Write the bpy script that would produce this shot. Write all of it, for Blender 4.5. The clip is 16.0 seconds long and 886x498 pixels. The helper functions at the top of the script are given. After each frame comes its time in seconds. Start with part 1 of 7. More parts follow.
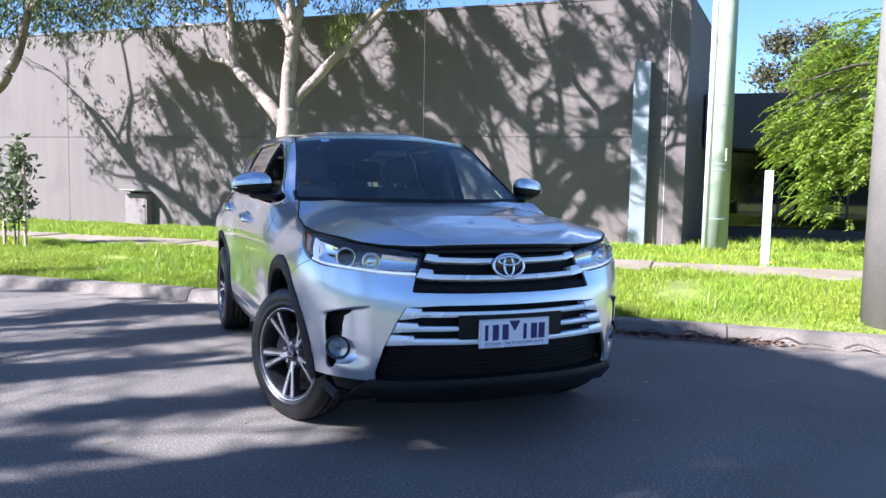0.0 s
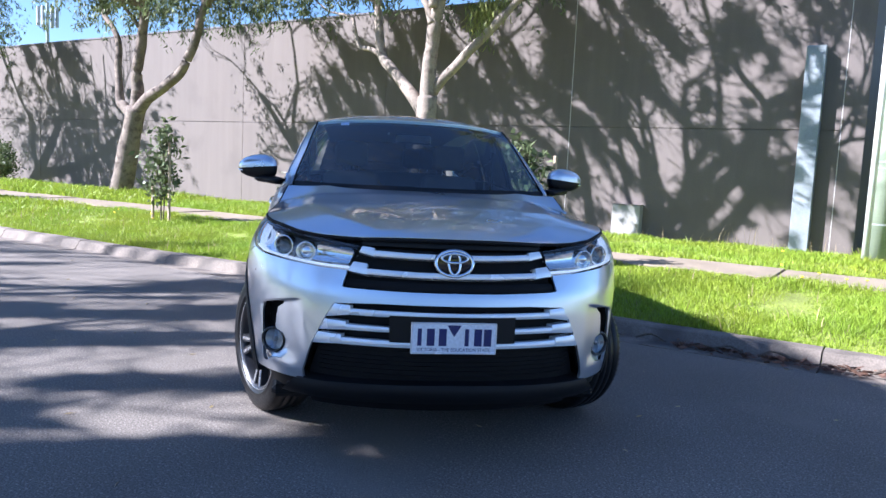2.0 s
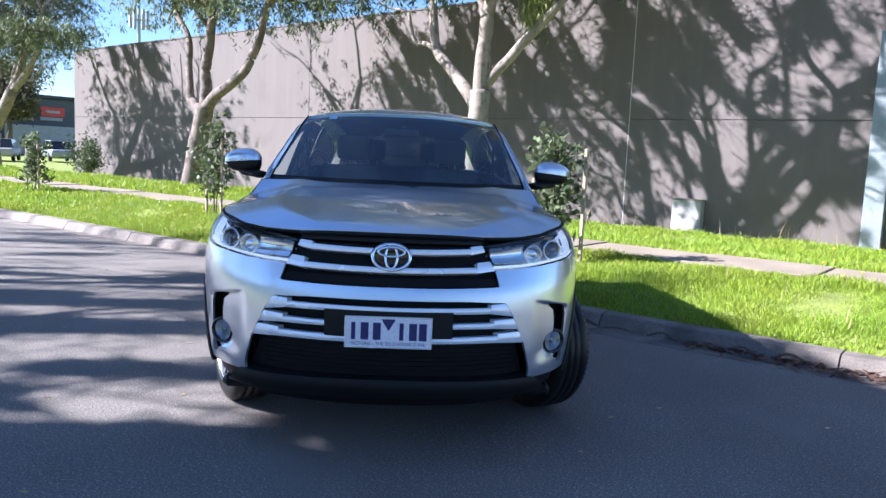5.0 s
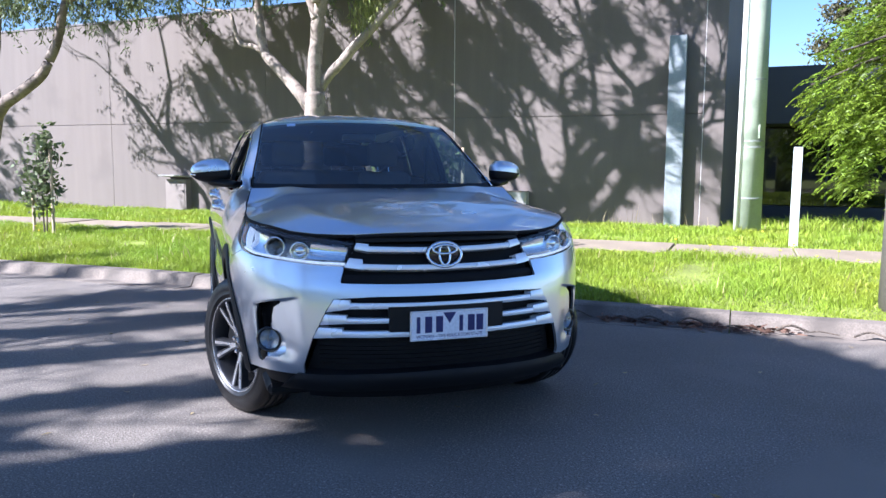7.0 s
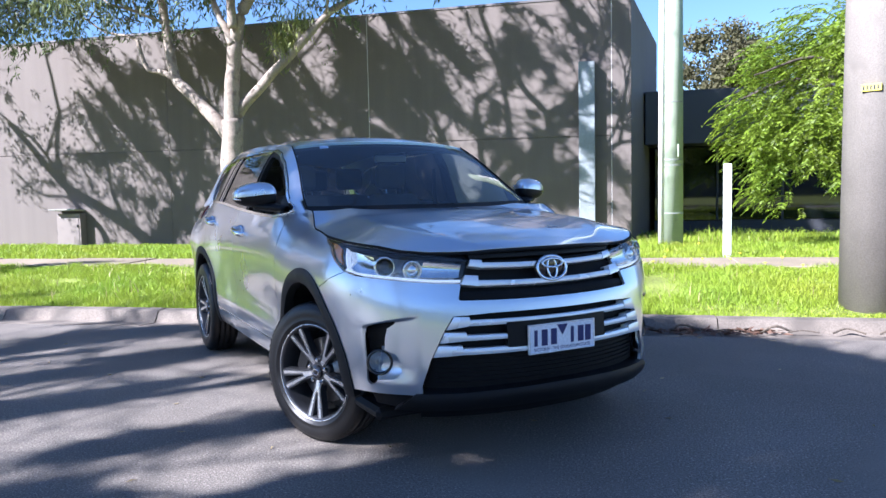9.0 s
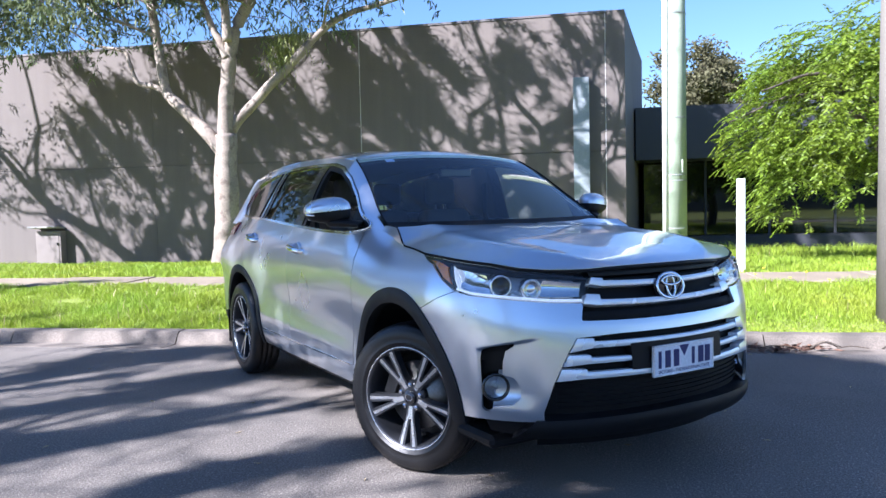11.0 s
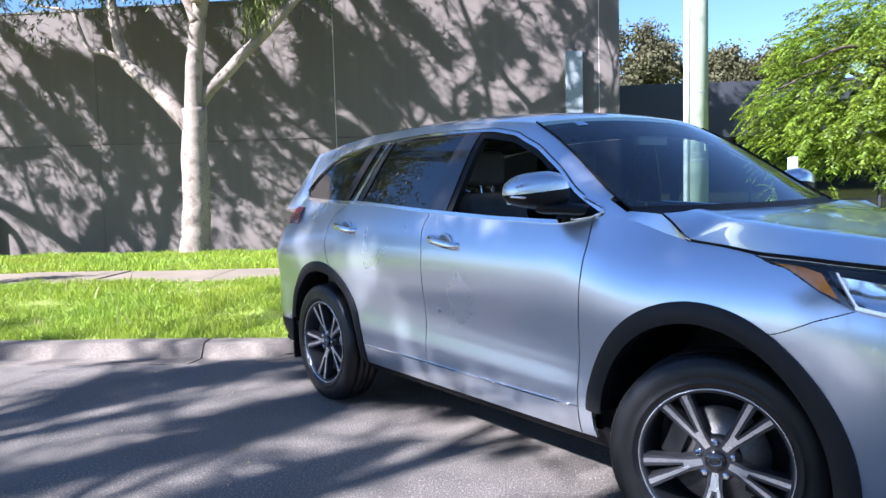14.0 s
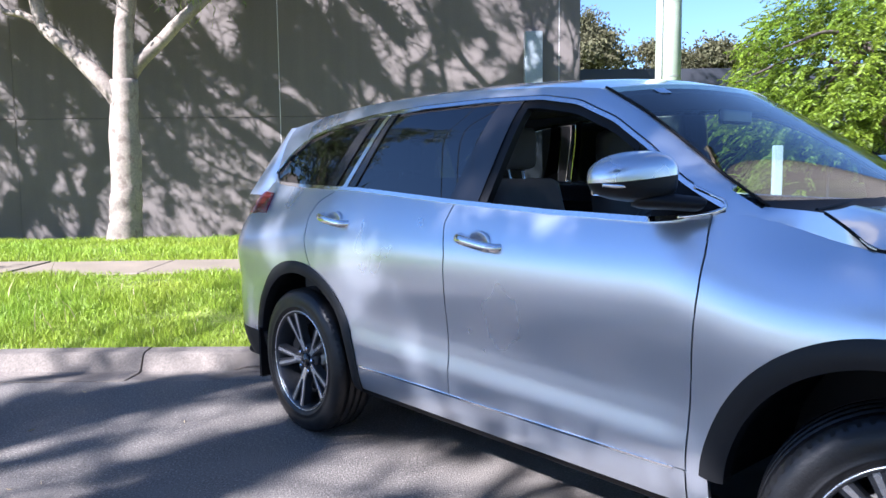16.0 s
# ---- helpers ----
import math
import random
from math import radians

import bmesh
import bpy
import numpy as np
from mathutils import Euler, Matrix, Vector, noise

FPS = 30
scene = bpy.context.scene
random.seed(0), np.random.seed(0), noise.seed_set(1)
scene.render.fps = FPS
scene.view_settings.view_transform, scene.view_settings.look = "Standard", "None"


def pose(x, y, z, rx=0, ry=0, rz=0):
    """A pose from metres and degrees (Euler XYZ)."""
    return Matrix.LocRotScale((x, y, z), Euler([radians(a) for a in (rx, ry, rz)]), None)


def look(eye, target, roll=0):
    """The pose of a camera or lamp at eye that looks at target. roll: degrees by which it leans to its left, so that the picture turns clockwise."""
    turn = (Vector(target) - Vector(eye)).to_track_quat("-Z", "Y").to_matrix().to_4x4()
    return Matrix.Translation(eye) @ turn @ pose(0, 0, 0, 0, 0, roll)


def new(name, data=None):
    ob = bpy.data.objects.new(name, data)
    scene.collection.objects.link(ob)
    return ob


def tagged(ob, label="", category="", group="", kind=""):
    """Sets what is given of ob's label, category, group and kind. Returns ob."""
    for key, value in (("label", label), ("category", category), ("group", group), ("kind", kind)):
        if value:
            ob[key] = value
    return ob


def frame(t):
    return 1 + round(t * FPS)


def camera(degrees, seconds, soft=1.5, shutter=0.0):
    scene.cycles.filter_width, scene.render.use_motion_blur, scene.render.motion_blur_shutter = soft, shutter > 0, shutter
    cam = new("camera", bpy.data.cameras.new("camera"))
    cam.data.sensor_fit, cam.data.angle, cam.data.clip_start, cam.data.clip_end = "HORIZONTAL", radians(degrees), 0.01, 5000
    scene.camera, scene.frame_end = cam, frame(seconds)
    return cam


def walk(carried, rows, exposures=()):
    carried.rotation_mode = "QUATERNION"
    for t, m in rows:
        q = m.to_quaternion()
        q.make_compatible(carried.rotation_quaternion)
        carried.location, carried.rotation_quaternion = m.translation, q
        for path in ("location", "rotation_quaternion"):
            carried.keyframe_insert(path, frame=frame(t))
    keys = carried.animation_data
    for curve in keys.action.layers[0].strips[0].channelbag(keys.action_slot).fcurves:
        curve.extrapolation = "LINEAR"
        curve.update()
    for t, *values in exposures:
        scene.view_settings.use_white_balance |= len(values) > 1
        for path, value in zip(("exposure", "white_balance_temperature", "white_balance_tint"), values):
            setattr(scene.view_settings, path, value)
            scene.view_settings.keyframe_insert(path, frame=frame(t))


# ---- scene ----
from functools import lru_cache

# The car's own frame: x to its left, y to its rear, origin on the road under the front axle.
CAR = pose(0, 0, 0, 0, 0, 40.15)
cam = camera(60.2, 16.0)
# seconds, eye, target, roll in the car's frame
PATH = [
    (0, (-1.749, -4.242, 1.336), (-0.982, -2.403, 1.168), 1.10),
    (0.5, (-1.488, -4.224, 1.323), (-0.820, -2.348, 1.139), 1.70),
    (1, (-1.160, -4.214, 1.356), (-0.616, -2.299, 1.159), 2.20),
    (1.5, (-0.821, -4.233, 1.357), (-0.406, -2.287, 1.152), 2.40),
    (2, (-0.575, -4.213, 1.360), (-0.267, -2.248, 1.151), 2.80),
    (2.5, (-0.354, -4.208, 1.372), (-0.136, -2.231, 1.159), 3.30),
    (3, (-0.044, -4.280, 1.380), (0.080, -2.296, 1.159), 4.10),
    (3.2, (0.074, -4.275, 1.376), (0.157, -2.290, 1.151), 4.30),
    (3.7, (0.247, -4.290, 1.378), (0.273, -2.300, 1.147), 4.43),
    (4.2, (0.267, -4.271, 1.380), (0.284, -2.279, 1.146), 3.89),
    (4.8, (0.133, -4.242, 1.381), (0.200, -2.253, 1.147), 2.91),
    (5.3, (-0.076, -4.246, 1.380), (0.083, -2.266, 1.150), 2.30),
    (5.5, (-0.189, -4.261, 1.376), (0.019, -2.285, 1.149), 2.20),
    (6, (-0.473, -4.290, 1.378), (-0.128, -2.332, 1.156), 1.70),
    (6.5, (-0.833, -4.265, 1.363), (-0.340, -2.339, 1.141), 1.00),
    (7, (-1.144, -4.291, 1.363), (-0.513, -2.406, 1.144), 0.30),
    (7.5, (-1.439, -4.152, 1.351), (-0.696, -2.307, 1.139), -0.60),
    (8, (-1.712, -4.070, 1.337), (-0.888, -2.258, 1.144), -1.10),
    (8.5, (-1.950, -4.007, 1.343), (-1.069, -2.221, 1.169), -1.30),
    (9, (-2.159, -3.882, 1.323), (-1.230, -2.118, 1.170), -1.20),
    (9.2, (-2.227, -3.899, 1.317), (-1.282, -2.143, 1.171), -1.20),
    (9.7, (-2.379, -3.811, 1.318), (-1.400, -2.071, 1.188), -1.2),
    (10.2, (-2.493, -3.681, 1.322), (-1.493, -1.952, 1.204), -1.25),
    (10.8, (-2.611, -3.464, 1.327), (-1.602, -1.740, 1.214), -1.30),
    (11.3, (-2.718, -3.245, 1.334), (-1.713, -1.519, 1.221), -1.45),
    (11.5, (-2.770, -3.141, 1.335), (-1.765, -1.416, 1.217), -1.50),
    (12, (-2.909, -2.815, 1.335), (-1.919, -1.082, 1.206), -1.50),
    (12.5, (-3.041, -2.504, 1.344), (-2.045, -0.776, 1.205), -1.60),
    (13, (-3.087, -2.158, 1.336), (-2.050, -0.454, 1.188), -1.70),
    (13.5, (-3.136, -1.842, 1.330), (-2.032, -0.181, 1.175), -1.70),
    (14, (-3.156, -1.555, 1.341), (-1.984, 0.058, 1.180), -1.50),
    (14.5, (-3.083, -1.269, 1.341), (-1.853, 0.300, 1.176), -1.40),
    (15, (-3.014, -1.014, 1.334), (-1.745, 0.521, 1.157), -1.10),
    (15.5, (-2.952, -0.764, 1.339), (-1.661, 0.752, 1.149), -0.80),
    (16, (-2.931, -0.600, 1.340), (-1.626, 0.902, 1.138), -0.60),
]
walk(cam, [(t, CAR @ look(e, g, r)) for t, e, g, r in PATH], [(0, 2.06, 5250, 18), (16, 2.06, 5250, 18)])

# ---- daylight: a clear sky and one sun, low from the street side ----
SUN_WAY = Vector((1.12, 1.0, -1.08)).normalized()
world = bpy.data.worlds.new("sky")
scene.world = world
world.use_nodes = True
wn = world.node_tree.nodes
sky = wn.new("ShaderNodeTexSky")
sky.sky_type = "NISHITA"
sky.sun_disc = False
sky.sun_elevation = math.asin(-SUN_WAY.z)
sky.sun_rotation = math.atan2(-SUN_WAY.x, -SUN_WAY.y)
sky.dust_density = 0.15
sky.ozone_density = 3.4
world.node_tree.links.new(sky.outputs["Color"], wn["Background"].inputs["Color"])
wn["Background"].inputs["Strength"].default_value = 0.05
sun = bpy.data.lights.new("sun", "SUN")
sun.energy = 5.0
sun.angle = radians(0.53)
sun.color = (1.0, 0.905, 0.785)
sun_ob = new("sun", sun)
sun_ob.matrix_world = Matrix.Translation((-20, -20, 25)) @ SUN_WAY.to_track_quat("-Z", "Y").to_matrix().to_4x4()
# ---- materials ----
def surf(name, col, rough=0.6, metal=0.0, vary=0.15, scale=4.0, fine=90.0, grain=0.12, bump=0.15, coat=0.0, spec=0.5,
         stain=None, stain_scale=1.2, stain_at=0.6, rough_vary=0.08, per_object=0.0, bump_dist=0.004, speck=None, streak=0.0):
    """A surface with two scales of colour change, a stain and a fine relief."""
    m = bpy.data.materials.new(name)
    m.use_nodes = True
    nt = m.node_tree
    n, l = nt.nodes, nt.links
    p = n["Principled BSDF"]
    tc = n.new("ShaderNodeTexCoord")

    def noise_tex(sc, detail=4.0):
        t = n.new("ShaderNodeTexNoise")
        t.inputs["Scale"].default_value = sc
        t.inputs["Detail"].default_value = detail
        l.new(tc.outputs["Object"], t.inputs["Vector"])
        return t

    def ramp(src, a, b, lo, hi):
        r = n.new("ShaderNodeMapRange")
        r.inputs["From Min"].default_value, r.inputs["From Max"].default_value = a, b
        r.inputs["To Min"].default_value, r.inputs["To Max"].default_value = lo, hi
        l.new(src, r.inputs["Value"])
        return r.outputs["Result"]

    def mul(a, b):
        q = n.new("ShaderNodeMath")
        q.operation = "MULTIPLY"
        l.new(a, q.inputs[0])
        l.new(b, q.inputs[1])
        return q.outputs[0]

    big, small = noise_tex(scale), noise_tex(fine, 6.0)
    k = mul(ramp(big.outputs["Fac"], 0.3, 0.7, 1 - vary, 1 + vary), ramp(small.outputs["Fac"], 0.3, 0.7, 1 - grain, 1 + grain))
    if speck:
        chips = noise_tex(speck[0], 2.0)
        k = mul(k, ramp(chips.outputs["Fac"], speck[1], speck[1] + 0.1, 1.0, speck[2]))
    if streak:
        mp = n.new("ShaderNodeMapping")
        mp.inputs["Scale"].default_value = (3.2, 3.2, 0.22)
        l.new(tc.outputs["Object"], mp.inputs["Vector"])
        runs = n.new("ShaderNodeTexNoise")
        runs.inputs["Scale"].default_value = 1.6
        runs.inputs["Detail"].default_value = 5.0
        l.new(mp.outputs["Vector"], runs.inputs["Vector"])
        k = mul(k, ramp(runs.outputs["Fac"], 0.3, 0.7, 1 - streak, 1 + streak))
    if per_object:
        oi = n.new("ShaderNodeObjectInfo")
        k = mul(k, ramp(oi.outputs["Random"], 0, 1, 1 - per_object, 1 + per_object))
    v = n.new("ShaderNodeVectorMath")
    v.operation = "SCALE"
    v.inputs[0].default_value = col
    l.new(k, v.inputs["Scale"])
    out = v.outputs["Vector"]
    if stain:
        st = noise_tex(stain_scale, 6.0)
        mx = n.new("ShaderNodeMix")
        mx.data_type = "RGBA"
        l.new(ramp(st.outputs["Fac"], stain_at, stain_at + 0.12, 0, 1), mx.inputs["Factor"])
        l.new(out, mx.inputs[6])
        mx.inputs[7].default_value = (*stain, 1)
        out = mx.outputs[2]
    l.new(out, p.inputs["Base Color"])
    l.new(ramp(big.outputs["Fac"], 0.3, 0.7, max(0.02, rough - rough_vary), min(1, rough + rough_vary)), p.inputs["Roughness"])
    p.inputs["Metallic"].default_value = metal
    p.inputs["Specular IOR Level"].default_value = spec
    p.inputs["Coat Weight"].default_value = coat
    p.inputs["Coat Roughness"].default_value = 0.03
    if bump:
        b = n.new("ShaderNodeBump")
        b.inputs["Strength"].default_value = bump
        b.inputs["Distance"].default_value = bump_dist
        l.new(small.outputs["Fac"], b.inputs["Height"])
        l.new(b.outputs["Normal"], p.inputs["Normal"])
    return m


def leafy(name, col, back=0.35, vary=0.35, rough=0.5, spec=0.35):
    """Leaves and grass: each blade a little different, light shining through."""
    m = bpy.data.materials.new(name)
    m.use_nodes = True
    n, l = m.node_tree.nodes, m.node_tree.links
    p = n["Principled BSDF"]
    g = n.new("ShaderNodeNewGeometry")
    r = n.new("ShaderNodeMapRange")
    r.inputs["To Min"].default_value, r.inputs["To Max"].default_value = 1 - vary, 1 + vary
    l.new(g.outputs["Random Per Island"], r.inputs["Value"])
    tc = n.new("ShaderNodeTexCoord")
    t = n.new("ShaderNodeTexNoise")
    t.inputs["Scale"].default_value = 0.8
    t.inputs["Detail"].default_value = 5.0
    l.new(tc.outputs["Object"], t.inputs["Vector"])
    hs = n.new("ShaderNodeHueSaturation")
    hs.inputs["Color"].default_value = (*col, 1)
    q = n.new("ShaderNodeMapRange")
    q.inputs["From Min"].default_value, q.inputs["From Max"].default_value = 0.3, 0.7
    q.inputs["To Min"].default_value, q.inputs["To Max"].default_value = 0.485, 0.515
    l.new(t.outputs["Fac"], q.inputs["Value"])
    l.new(q.outputs["Result"], hs.inputs["Hue"])
    l.new(r.outputs["Result"], hs.inputs["Value"])
    l.new(hs.outputs["Color"], p.inputs["Base Color"])
    p.inputs["Roughness"].default_value = rough
    p.inputs["Specular IOR Level"].default_value = spec
    tr = n.new("ShaderNodeBsdfTranslucent")
    l.new(hs.outputs["Color"], tr.inputs["Color"])
    mix = n.new("ShaderNodeMixShader")
    mix.inputs[0].default_value = back
    l.new(p.outputs[0], mix.inputs[1])
    l.new(tr.outputs[0], mix.inputs[2])
    l.new(mix.outputs[0], n["Material Output"].inputs[0])
    return m


def glassy(name, tint, rough=0.0, mirror=0.08):
    """A thin pane: tinted see-through with a real mirror gloss."""
    m = bpy.data.materials.new(name)
    m.use_nodes = True
    n, l = m.node_tree.nodes, m.node_tree.links
    n.remove(n["Principled BSDF"])
    tr, gl, mix = n.new("ShaderNodeBsdfTransparent"), n.new("ShaderNodeBsdfGlossy"), n.new("ShaderNodeMixShader")
    tr.inputs["Color"].default_value = (*tint, 1)
    gl.inputs["Roughness"].default_value = rough
    lw, pw, mr = n.new("ShaderNodeLayerWeight"), n.new("ShaderNodeMath"), n.new("ShaderNodeMapRange")
    lw.inputs["Blend"].default_value = 0.5
    pw.operation = "POWER"
    pw.inputs[1].default_value = 4.5
    mr.inputs["To Min"].default_value = mirror
    l.new(lw.outputs["Facing"], pw.inputs[0])
    l.new(pw.outputs[0], mr.inputs["Value"])
    l.new(mr.outputs["Result"], mix.inputs[0])
    l.new(tr.outputs[0], mix.inputs[1])
    l.new(gl.outputs[0], mix.inputs[2])
    l.new(mix.outputs[0], n["Material Output"].inputs[0])
    return m


M = {}
M["asphalt"] = surf("asphalt", (0.155, 0.137, 0.119), 0.8, vary=0.2, scale=0.9, fine=110, grain=0.6, bump=1.0, stain=(0.188, 0.166, 0.143), stain_scale=0.6, stain_at=0.56, bump_dist=0.006, spec=0.4, speck=(65, 0.56, 1.7))
M["kerb"] = surf("kerb_concrete", (0.175, 0.148, 0.122), 0.85, vary=0.3, scale=3, fine=70, grain=0.25, bump=0.6, stain=(0.1, 0.085, 0.071), stain_scale=2.2, stain_at=0.55, bump_dist=0.006, per_object=0.14)
M["path"] = surf("path_concrete", (0.235, 0.19, 0.135), 0.85, vary=0.14, scale=2, fine=90, grain=0.15, bump=0.4, per_object=0.08)
M["soil"] = surf("turf_soil", (0.19, 0.23, 0.035), 0.95, vary=0.35, scale=1.5, fine=40, grain=0.45, bump=0.8, stain=(0.33, 0.26, 0.11), stain_scale=1.1, stain_at=0.66, bump_dist=0.02)
M["wall"] = surf("wall_paint", (0.145, 0.1225, 0.110), 0.8, vary=0.05, scale=0.5, fine=30, grain=0.05, bump=0.12, stain=(0.13, 0.11, 0.099), stain_scale=0.7, stain_at=0.55, per_object=0.04, streak=0.06)
M["joint"] = surf("joint_sealant", (0.56, 0.53, 0.51), 0.7, vary=0.08, bump=0.1)
M["dark_joint"] = surf("joint_dark", (0.12, 0.105, 0.1), 0.8, vary=0.1, bump=0.1)
M["coping"] = surf("dark_coping", (0.13, 0.12, 0.125), 0.55, vary=0.08, bump=0.05)
M["charcoal"] = surf("charcoal_cladding", (0.035, 0.037, 0.045), 0.55, vary=0.1, scale=1.0, bump=0.05)
M["pillar"] = surf("galvanised_sheet", (0.27, 0.30, 0.32), 0.5, metal=0.2, vary=0.15, scale=3, fine=25, grain=0.08, bump=0.06)
M["white_box"] = surf("box_enamel", (0.36, 0.35, 0.33), 0.55, vary=0.06, bump=0.05)
M["beige_box"] = surf("beige_enamel", (0.2, 0.17, 0.155), 0.6, vary=0.05, bump=0.05)
M["pole_green"] = surf("pole_painted_concrete", (0.37, 0.43, 0.32), 0.8, vary=0.12, scale=2.5, fine=60, grain=0.12, bump=0.3, stain=(0.27, 0.32, 0.235), stain_scale=3)
M["pole_grey"] = surf("pole_concrete", (0.19, 0.17, 0.148), 0.85, vary=0.1, scale=2.0, fine=80, grain=0.16, bump=0.4, stain=(0.165, 0.147, 0.128), stain_scale=2.5, streak=0.06)
M["strap"] = surf("steel_strap", (0.30, 0.32, 0.29), 0.5, metal=0.4, vary=0.15)
M["pvc_white"] = surf("white_conduit", (0.72, 0.73, 0.70), 0.5, vary=0.06, bump=0.04)
M["post"] = surf("white_timber_post", (0.5, 0.55, 0.53), 0.7, vary=0.1, bump=0.25)
M["stake"] = surf("stake_timber", (0.38, 0.30, 0.21), 0.85, vary=0.2, scale=6, bump=0.4)
M["bark"] = surf("gum_bark", (0.275, 0.228, 0.183), 0.85, vary=0.16, scale=2.5, fine=28, grain=0.16, bump=0.5, stain=(0.17, 0.132, 0.105), stain_scale=6.5, stain_at=0.54, bump_dist=0.012, streak=0.14)
M["bark_brown"] = surf("brown_gum_bark", (0.2, 0.162, 0.132), 0.9, vary=0.22, scale=3, fine=32, grain=0.2, bump=0.7, stain=(0.115, 0.09, 0.074), stain_scale=5.5, stain_at=0.5, bump_dist=0.014, streak=0.16)
M["young_leaf"] = leafy("young_gum_leaf", (0.25, 0.27, 0.075), 0.35, 0.35)
M["bark_dark"] = surf("rough_bark", (0.1, 0.08, 0.062), 0.95, vary=0.25, scale=5, fine=45, grain=0.3, bump=0.9, bump_dist=0.02)
M["gum_leaf"] = leafy("gum_leaf", (0.135, 0.165, 0.07), 0.3, 0.4)
M["gum_leaf_far"] = leafy("gum_leaf_far", (0.105, 0.10, 0.055), 0.2, 0.4, rough=0.8, spec=0.1)
M["pepper_leaf"] = leafy("pepper_leaf", (0.15, 0.215, 0.015), 0.42, 0.65)
M["shrub_leaf"] = leafy("shrub_leaf", (0.115, 0.145, 0.065), 0.3, 0.5)
M["grass"] = leafy("grass_blade", (0.26, 0.345, 0.028), 0.34, 0.4)
M["straw"] = leafy("straw_blade", (0.45, 0.36, 0.2), 0.3, 0.3)
M["litter"] = surf("dry_leaf", (0.13, 0.07, 0.045), 0.8, vary=0.4, scale=9, bump=0.3)
M["petal"] = surf("yellow_petal", (0.85, 0.62, 0.02), 0.6, vary=0.1, bump=0)
M["far_glass"] = glassy("building_glass", (0.06, 0.065, 0.07), 0.02, 0.08)
M["roofing"] = surf("far_cladding", (0.30, 0.32, 0.36), 0.6, vary=0.1, bump=0.05)
M["far_wall"] = surf("far_wall_sheet", (0.09, 0.095, 0.105), 0.7, vary=0.1, bump=0.05)
M["red_sign"] = surf("red_sign_paint", (0.55, 0.05, 0.04), 0.5, vary=0.05, bump=0)
M["tag"] = surf("yellow_tag", (0.75, 0.62, 0.08), 0.5, vary=0.06, bump=0)
M["ink"] = surf("black_ink", (0.02, 0.02, 0.022), 0.5, vary=0.05, bump=0)


# ---- mesh helpers ----
def obj(name, bm, material, parent=None, label="", smooth=False):
    me = bpy.data.meshes.new(name)
    bm.to_mesh(me)
    bm.free()
    me.materials.append(material)
    if smooth:
        me.polygons.foreach_set("use_smooth", [True] * len(me.polygons))
    ob = new(name, me)
    if parent:
        ob.parent = parent
    if label:
        ob["label"] = label
    return ob


def part(name, bm, material, parent, label="", smooth=False):
    return obj(name, bm, material, parent, label, smooth)


def empty(name, m=None):
    ob = new(name)
    ob.empty_display_size = 0.2
    if m:
        ob.matrix_world = m
    return ob


def raw(name, verts, faces, material, parent=None, label="", smooth=False):
    me = bpy.data.meshes.new(name)
    me.from_pydata([tuple(map(float, v)) for v in verts], [], [tuple(map(int, f)) for f in faces])
    me.update()
    me.materials.append(material)
    if smooth:
        me.polygons.foreach_set("use_smooth", [True] * len(me.polygons))
    ob = new(name, me)
    if parent:
        ob.parent = parent
    if label:
        ob["label"] = label
    return ob


def big(name, verts, loops, per, material, parent=None, smooth=False):
    """A large mesh of equal polygons from numpy arrays."""
    me = bpy.data.meshes.new(name)
    nf = len(loops) // per
    me.vertices.add(len(verts))
    me.vertices.foreach_set("co", np.asarray(verts, dtype=np.float32).ravel())
    me.loops.add(len(loops))
    me.loops.foreach_set("vertex_index", np.asarray(loops, dtype=np.int32))
    me.polygons.add(nf)
    me.polygons.foreach_set("loop_start", np.arange(0, nf * per, per, dtype=np.int32))
    me.polygons.foreach_set("loop_total", np.full(nf, per, dtype=np.int32))
    me.update(calc_edges=True)
    me.validate()
    me.materials.append(material)
    if smooth:
        me.polygons.foreach_set("use_smooth", [True] * len(me.polygons))
    ob = new(name, me)
    if parent:
        ob.parent = parent
    return ob


def box(lo, hi, bevel=0.0, seg=2, bm=None):
    own = bm or bmesh.new()
    r = bmesh.ops.create_cube(own, size=1.0)
    for v in r["verts"]:
        v.co = Vector([lo[i] + (v.co[i] + 0.5) * (hi[i] - lo[i]) for i in range(3)])
    if bevel:
        es = list({e for v in r["verts"] for e in v.link_edges})
        bmesh.ops.bevel(own, geom=es, offset=bevel, segments=seg, affect="EDGES", profile=0.5)
    return own


def tube(path, radii, sides=8, bm=None, cap=True):
    """A tapered tube along points."""
    own = bm or bmesh.new()
    pts = [Vector(p) for p in path]
    rings = []
    up = Vector((0.31, 0.17, 0.93))
    for i, p in enumerate(pts):
        d = (pts[min(i + 1, len(pts) - 1)] - pts[max(i - 1, 0)]).normalized()
        a = d.cross(up if abs(d.dot(up)) < 0.95 else Vector((1, 0, 0))).normalized()
        b = d.cross(a)
        r = radii[i] if isinstance(radii, (list, tuple)) else radii
        rings.append([own.verts.new(p + (a * math.cos(2 * math.pi * j / sides) + b * math.sin(2 * math.pi * j / sides)) * r) for j in range(sides)])
    for q, w in zip(rings, rings[1:]):
        for j in range(sides):
            own.faces.new((q[j], q[(j + 1) % sides], w[(j + 1) % sides], w[j]))
    if cap:
        own.faces.new(rings[0][::-1])
        own.faces.new(rings[-1])
    return own


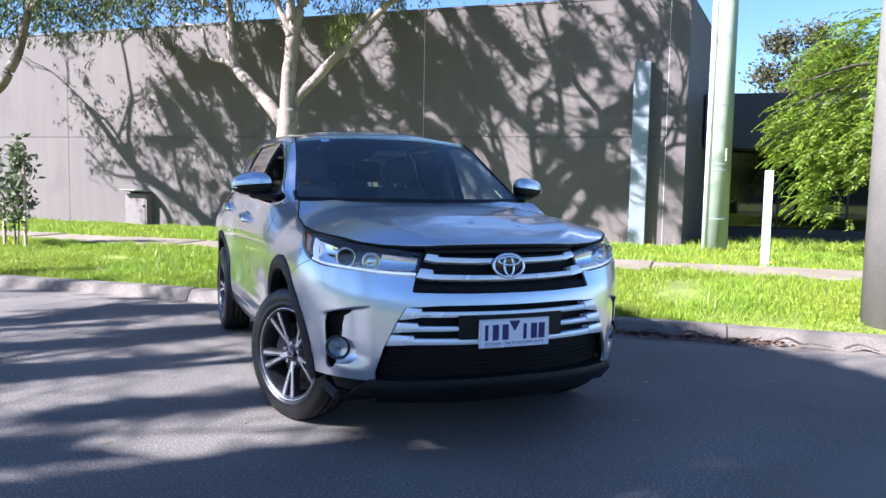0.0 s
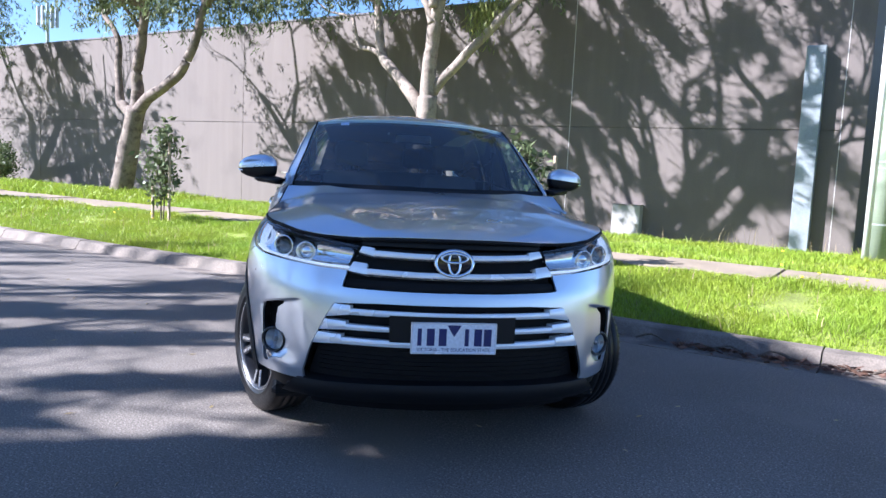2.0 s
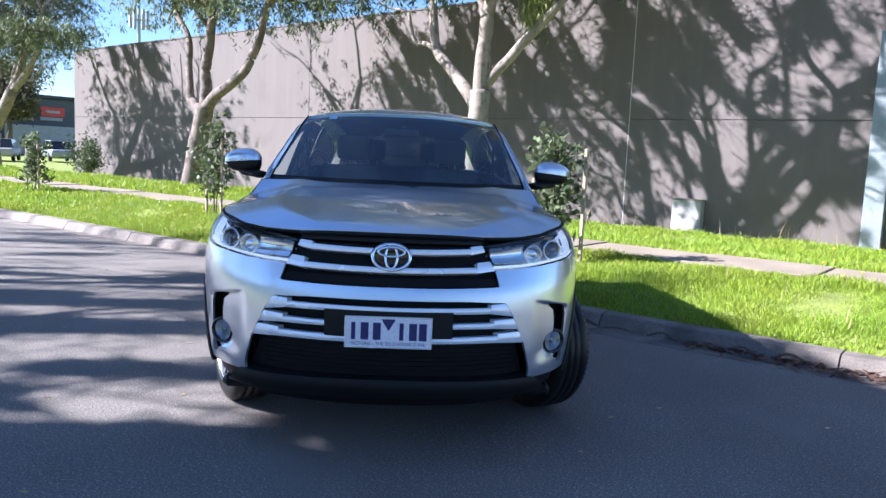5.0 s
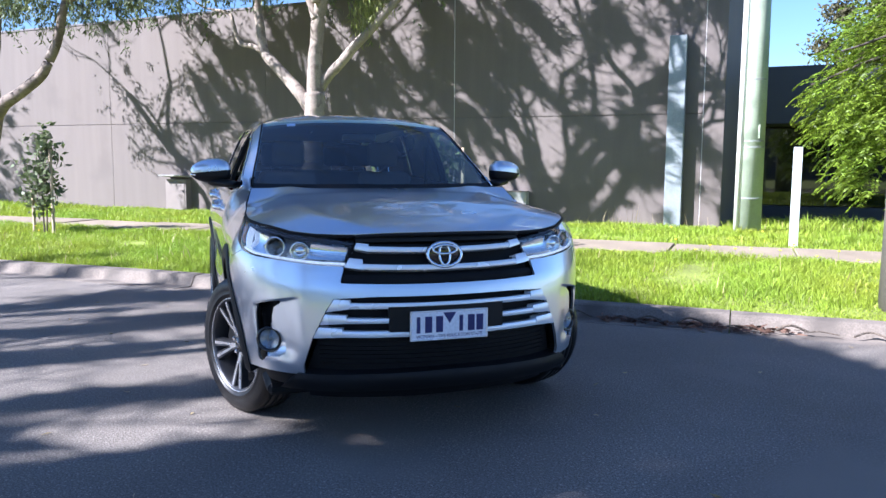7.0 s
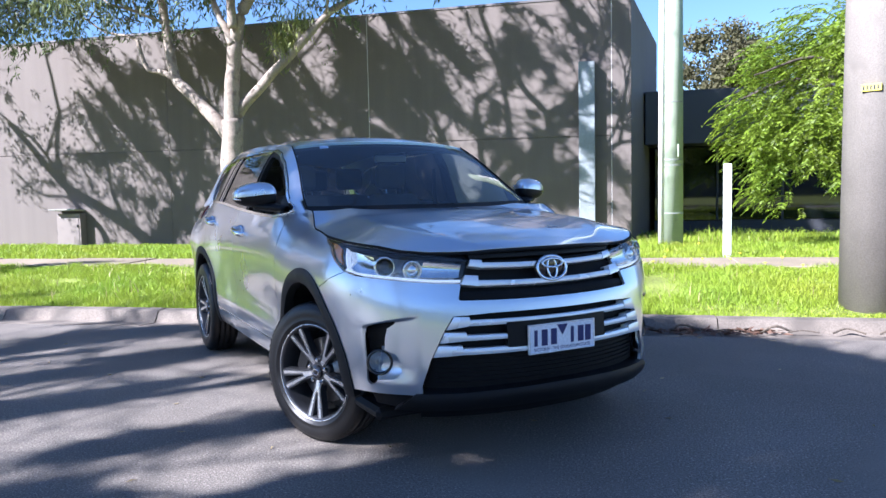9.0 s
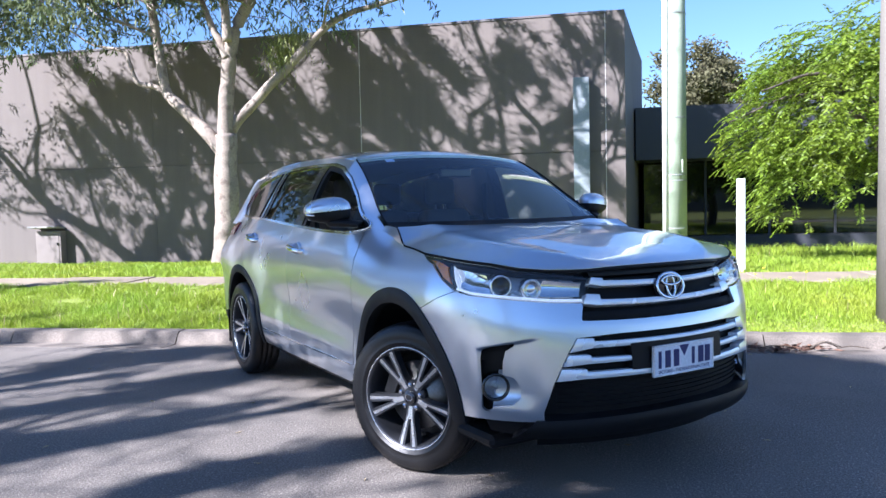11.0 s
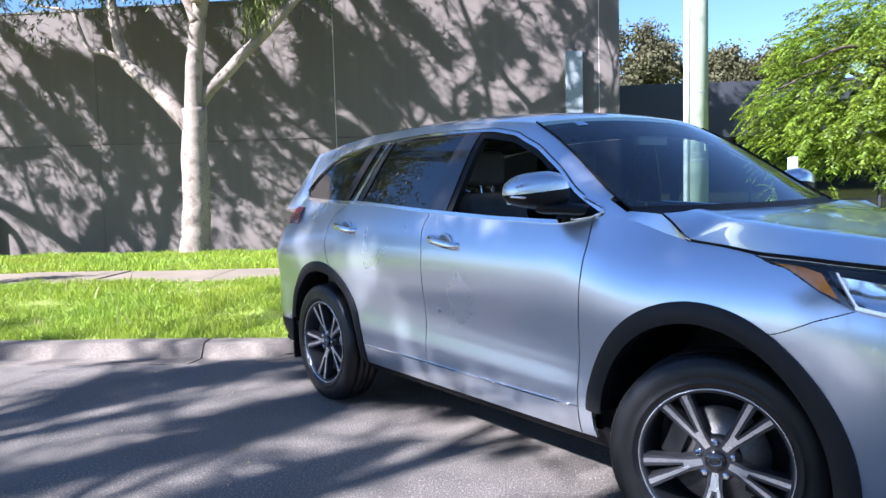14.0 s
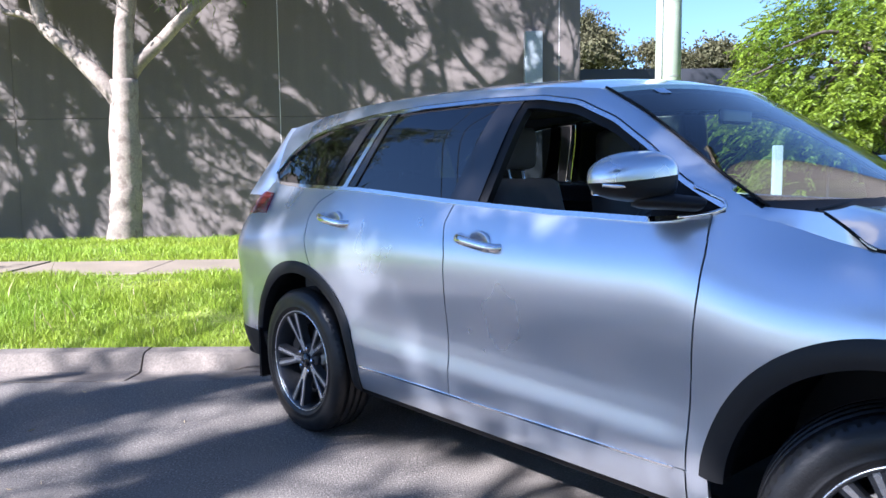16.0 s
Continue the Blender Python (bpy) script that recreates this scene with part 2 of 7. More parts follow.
def lathe(profile, n=32, axis_m=None):
    """Turns (radius, depth) points round the local -y axis."""
    bm = bmesh.new()
    rows = []
    for k in range(n):
        a = 2 * math.pi * k / n
        rows.append([bm.verts.new((r * math.cos(a), d, r * math.sin(a))) for r, d in profile])
    for k in range(n):
        q, w = rows[k], rows[(k + 1) % n]
        for j in range(len(profile) - 1):
            if profile[j][0] < 1e-6 and profile[j + 1][0] < 1e-6:
                continue
            bm.faces.new((q[j], q[j + 1], w[j + 1], w[j]))
    bmesh.ops.remove_doubles(bm, verts=bm.verts, dist=1e-5)
    bmesh.ops.dissolve_degenerate(bm, edges=bm.edges, dist=1e-6)
    if axis_m:
        bmesh.ops.transform(bm, matrix=axis_m, verts=bm.verts)
    return bm


def curve_pts(pts, n=6):
    """Smooth (Catmull-Rom) points through the given ones."""
    P = [Vector(p) for p in pts]
    P = [P[0] * 2 - P[1]] + P + [P[-1] * 2 - P[-2]]
    out = []
    for i in range(1, len(P) - 2):
        a, b, c, d = P[i - 1:i + 3]
        for k in range(n):
            t = k / n
            out.append(0.5 * ((2 * b) + (c - a) * t + (2 * a - 5 * b + 4 * c - d) * t * t + (3 * b - a - 3 * c + d) * t ** 3))
    out.append(P[-2])
    return out
M["paint"] = surf("silver_paint", (0.60, 0.645, 0.72), 0.28, metal=0.85, vary=0.012, scale=1.5, fine=900, grain=0.05, bump=0, coat=1.0, rough_vary=0.01)
M["chrome"] = surf("bright_chrome", (0.82, 0.83, 0.85), 0.08, metal=1.0, vary=0.02, bump=0, rough_vary=0.01)
M["satin"] = surf("satin_silver_trim", (0.9, 0.91, 0.93), 0.24, metal=0.35, vary=0.01, grain=0.01, bump=0)
M["black_plastic"] = surf("black_plastic", (0.007, 0.007, 0.008), 0.5, vary=0.12, scale=6, fine=400, grain=0.1, bump=0.15, bump_dist=0.001, spec=0.22)
M["gloss_black"] = surf("gloss_black", (0.012, 0.012, 0.014), 0.12, vary=0.05, bump=0, coat=0.4)
M["cladding"] = surf("grey_cladding", (0.011, 0.0115, 0.013), 0.55, vary=0.12, scale=5, fine=300, grain=0.12, bump=0.2, bump_dist=0.001, spec=0.28)
M["rubber"] = surf("tyre_rubber", (0.007, 0.007, 0.0078), 0.42, vary=0.2, scale=9, fine=160, grain=0.2, bump=0.2, stain=(0.012, 0.0115, 0.011), stain_scale=6, stain_at=0.62, spec=0.4)
M["alloy"] = surf("machined_alloy", (0.70, 0.71, 0.73), 0.26, metal=0.9, vary=0.04, bump=0.03)
M["alloy_dark"] = surf("dark_alloy", (0.05, 0.052, 0.058), 0.35, metal=0.5, vary=0.1, bump=0.05)
M["disc"] = surf("brake_disc", (0.30, 0.29, 0.28), 0.4, metal=0.9, vary=0.15, scale=12, bump=0.1)
M["cloth"] = surf("seat_cloth", (0.10, 0.092, 0.09), 0.95, vary=0.12, scale=12, fine=500, grain=0.2, bump=0.4, bump_dist=0.002)
M["headliner"] = surf("headliner", (0.2, 0.19, 0.18), 0.95, vary=0.05, bump=0.1)
M["dash"] = surf("dash_plastic", (0.02, 0.02, 0.022), 0.6, vary=0.1, bump=0.15)
M["windscreen"] = glassy("windscreen_glass", (0.66, 0.75, 0.77), 0.0, 0.11)
M["tinted"] = glassy("tinted_glass", (0.06, 0.066, 0.074), 0.0, 0.13)
M["lens"] = glassy("lamp_lens", (0.93, 0.95, 0.96), 0.0, 0.06)
M["amber"] = surf("amber_reflector", (0.8, 0.25, 0.02), 0.25, vary=0.05, bump=0.1, coat=0.5)
M["red_lamp"] = surf("red_lamp", (0.13, 0.005, 0.008), 0.15, vary=0.1, bump=0, coat=1.0)
M["lamp_silver"] = surf("lamp_reflector", (0.72, 0.74, 0.77), 0.14, metal=0.95, vary=0.05, bump=0)
M["drl"] = surf("white_light_guide", (0.86, 0.87, 0.88), 0.25, vary=0.02, bump=0, coat=0.5)
M["plate_white"] = surf("plate_white", (0.78, 0.80, 0.86), 0.4, vary=0.03, bump=0, coat=0.3)
M["plate_blue"] = surf("plate_blue", (0.02, 0.025, 0.12), 0.4, vary=0.03, bump=0)
M["lamp_housing"] = surf("lamp_housing", (0.36, 0.37, 0.39), 0.3, metal=0.6, vary=0.2, scale=14, bump=0.0)
M["grille_black"] = surf("matt_grille_black", (0.006, 0.006, 0.007), 0.7, vary=0.1, bump=0.0, spec=0.2)
drl = M["drl"].node_tree.nodes["Principled BSDF"]
drl.inputs["Emission Color"].default_value = (0.9, 0.95, 1.0, 1)
drl.inputs["Emission Strength"].default_value = 0.12
M["sticker"] = surf("pale_sticker", (0.45, 0.55, 0.72), 0.5, vary=0.05, bump=0)
# ---- ground, road, kerb, footpath ----
PROFILE = ((-1200, 0.1), (-7.6, 0.1), (-7.15, 0.06), (-7.1, -0.04), (2.9, -0.04), (3.02, 0.06), (3.12, 0.085), (5.7, 0.26), (7.1, 0.28), (9.5, 0.27), (10.8, 0.2),
           (12.5, 0.03), (14.1, -0.04), (20, -0.04), (1500, -0.04))


def ground_z(y):
    return float(np.interp(y, [p[0] for p in PROFILE], [p[1] for p in PROFILE]))


def sheet(name, xs, ys, zf, material):
    v = [(x, y, zf(x, y)) for y in ys for x in xs]
    n = len(xs)
    f = [(j * n + i, j * n + i + 1, (j + 1) * n + i + 1, (j + 1) * n + i) for j in range(len(ys) - 1) for i in range(n - 1)]
    return raw(name, v, f, material, smooth=True)


def lumps(x, y):
    k = 0.03 if (3.3 < y < 5.5 or 7.3 < y < 13 or y < -7.6) and abs(x) < 60 else 0.0
    return ground_z(y) + k * (noise.noise(Vector((x * 0.55, y * 0.7, 0.3))))


gx = [-1500, -400, -150, -80] + [-60 + 0.8 * i for i in range(101)] + [40, 80, 200, 500, 1500]
gy = sorted([p[0] for p in PROFILE] + [3.3, 3.7, 4.2, 4.6, 5.0, 5.4, 5.55, 7.3, 7.7, 8.2, 8.8, 10.2, 11.4, 11.9, 30, 60, 150, 500, -8.5, -10, -12, -16, -30, -80, -300])
ground = tagged(sheet("ground", gx, gy, lumps, M["soil"]), "grassy earth rising from the kerb to a low bank", "ground", kind="structure")
rx = [-140 + 2 * i for i in range(120)]
road = tagged(sheet("road", rx, [-6.85, -4.5, -2.0, 0.5, 2.0, 2.56], lambda x, y: 0.0, M["asphalt"]), "worn dark grey asphalt road surface", "road", kind="structure")

kerb = tagged(empty("kerb"), "weathered concrete kerb and gutter with open joints", "kerb", kind="structure")
opposite_kerb = tagged(empty("opposite_kerb"), "weathered concrete kerb across the street", "kerb", kind="structure")


def kerb_piece(length):
    """Gutter lip, sloping face and rounded top, as one cast length along x."""
    prof = [(-0.33, -0.05), (-0.33, 0.004), (-0.09, -0.012), (-0.05, -0.006), (0.0, 0.075), (0.012, 0.095), (0.035, 0.108), (0.17, 0.112), (0.19, 0.1), (0.19, -0.05)]
    v, f, n = [], [], len(prof)
    for k in range(7):
        x = length * k / 6
        v += [(x, p[0] + 0.006 * noise.noise(Vector((x * 2, i, 0.5))), p[1] + 0.006 * noise.noise(Vector((x * 2.3, i * 0.7, 5)))) for i, p in enumerate(prof)]
    for k in range(6):
        f += [(k * n + i, k * n + i + 1, (k + 1) * n + i + 1, (k + 1) * n + i) for i in range(n - 1)]
    f += [tuple(range(n))[::-1], tuple(range(6 * n, 7 * n))]
    me = bpy.data.meshes.new("kerb_piece")
    me.from_pydata(v, [], [q[::-1] for q in f])
    me.materials.append(M["kerb"])
    return me


kp = [kerb_piece(1.878) for _ in range(4)]
for i in range(-32, 10):
    ob = new("kerb_stone", kp[(i * 7) % 4])
    ob.parent = kerb
    ob.location = (1.81 + 1.89 * i, 2.88, 0.004 * ((i * 13) % 5 - 2) / 2)
for i in range(-12, 6):
    ob = new("kerb_stone", kp[(i * 5) % 4])
    ob.parent = opposite_kerb
    ob.location, ob.rotation_euler = (1.2 + 1.89 * i, -7.17, 0), (0, 0, math.pi)

footpath = tagged(empty("footpath"), "pale concrete footpath slabs between grass strips", "footpath", kind="structure")
slab_me = bpy.data.meshes.new("slab")
sb = box((0, 0, -0.1), (1.485, 1.18, 0.0), 0.008, 1)
sb.to_mesh(slab_me)
sb.free()
slab_me.materials.append(M["path"])
for i in range(-34, 14):
    ob = new("path_slab", slab_me)
    ob.parent = footpath
    ob.location = (1.0 + 1.5 * i, 5.83, 0.292 + 0.004 * ((i * 7) % 5 - 2))
    ob.rotation_euler = (0.004, 0.0015 * ((i * 3) % 5 - 2), 0)

# ---- precast warehouse wall ----
WALL_Y = 14.2
wall_main = tagged(empty("wall_main"), "tall grey-brown precast concrete warehouse wall with joints", "wall", kind="structure")


def top_z(x):
    return 5.45 + (x + 31.5) * 0.0105


part("backing", box((-31.6, WALL_Y + 0.03, -0.4), (1.3, WALL_Y + 0.3, 5.38)), M["dark_joint"], wall_main)
VJ = [-31.6, -27.5, -21.88, -16.27, -10.66, -5.05, 0.9]
for a, b in zip(VJ, VJ[1:]):
    part("wall_panel", box((a + 0.008, WALL_Y, -0.35), (b - 0.008, WALL_Y + 0.15, 2.525), 0.006, 1), M["wall"], wall_main)
    bm = box((a + 0.008, WALL_Y, 2.538), (b - 0.008, WALL_Y + 0.15, 5.5), 0.006, 1)
    for v in bm.verts:
        if v.co.z > 4:
            v.co.z += top_z(v.co.x) - 5.5 - 0.05
    part("wall_panel", bm, M["wall"], wall_main)
    bm = box((a, WALL_Y - 0.02, 5.45), (b, WALL_Y + 0.32, 5.5))
    for v in bm.verts:
        v.co.z += top_z(v.co.x) - 5.5
    part("coping", bm, M["coping"], wall_main)
for x, m in ((-5.05, "joint"), (0.9, "joint"), (-10.66, "wall"), (-16.27, "wall"), (-21.88, "wall")):
    part("joint_strip", box((x - 0.007, WALL_Y - 0.001, -0.3), (x + 0.007, WALL_Y + 0.06, top_z(x) - 0.06)), M[m], wall_main)
part("wall_panel", box((0.908, WALL_Y, -0.35), (1.35, WALL_Y + 0.3, top_z(1) - 0.002), 0.006, 1), M["wall"], wall_main)


def skew_wall(name, a, b, z0, z1, thick, material):
    """An upright slab between two plan points."""
    d = Vector((b[0] - a[0], b[1] - a[1], 0))
    n = Vector((-d.y, d.x, 0)).normalized() * thick
    bm = bmesh.new()
    A, B = Vector((*a, 0)), Vector((*b, 0))
    lo = [bm.verts.new(p + Vector((0, 0, z0))) for p in (A, B, B + n, A + n)]
    hi = [bm.verts.new(p + Vector((0, 0, z1))) for p in (A, B, B + n, A + n)]
    for q in ((lo[3], lo[2], lo[1], lo[0]), hi):
        bm.faces.new(q)
    for i in range(4):
        bm.faces.new((lo[i], lo[(i + 1) % 4], hi[(i + 1) % 4], hi[i]))
    return obj(name, bm, material)


wall_return = tagged(skew_wall("wall_return", (1.352, 14.24), (2.3, 20.9), -0.4, 5.76, 0.25, M["wall"]), "shaded grey return wall of the warehouse", "wall", kind="structure")
wall_end = tagged(skew_wall("wall_left", (-31.6, 14.5), (-31.6, 40), -0.4, 5.4, -0.25, M["wall"]), "grey end wall of the warehouse", "wall", kind="structure")
warehouse_roof = tagged(obj("warehouse_roof", box((-31.3, 14.55, 5.2), (1.2, 40, 5.3)), M["roofing"]), "low metal roof behind the parapet", "roof", kind="structure")

# dark office front next to the warehouse
office = tagged(empty("office_front"), "low charcoal office front with dark mirror glass", "building", kind="structure")
part("fascia", box((1.78, 16.9, 2.42), (16, 17.3, 3.82), 0.01, 1), M["charcoal"], office)
part("roof", box((2.05, 17.3, 3.55), (16, 26, 3.7)), M["charcoal"], office)
part("soffit", box((1.9, 17.3, 2.42), (16, 18.6, 2.5)), M["charcoal"], office)
part("plinth", box((2.1, 18.3, -0.2), (16, 18.6, 0.32), 0.01, 1), M["charcoal"], office)
M["dark_mirror"] = surf("dark_mirror_glass", (0.006, 0.008, 0.008), 0.03, vary=0.05, bump=0, coat=0, spec=0.9, rough_vary=0.01)
for i in range(8):
    x = 2.12 + i * 1.72
    part("pane", box((x, 18.42, 0.34), (x + 1.66, 18.45, 2.42)), M["dark_mirror"], office)
    part("mullion", box((x + 1.662, 18.38, 0.32), (x + 1.718, 18.5, 2.42), 0.006, 1), M["charcoal"], office)
part("end_wall", box((16, 16.9, -0.2), (16.3, 26, 3.8)), M["charcoal"], office)
part("office_wall", box((2.3, 25.8, -0.2), (16, 26, 3.6)), M["charcoal"], office)

# ---- things at the wall ----
pillar = tagged(empty("steel_pillar", pose(0.33, 14.08, -0.1)), "blue-grey sheet metal downpipe cover standing against the wall", "pillar")
part("cover", box((-0.185, -0.13, 0), (0.185, 0.118, 4.34), 0.012, 2), M["pillar"], pillar)
for z in (1.45, 2.9):
    part("seam", box((-0.187, -0.1325, z), (0.187, -0.05, z + 0.008)), M["strap"], pillar)

cabinet = tagged(empty("utility_box", pose(-3.4, 14.06, -0.06)), "small white metal service box against the wall", "box")
part("body", box((-0.34, -0.11, 0), (0.33, 0.138, 0.78), 0.012, 2), M["white_box"], cabinet)
part("lid", box((-0.355, -0.135, 0.782), (0.345, 0.138, 0.80), 0.006, 1), M["beige_box"], cabinet)

meter = tagged(empty("meter_box", pose(-13.68, 14.06, -0.1)), "beige wall-mounted meter cupboard with a sloping hood", "meter box")
part("body", box((-0.37, -0.1, 0), (0.37, 0.138, 1.0), 0.01, 2), M["beige_box"], meter)
part("door", box((-0.32, -0.112, 0.05), (0.32, -0.1, 0.9), 0.004, 1), M["beige_box"], meter)
part("latch", box((0.27, -0.135, 0.62), (0.30, -0.112, 0.7), 0.004, 1), M["ink"], meter)
bm = box((-0.44, -0.32, 1.06), (0.36, 0.138, 1.1), 0.008, 1)
for v in bm.verts:
    if v.co.y < 0:
        v.co.z += 0.03
part("hood", bm, M["white_box"], meter)

# ---- poles ----
pole = tagged(empty("light_pole", pose(1.93, 9.96, 0.2)), "pale green painted round pole with straps and a white conduit", "pole")
part("shaft", tube([(0, 0, 0), (0, 0, 4), (0, 0, 9)], [0.205, 0.195, 0.165], 28), M["pole_green"], pole, smooth=True)
part("conduit", tube([(-0.185, -0.13, 0), (-0.175, -0.13, 4), (-0.15, -0.12, 8)], 0.052, 12), M["pvc_white"], pole, smooth=True)
for z in (0.62, 1.47, 1.57, 2.58, 4.4):
    part("strap", tube([(0, 0, z), (0, 0, z + 0.025)], 0.209 - z * 0.0022, 28), M["strap"], pole)
part("inspection_cap", box((0.09, -0.2, 1.62), (0.12, -0.17, 1.85), 0.008, 1), M["pole_green"], pole)

big_pole = tagged(empty("concrete_pole", pose(3.36, 3.62, 0.05)), "thick light grey concrete power pole with a yellow tag", "pole")
part("shaft", tube([(0, 0, 0), (0, 0, 3), (0, 0, 11)], [0.345, 0.325, 0.25], 36), M["pole_grey"], big_pole, smooth=True)
for z in (1.18, 2.08, 2.72, 3.6):
    part("cast_ring", tube([(0, 0, z), (0, 0, z + 0.012)], 0.3395 - z * 0.0066, 36), M["strap"], big_pole)
M["porcelain"] = surf("insulator_glaze", (0.3, 0.27, 0.24), 0.2, vary=0.1, bump=0, coat=0.5)
M["cable"] = surf("aluminium_cable", (0.09, 0.09, 0.095), 0.5, metal=0.4, vary=0.05, bump=0)
for z, half in ((10.2, 1.35), (7.9, 0.95)):
    arm = part("crossarm", box((-0.06, -half, z), (0.06, half, z + 0.13), 0.01, 1), M["stake"], big_pole, "weathered timber crossarm")
    for q in (-0.92, -0.5, 0.5, 0.92):
        m = Matrix.Translation((0, q * half, z + 0.13)) @ pose(0, 0, 0, -90, 0, 0)
        part("insulator", lathe([(0.015, 0.0), (0.015, -0.05), (0.055, -0.06), (0.05, -0.09), (0.03, -0.1), (0.05, -0.12), (0.045, -0.15), (0.02, -0.17), (0.0, -0.175)], 14, m), M["porcelain"], arm, smooth=True)
    for q in (-0.5, 0.5):
        part("brace", tube([(0.05, q * half * 1.1, z + 0.02), (0.05, q * 0.3, z - 0.5)], 0.015, 6), M["strap"], arm)
turned = pose(0, 0, 0, 0, 0, -33)
bm = box((-0.085, -0.348, 2.09), (0.085, -0.325, 2.155), 0.003, 1)
bmesh.ops.transform(bm, matrix=turned, verts=bm.verts)
tag = part("tag", bm, M["tag"], big_pole, "small yellow number tag")
for i in range(5):
    bm = box((-0.07 + 0.03 * i, -0.3505, 2.103), (-0.055 + 0.03 * i, -0.348, 2.142))
    bmesh.ops.transform(bm, matrix=turned, verts=bm.verts)
    part("bar", bm, M["ink"], tag)

for z, half in ((10.2, 1.35), (7.9, 0.95)):
    for q in (-0.92, -0.5, 0.5, 0.92):
        y = 3.62 + q * half
        pts = [(3.36 + 40 * k, y, z + 0.34 - 1.1 * (1 - (2 * abs(k) - 1) ** 2)) for k in np.linspace(-1, 1, 33)]
        tagged(obj("power_line", tube(pts, 0.011, 5), M["cable"]), "dark bare cable strung along the street", "cable", group="power lines")

post = tagged(empty("marker_post", pose(2.5, 7.25, 0.2)), "weathered white timber marker post in the grass", "post")
part("timber", box((-0.055, -0.04, 0), (0.055, 0.04, 1.42), 0.008, 2), M["post"], post)

# unseen wall, added behind the viewer for the car to reflect
M["brick_far"] = surf("dark_brick", (0.22, 0.19, 0.17), 0.85, vary=0.15, scale=1.0, fine=20, grain=0.2, bump=0.2)
wall_opposite = tagged(obj("wall_opposite", box((-90, -41, -0.2), (70, -40, 5.0), 0.02, 1), M["brick_far"]), "unseen plain dark brick wall added across the street for reflections", "wall", kind="structure")
# ---- the car's skin: one formula for the lower body, wrapped round nose, flanks and tail ----
YC, YR = -0.25, 3.40


def tab(v, rows):
    return np.interp(v, [r[0] for r in rows], [r[1] for r in rows])


def smooth01(v):
    v = np.clip(v, 0, 1)
    return v * v * (3 - 2 * v)


NOSE = ((0.2, -0.86), (0.3, -0.925), (0.38, -0.955), (0.5, -0.962), (0.62, -0.952), (0.72, -0.945), (0.8, -0.932), (0.9, -0.895), (0.97, -0.872), (1.03, -0.855), (1.08, -0.82), (1.3, -0.65))
TAIL = ((0.2, 3.8), (0.35, 3.87), (0.6, 3.9), (0.8, 3.88), (0.95, 3.84), (1.1, 3.81), (1.3, 3.72))
FLANK = ((0.2, 0.845), (0.3, 0.885), (0.36, 0.912), (0.43, 0.922), (0.47, 0.926), (0.5, 0.926), (0.54, 0.926), (0.6, 0.926), (0.66, 0.927), (0.75, 0.933), (0.85, 0.941),
         (0.95, 0.944), (1.03, 0.936), (1.1, 0.915), (1.17, 0.885), (1.22, 0.86), (1.3, 0.82))
FENDER = ((0.2, 0.845), (0.3, 0.885), (0.36, 0.905), (0.45, 0.922), (0.6, 0.938), (0.75, 0.949), (0.85, 0.952), (0.92, 0.946), (0.98, 0.93), (1.03, 0.905), (1.07, 0.878), (1.1, 0.853), (1.14, 0.815),
          (1.2, 0.76), (1.3, 0.66))


ZF = np.arange(0.1, 1.401, 0.005)


def eased(rows, reach=0.022):
    """The same profile with its corners rounded."""
    pad = np.concatenate([np.full(20, rows[0][1]), tab(ZF, rows), np.full(20, rows[-1][1])])
    k = np.exp(-(np.arange(-15, 16) * 0.005 / reach) ** 2 / 2)
    return tuple(zip(ZF, np.convolve(pad, k / k.sum(), "same")[20:-20]))


FLANK, FENDER, NOSE = eased(FLANK, 0.03), eased(FENDER), eased(NOSE, 0.02)


def half_width(y, z):
    k = smooth01((y - 0.25) / 0.5)
    zz = z - 0.012 * np.clip((y - 1.0) / 2.0, 0, 1)
    w = tab(z, FENDER) * (1 - k) + tab(zz, FLANK) * k
    crease = 0.585 + 0.032 * (y - 0.7)
    w = w + 0.010 * k * smooth01((crease - z) / 0.10) * smooth01((3.1 - y) / 0.9) - 0.006 * k * np.exp(-((z - crease - 0.09) / 0.11) ** 2) * smooth01((z - crease + 0.05) / 0.1)
    rear = np.exp(-((y - 2.83) / 0.55) ** 2) * np.exp(-((z - 0.72) / 0.25) ** 2)
    w = w + 0.02 * rear
    w = w - 0.13 * smooth01((y - 2.55) / 1.15) * smooth01((z - 0.86) / 0.45)
    return w - 0.035 * smooth01((y - 2.9) / 0.9) * smooth01((1.0 - z) / 0.3)


def skin(s, z):
    """Place on the car's left half: s 0..1 nose to fender, 1..2 flank, 2..3 rear corner to the tail's middle."""
    s, z = np.asarray(s, float), np.asarray(z, float)
    n = 2.3
    th = np.clip(s, 0, 1) * math.pi / 2
    ph = np.clip(s - 2, 0, 1) * math.pi / 2
    b, c = -(tab(z, NOSE)) + YC, tab(z, TAIL) - YR
    y = np.where(s < 1, YC - b * np.cos(th) ** (2 / n), np.where(s < 2, YC + (YR - YC) * (s - 1), YR + c * np.sin(ph) ** (2 / 2.6)))
    x = half_width(np.clip(y, YC, YR), z) * np.where(s < 1, np.sin(th) ** (2 / n), np.where(s < 2, 1.0, np.cos(ph) ** (2 / 2.6)))
    # the fog lamp panel lies back behind an overhanging edge
    lid = 0.73 + (0.6 - s) * 0.22
    y = y + 0.02 * smooth01((lid - z) / 0.018) * smooth01((s - 0.45) / 0.1) * smooth01((0.72 - s) / 0.05) * smooth01((z - 0.425) / 0.09)
    # a shallow V to the nose
    y = y - np.where(s < 1, 0.012 * np.exp(-(x / 0.3) ** 2), 0)
    return np.stack([x, y, z], -1)


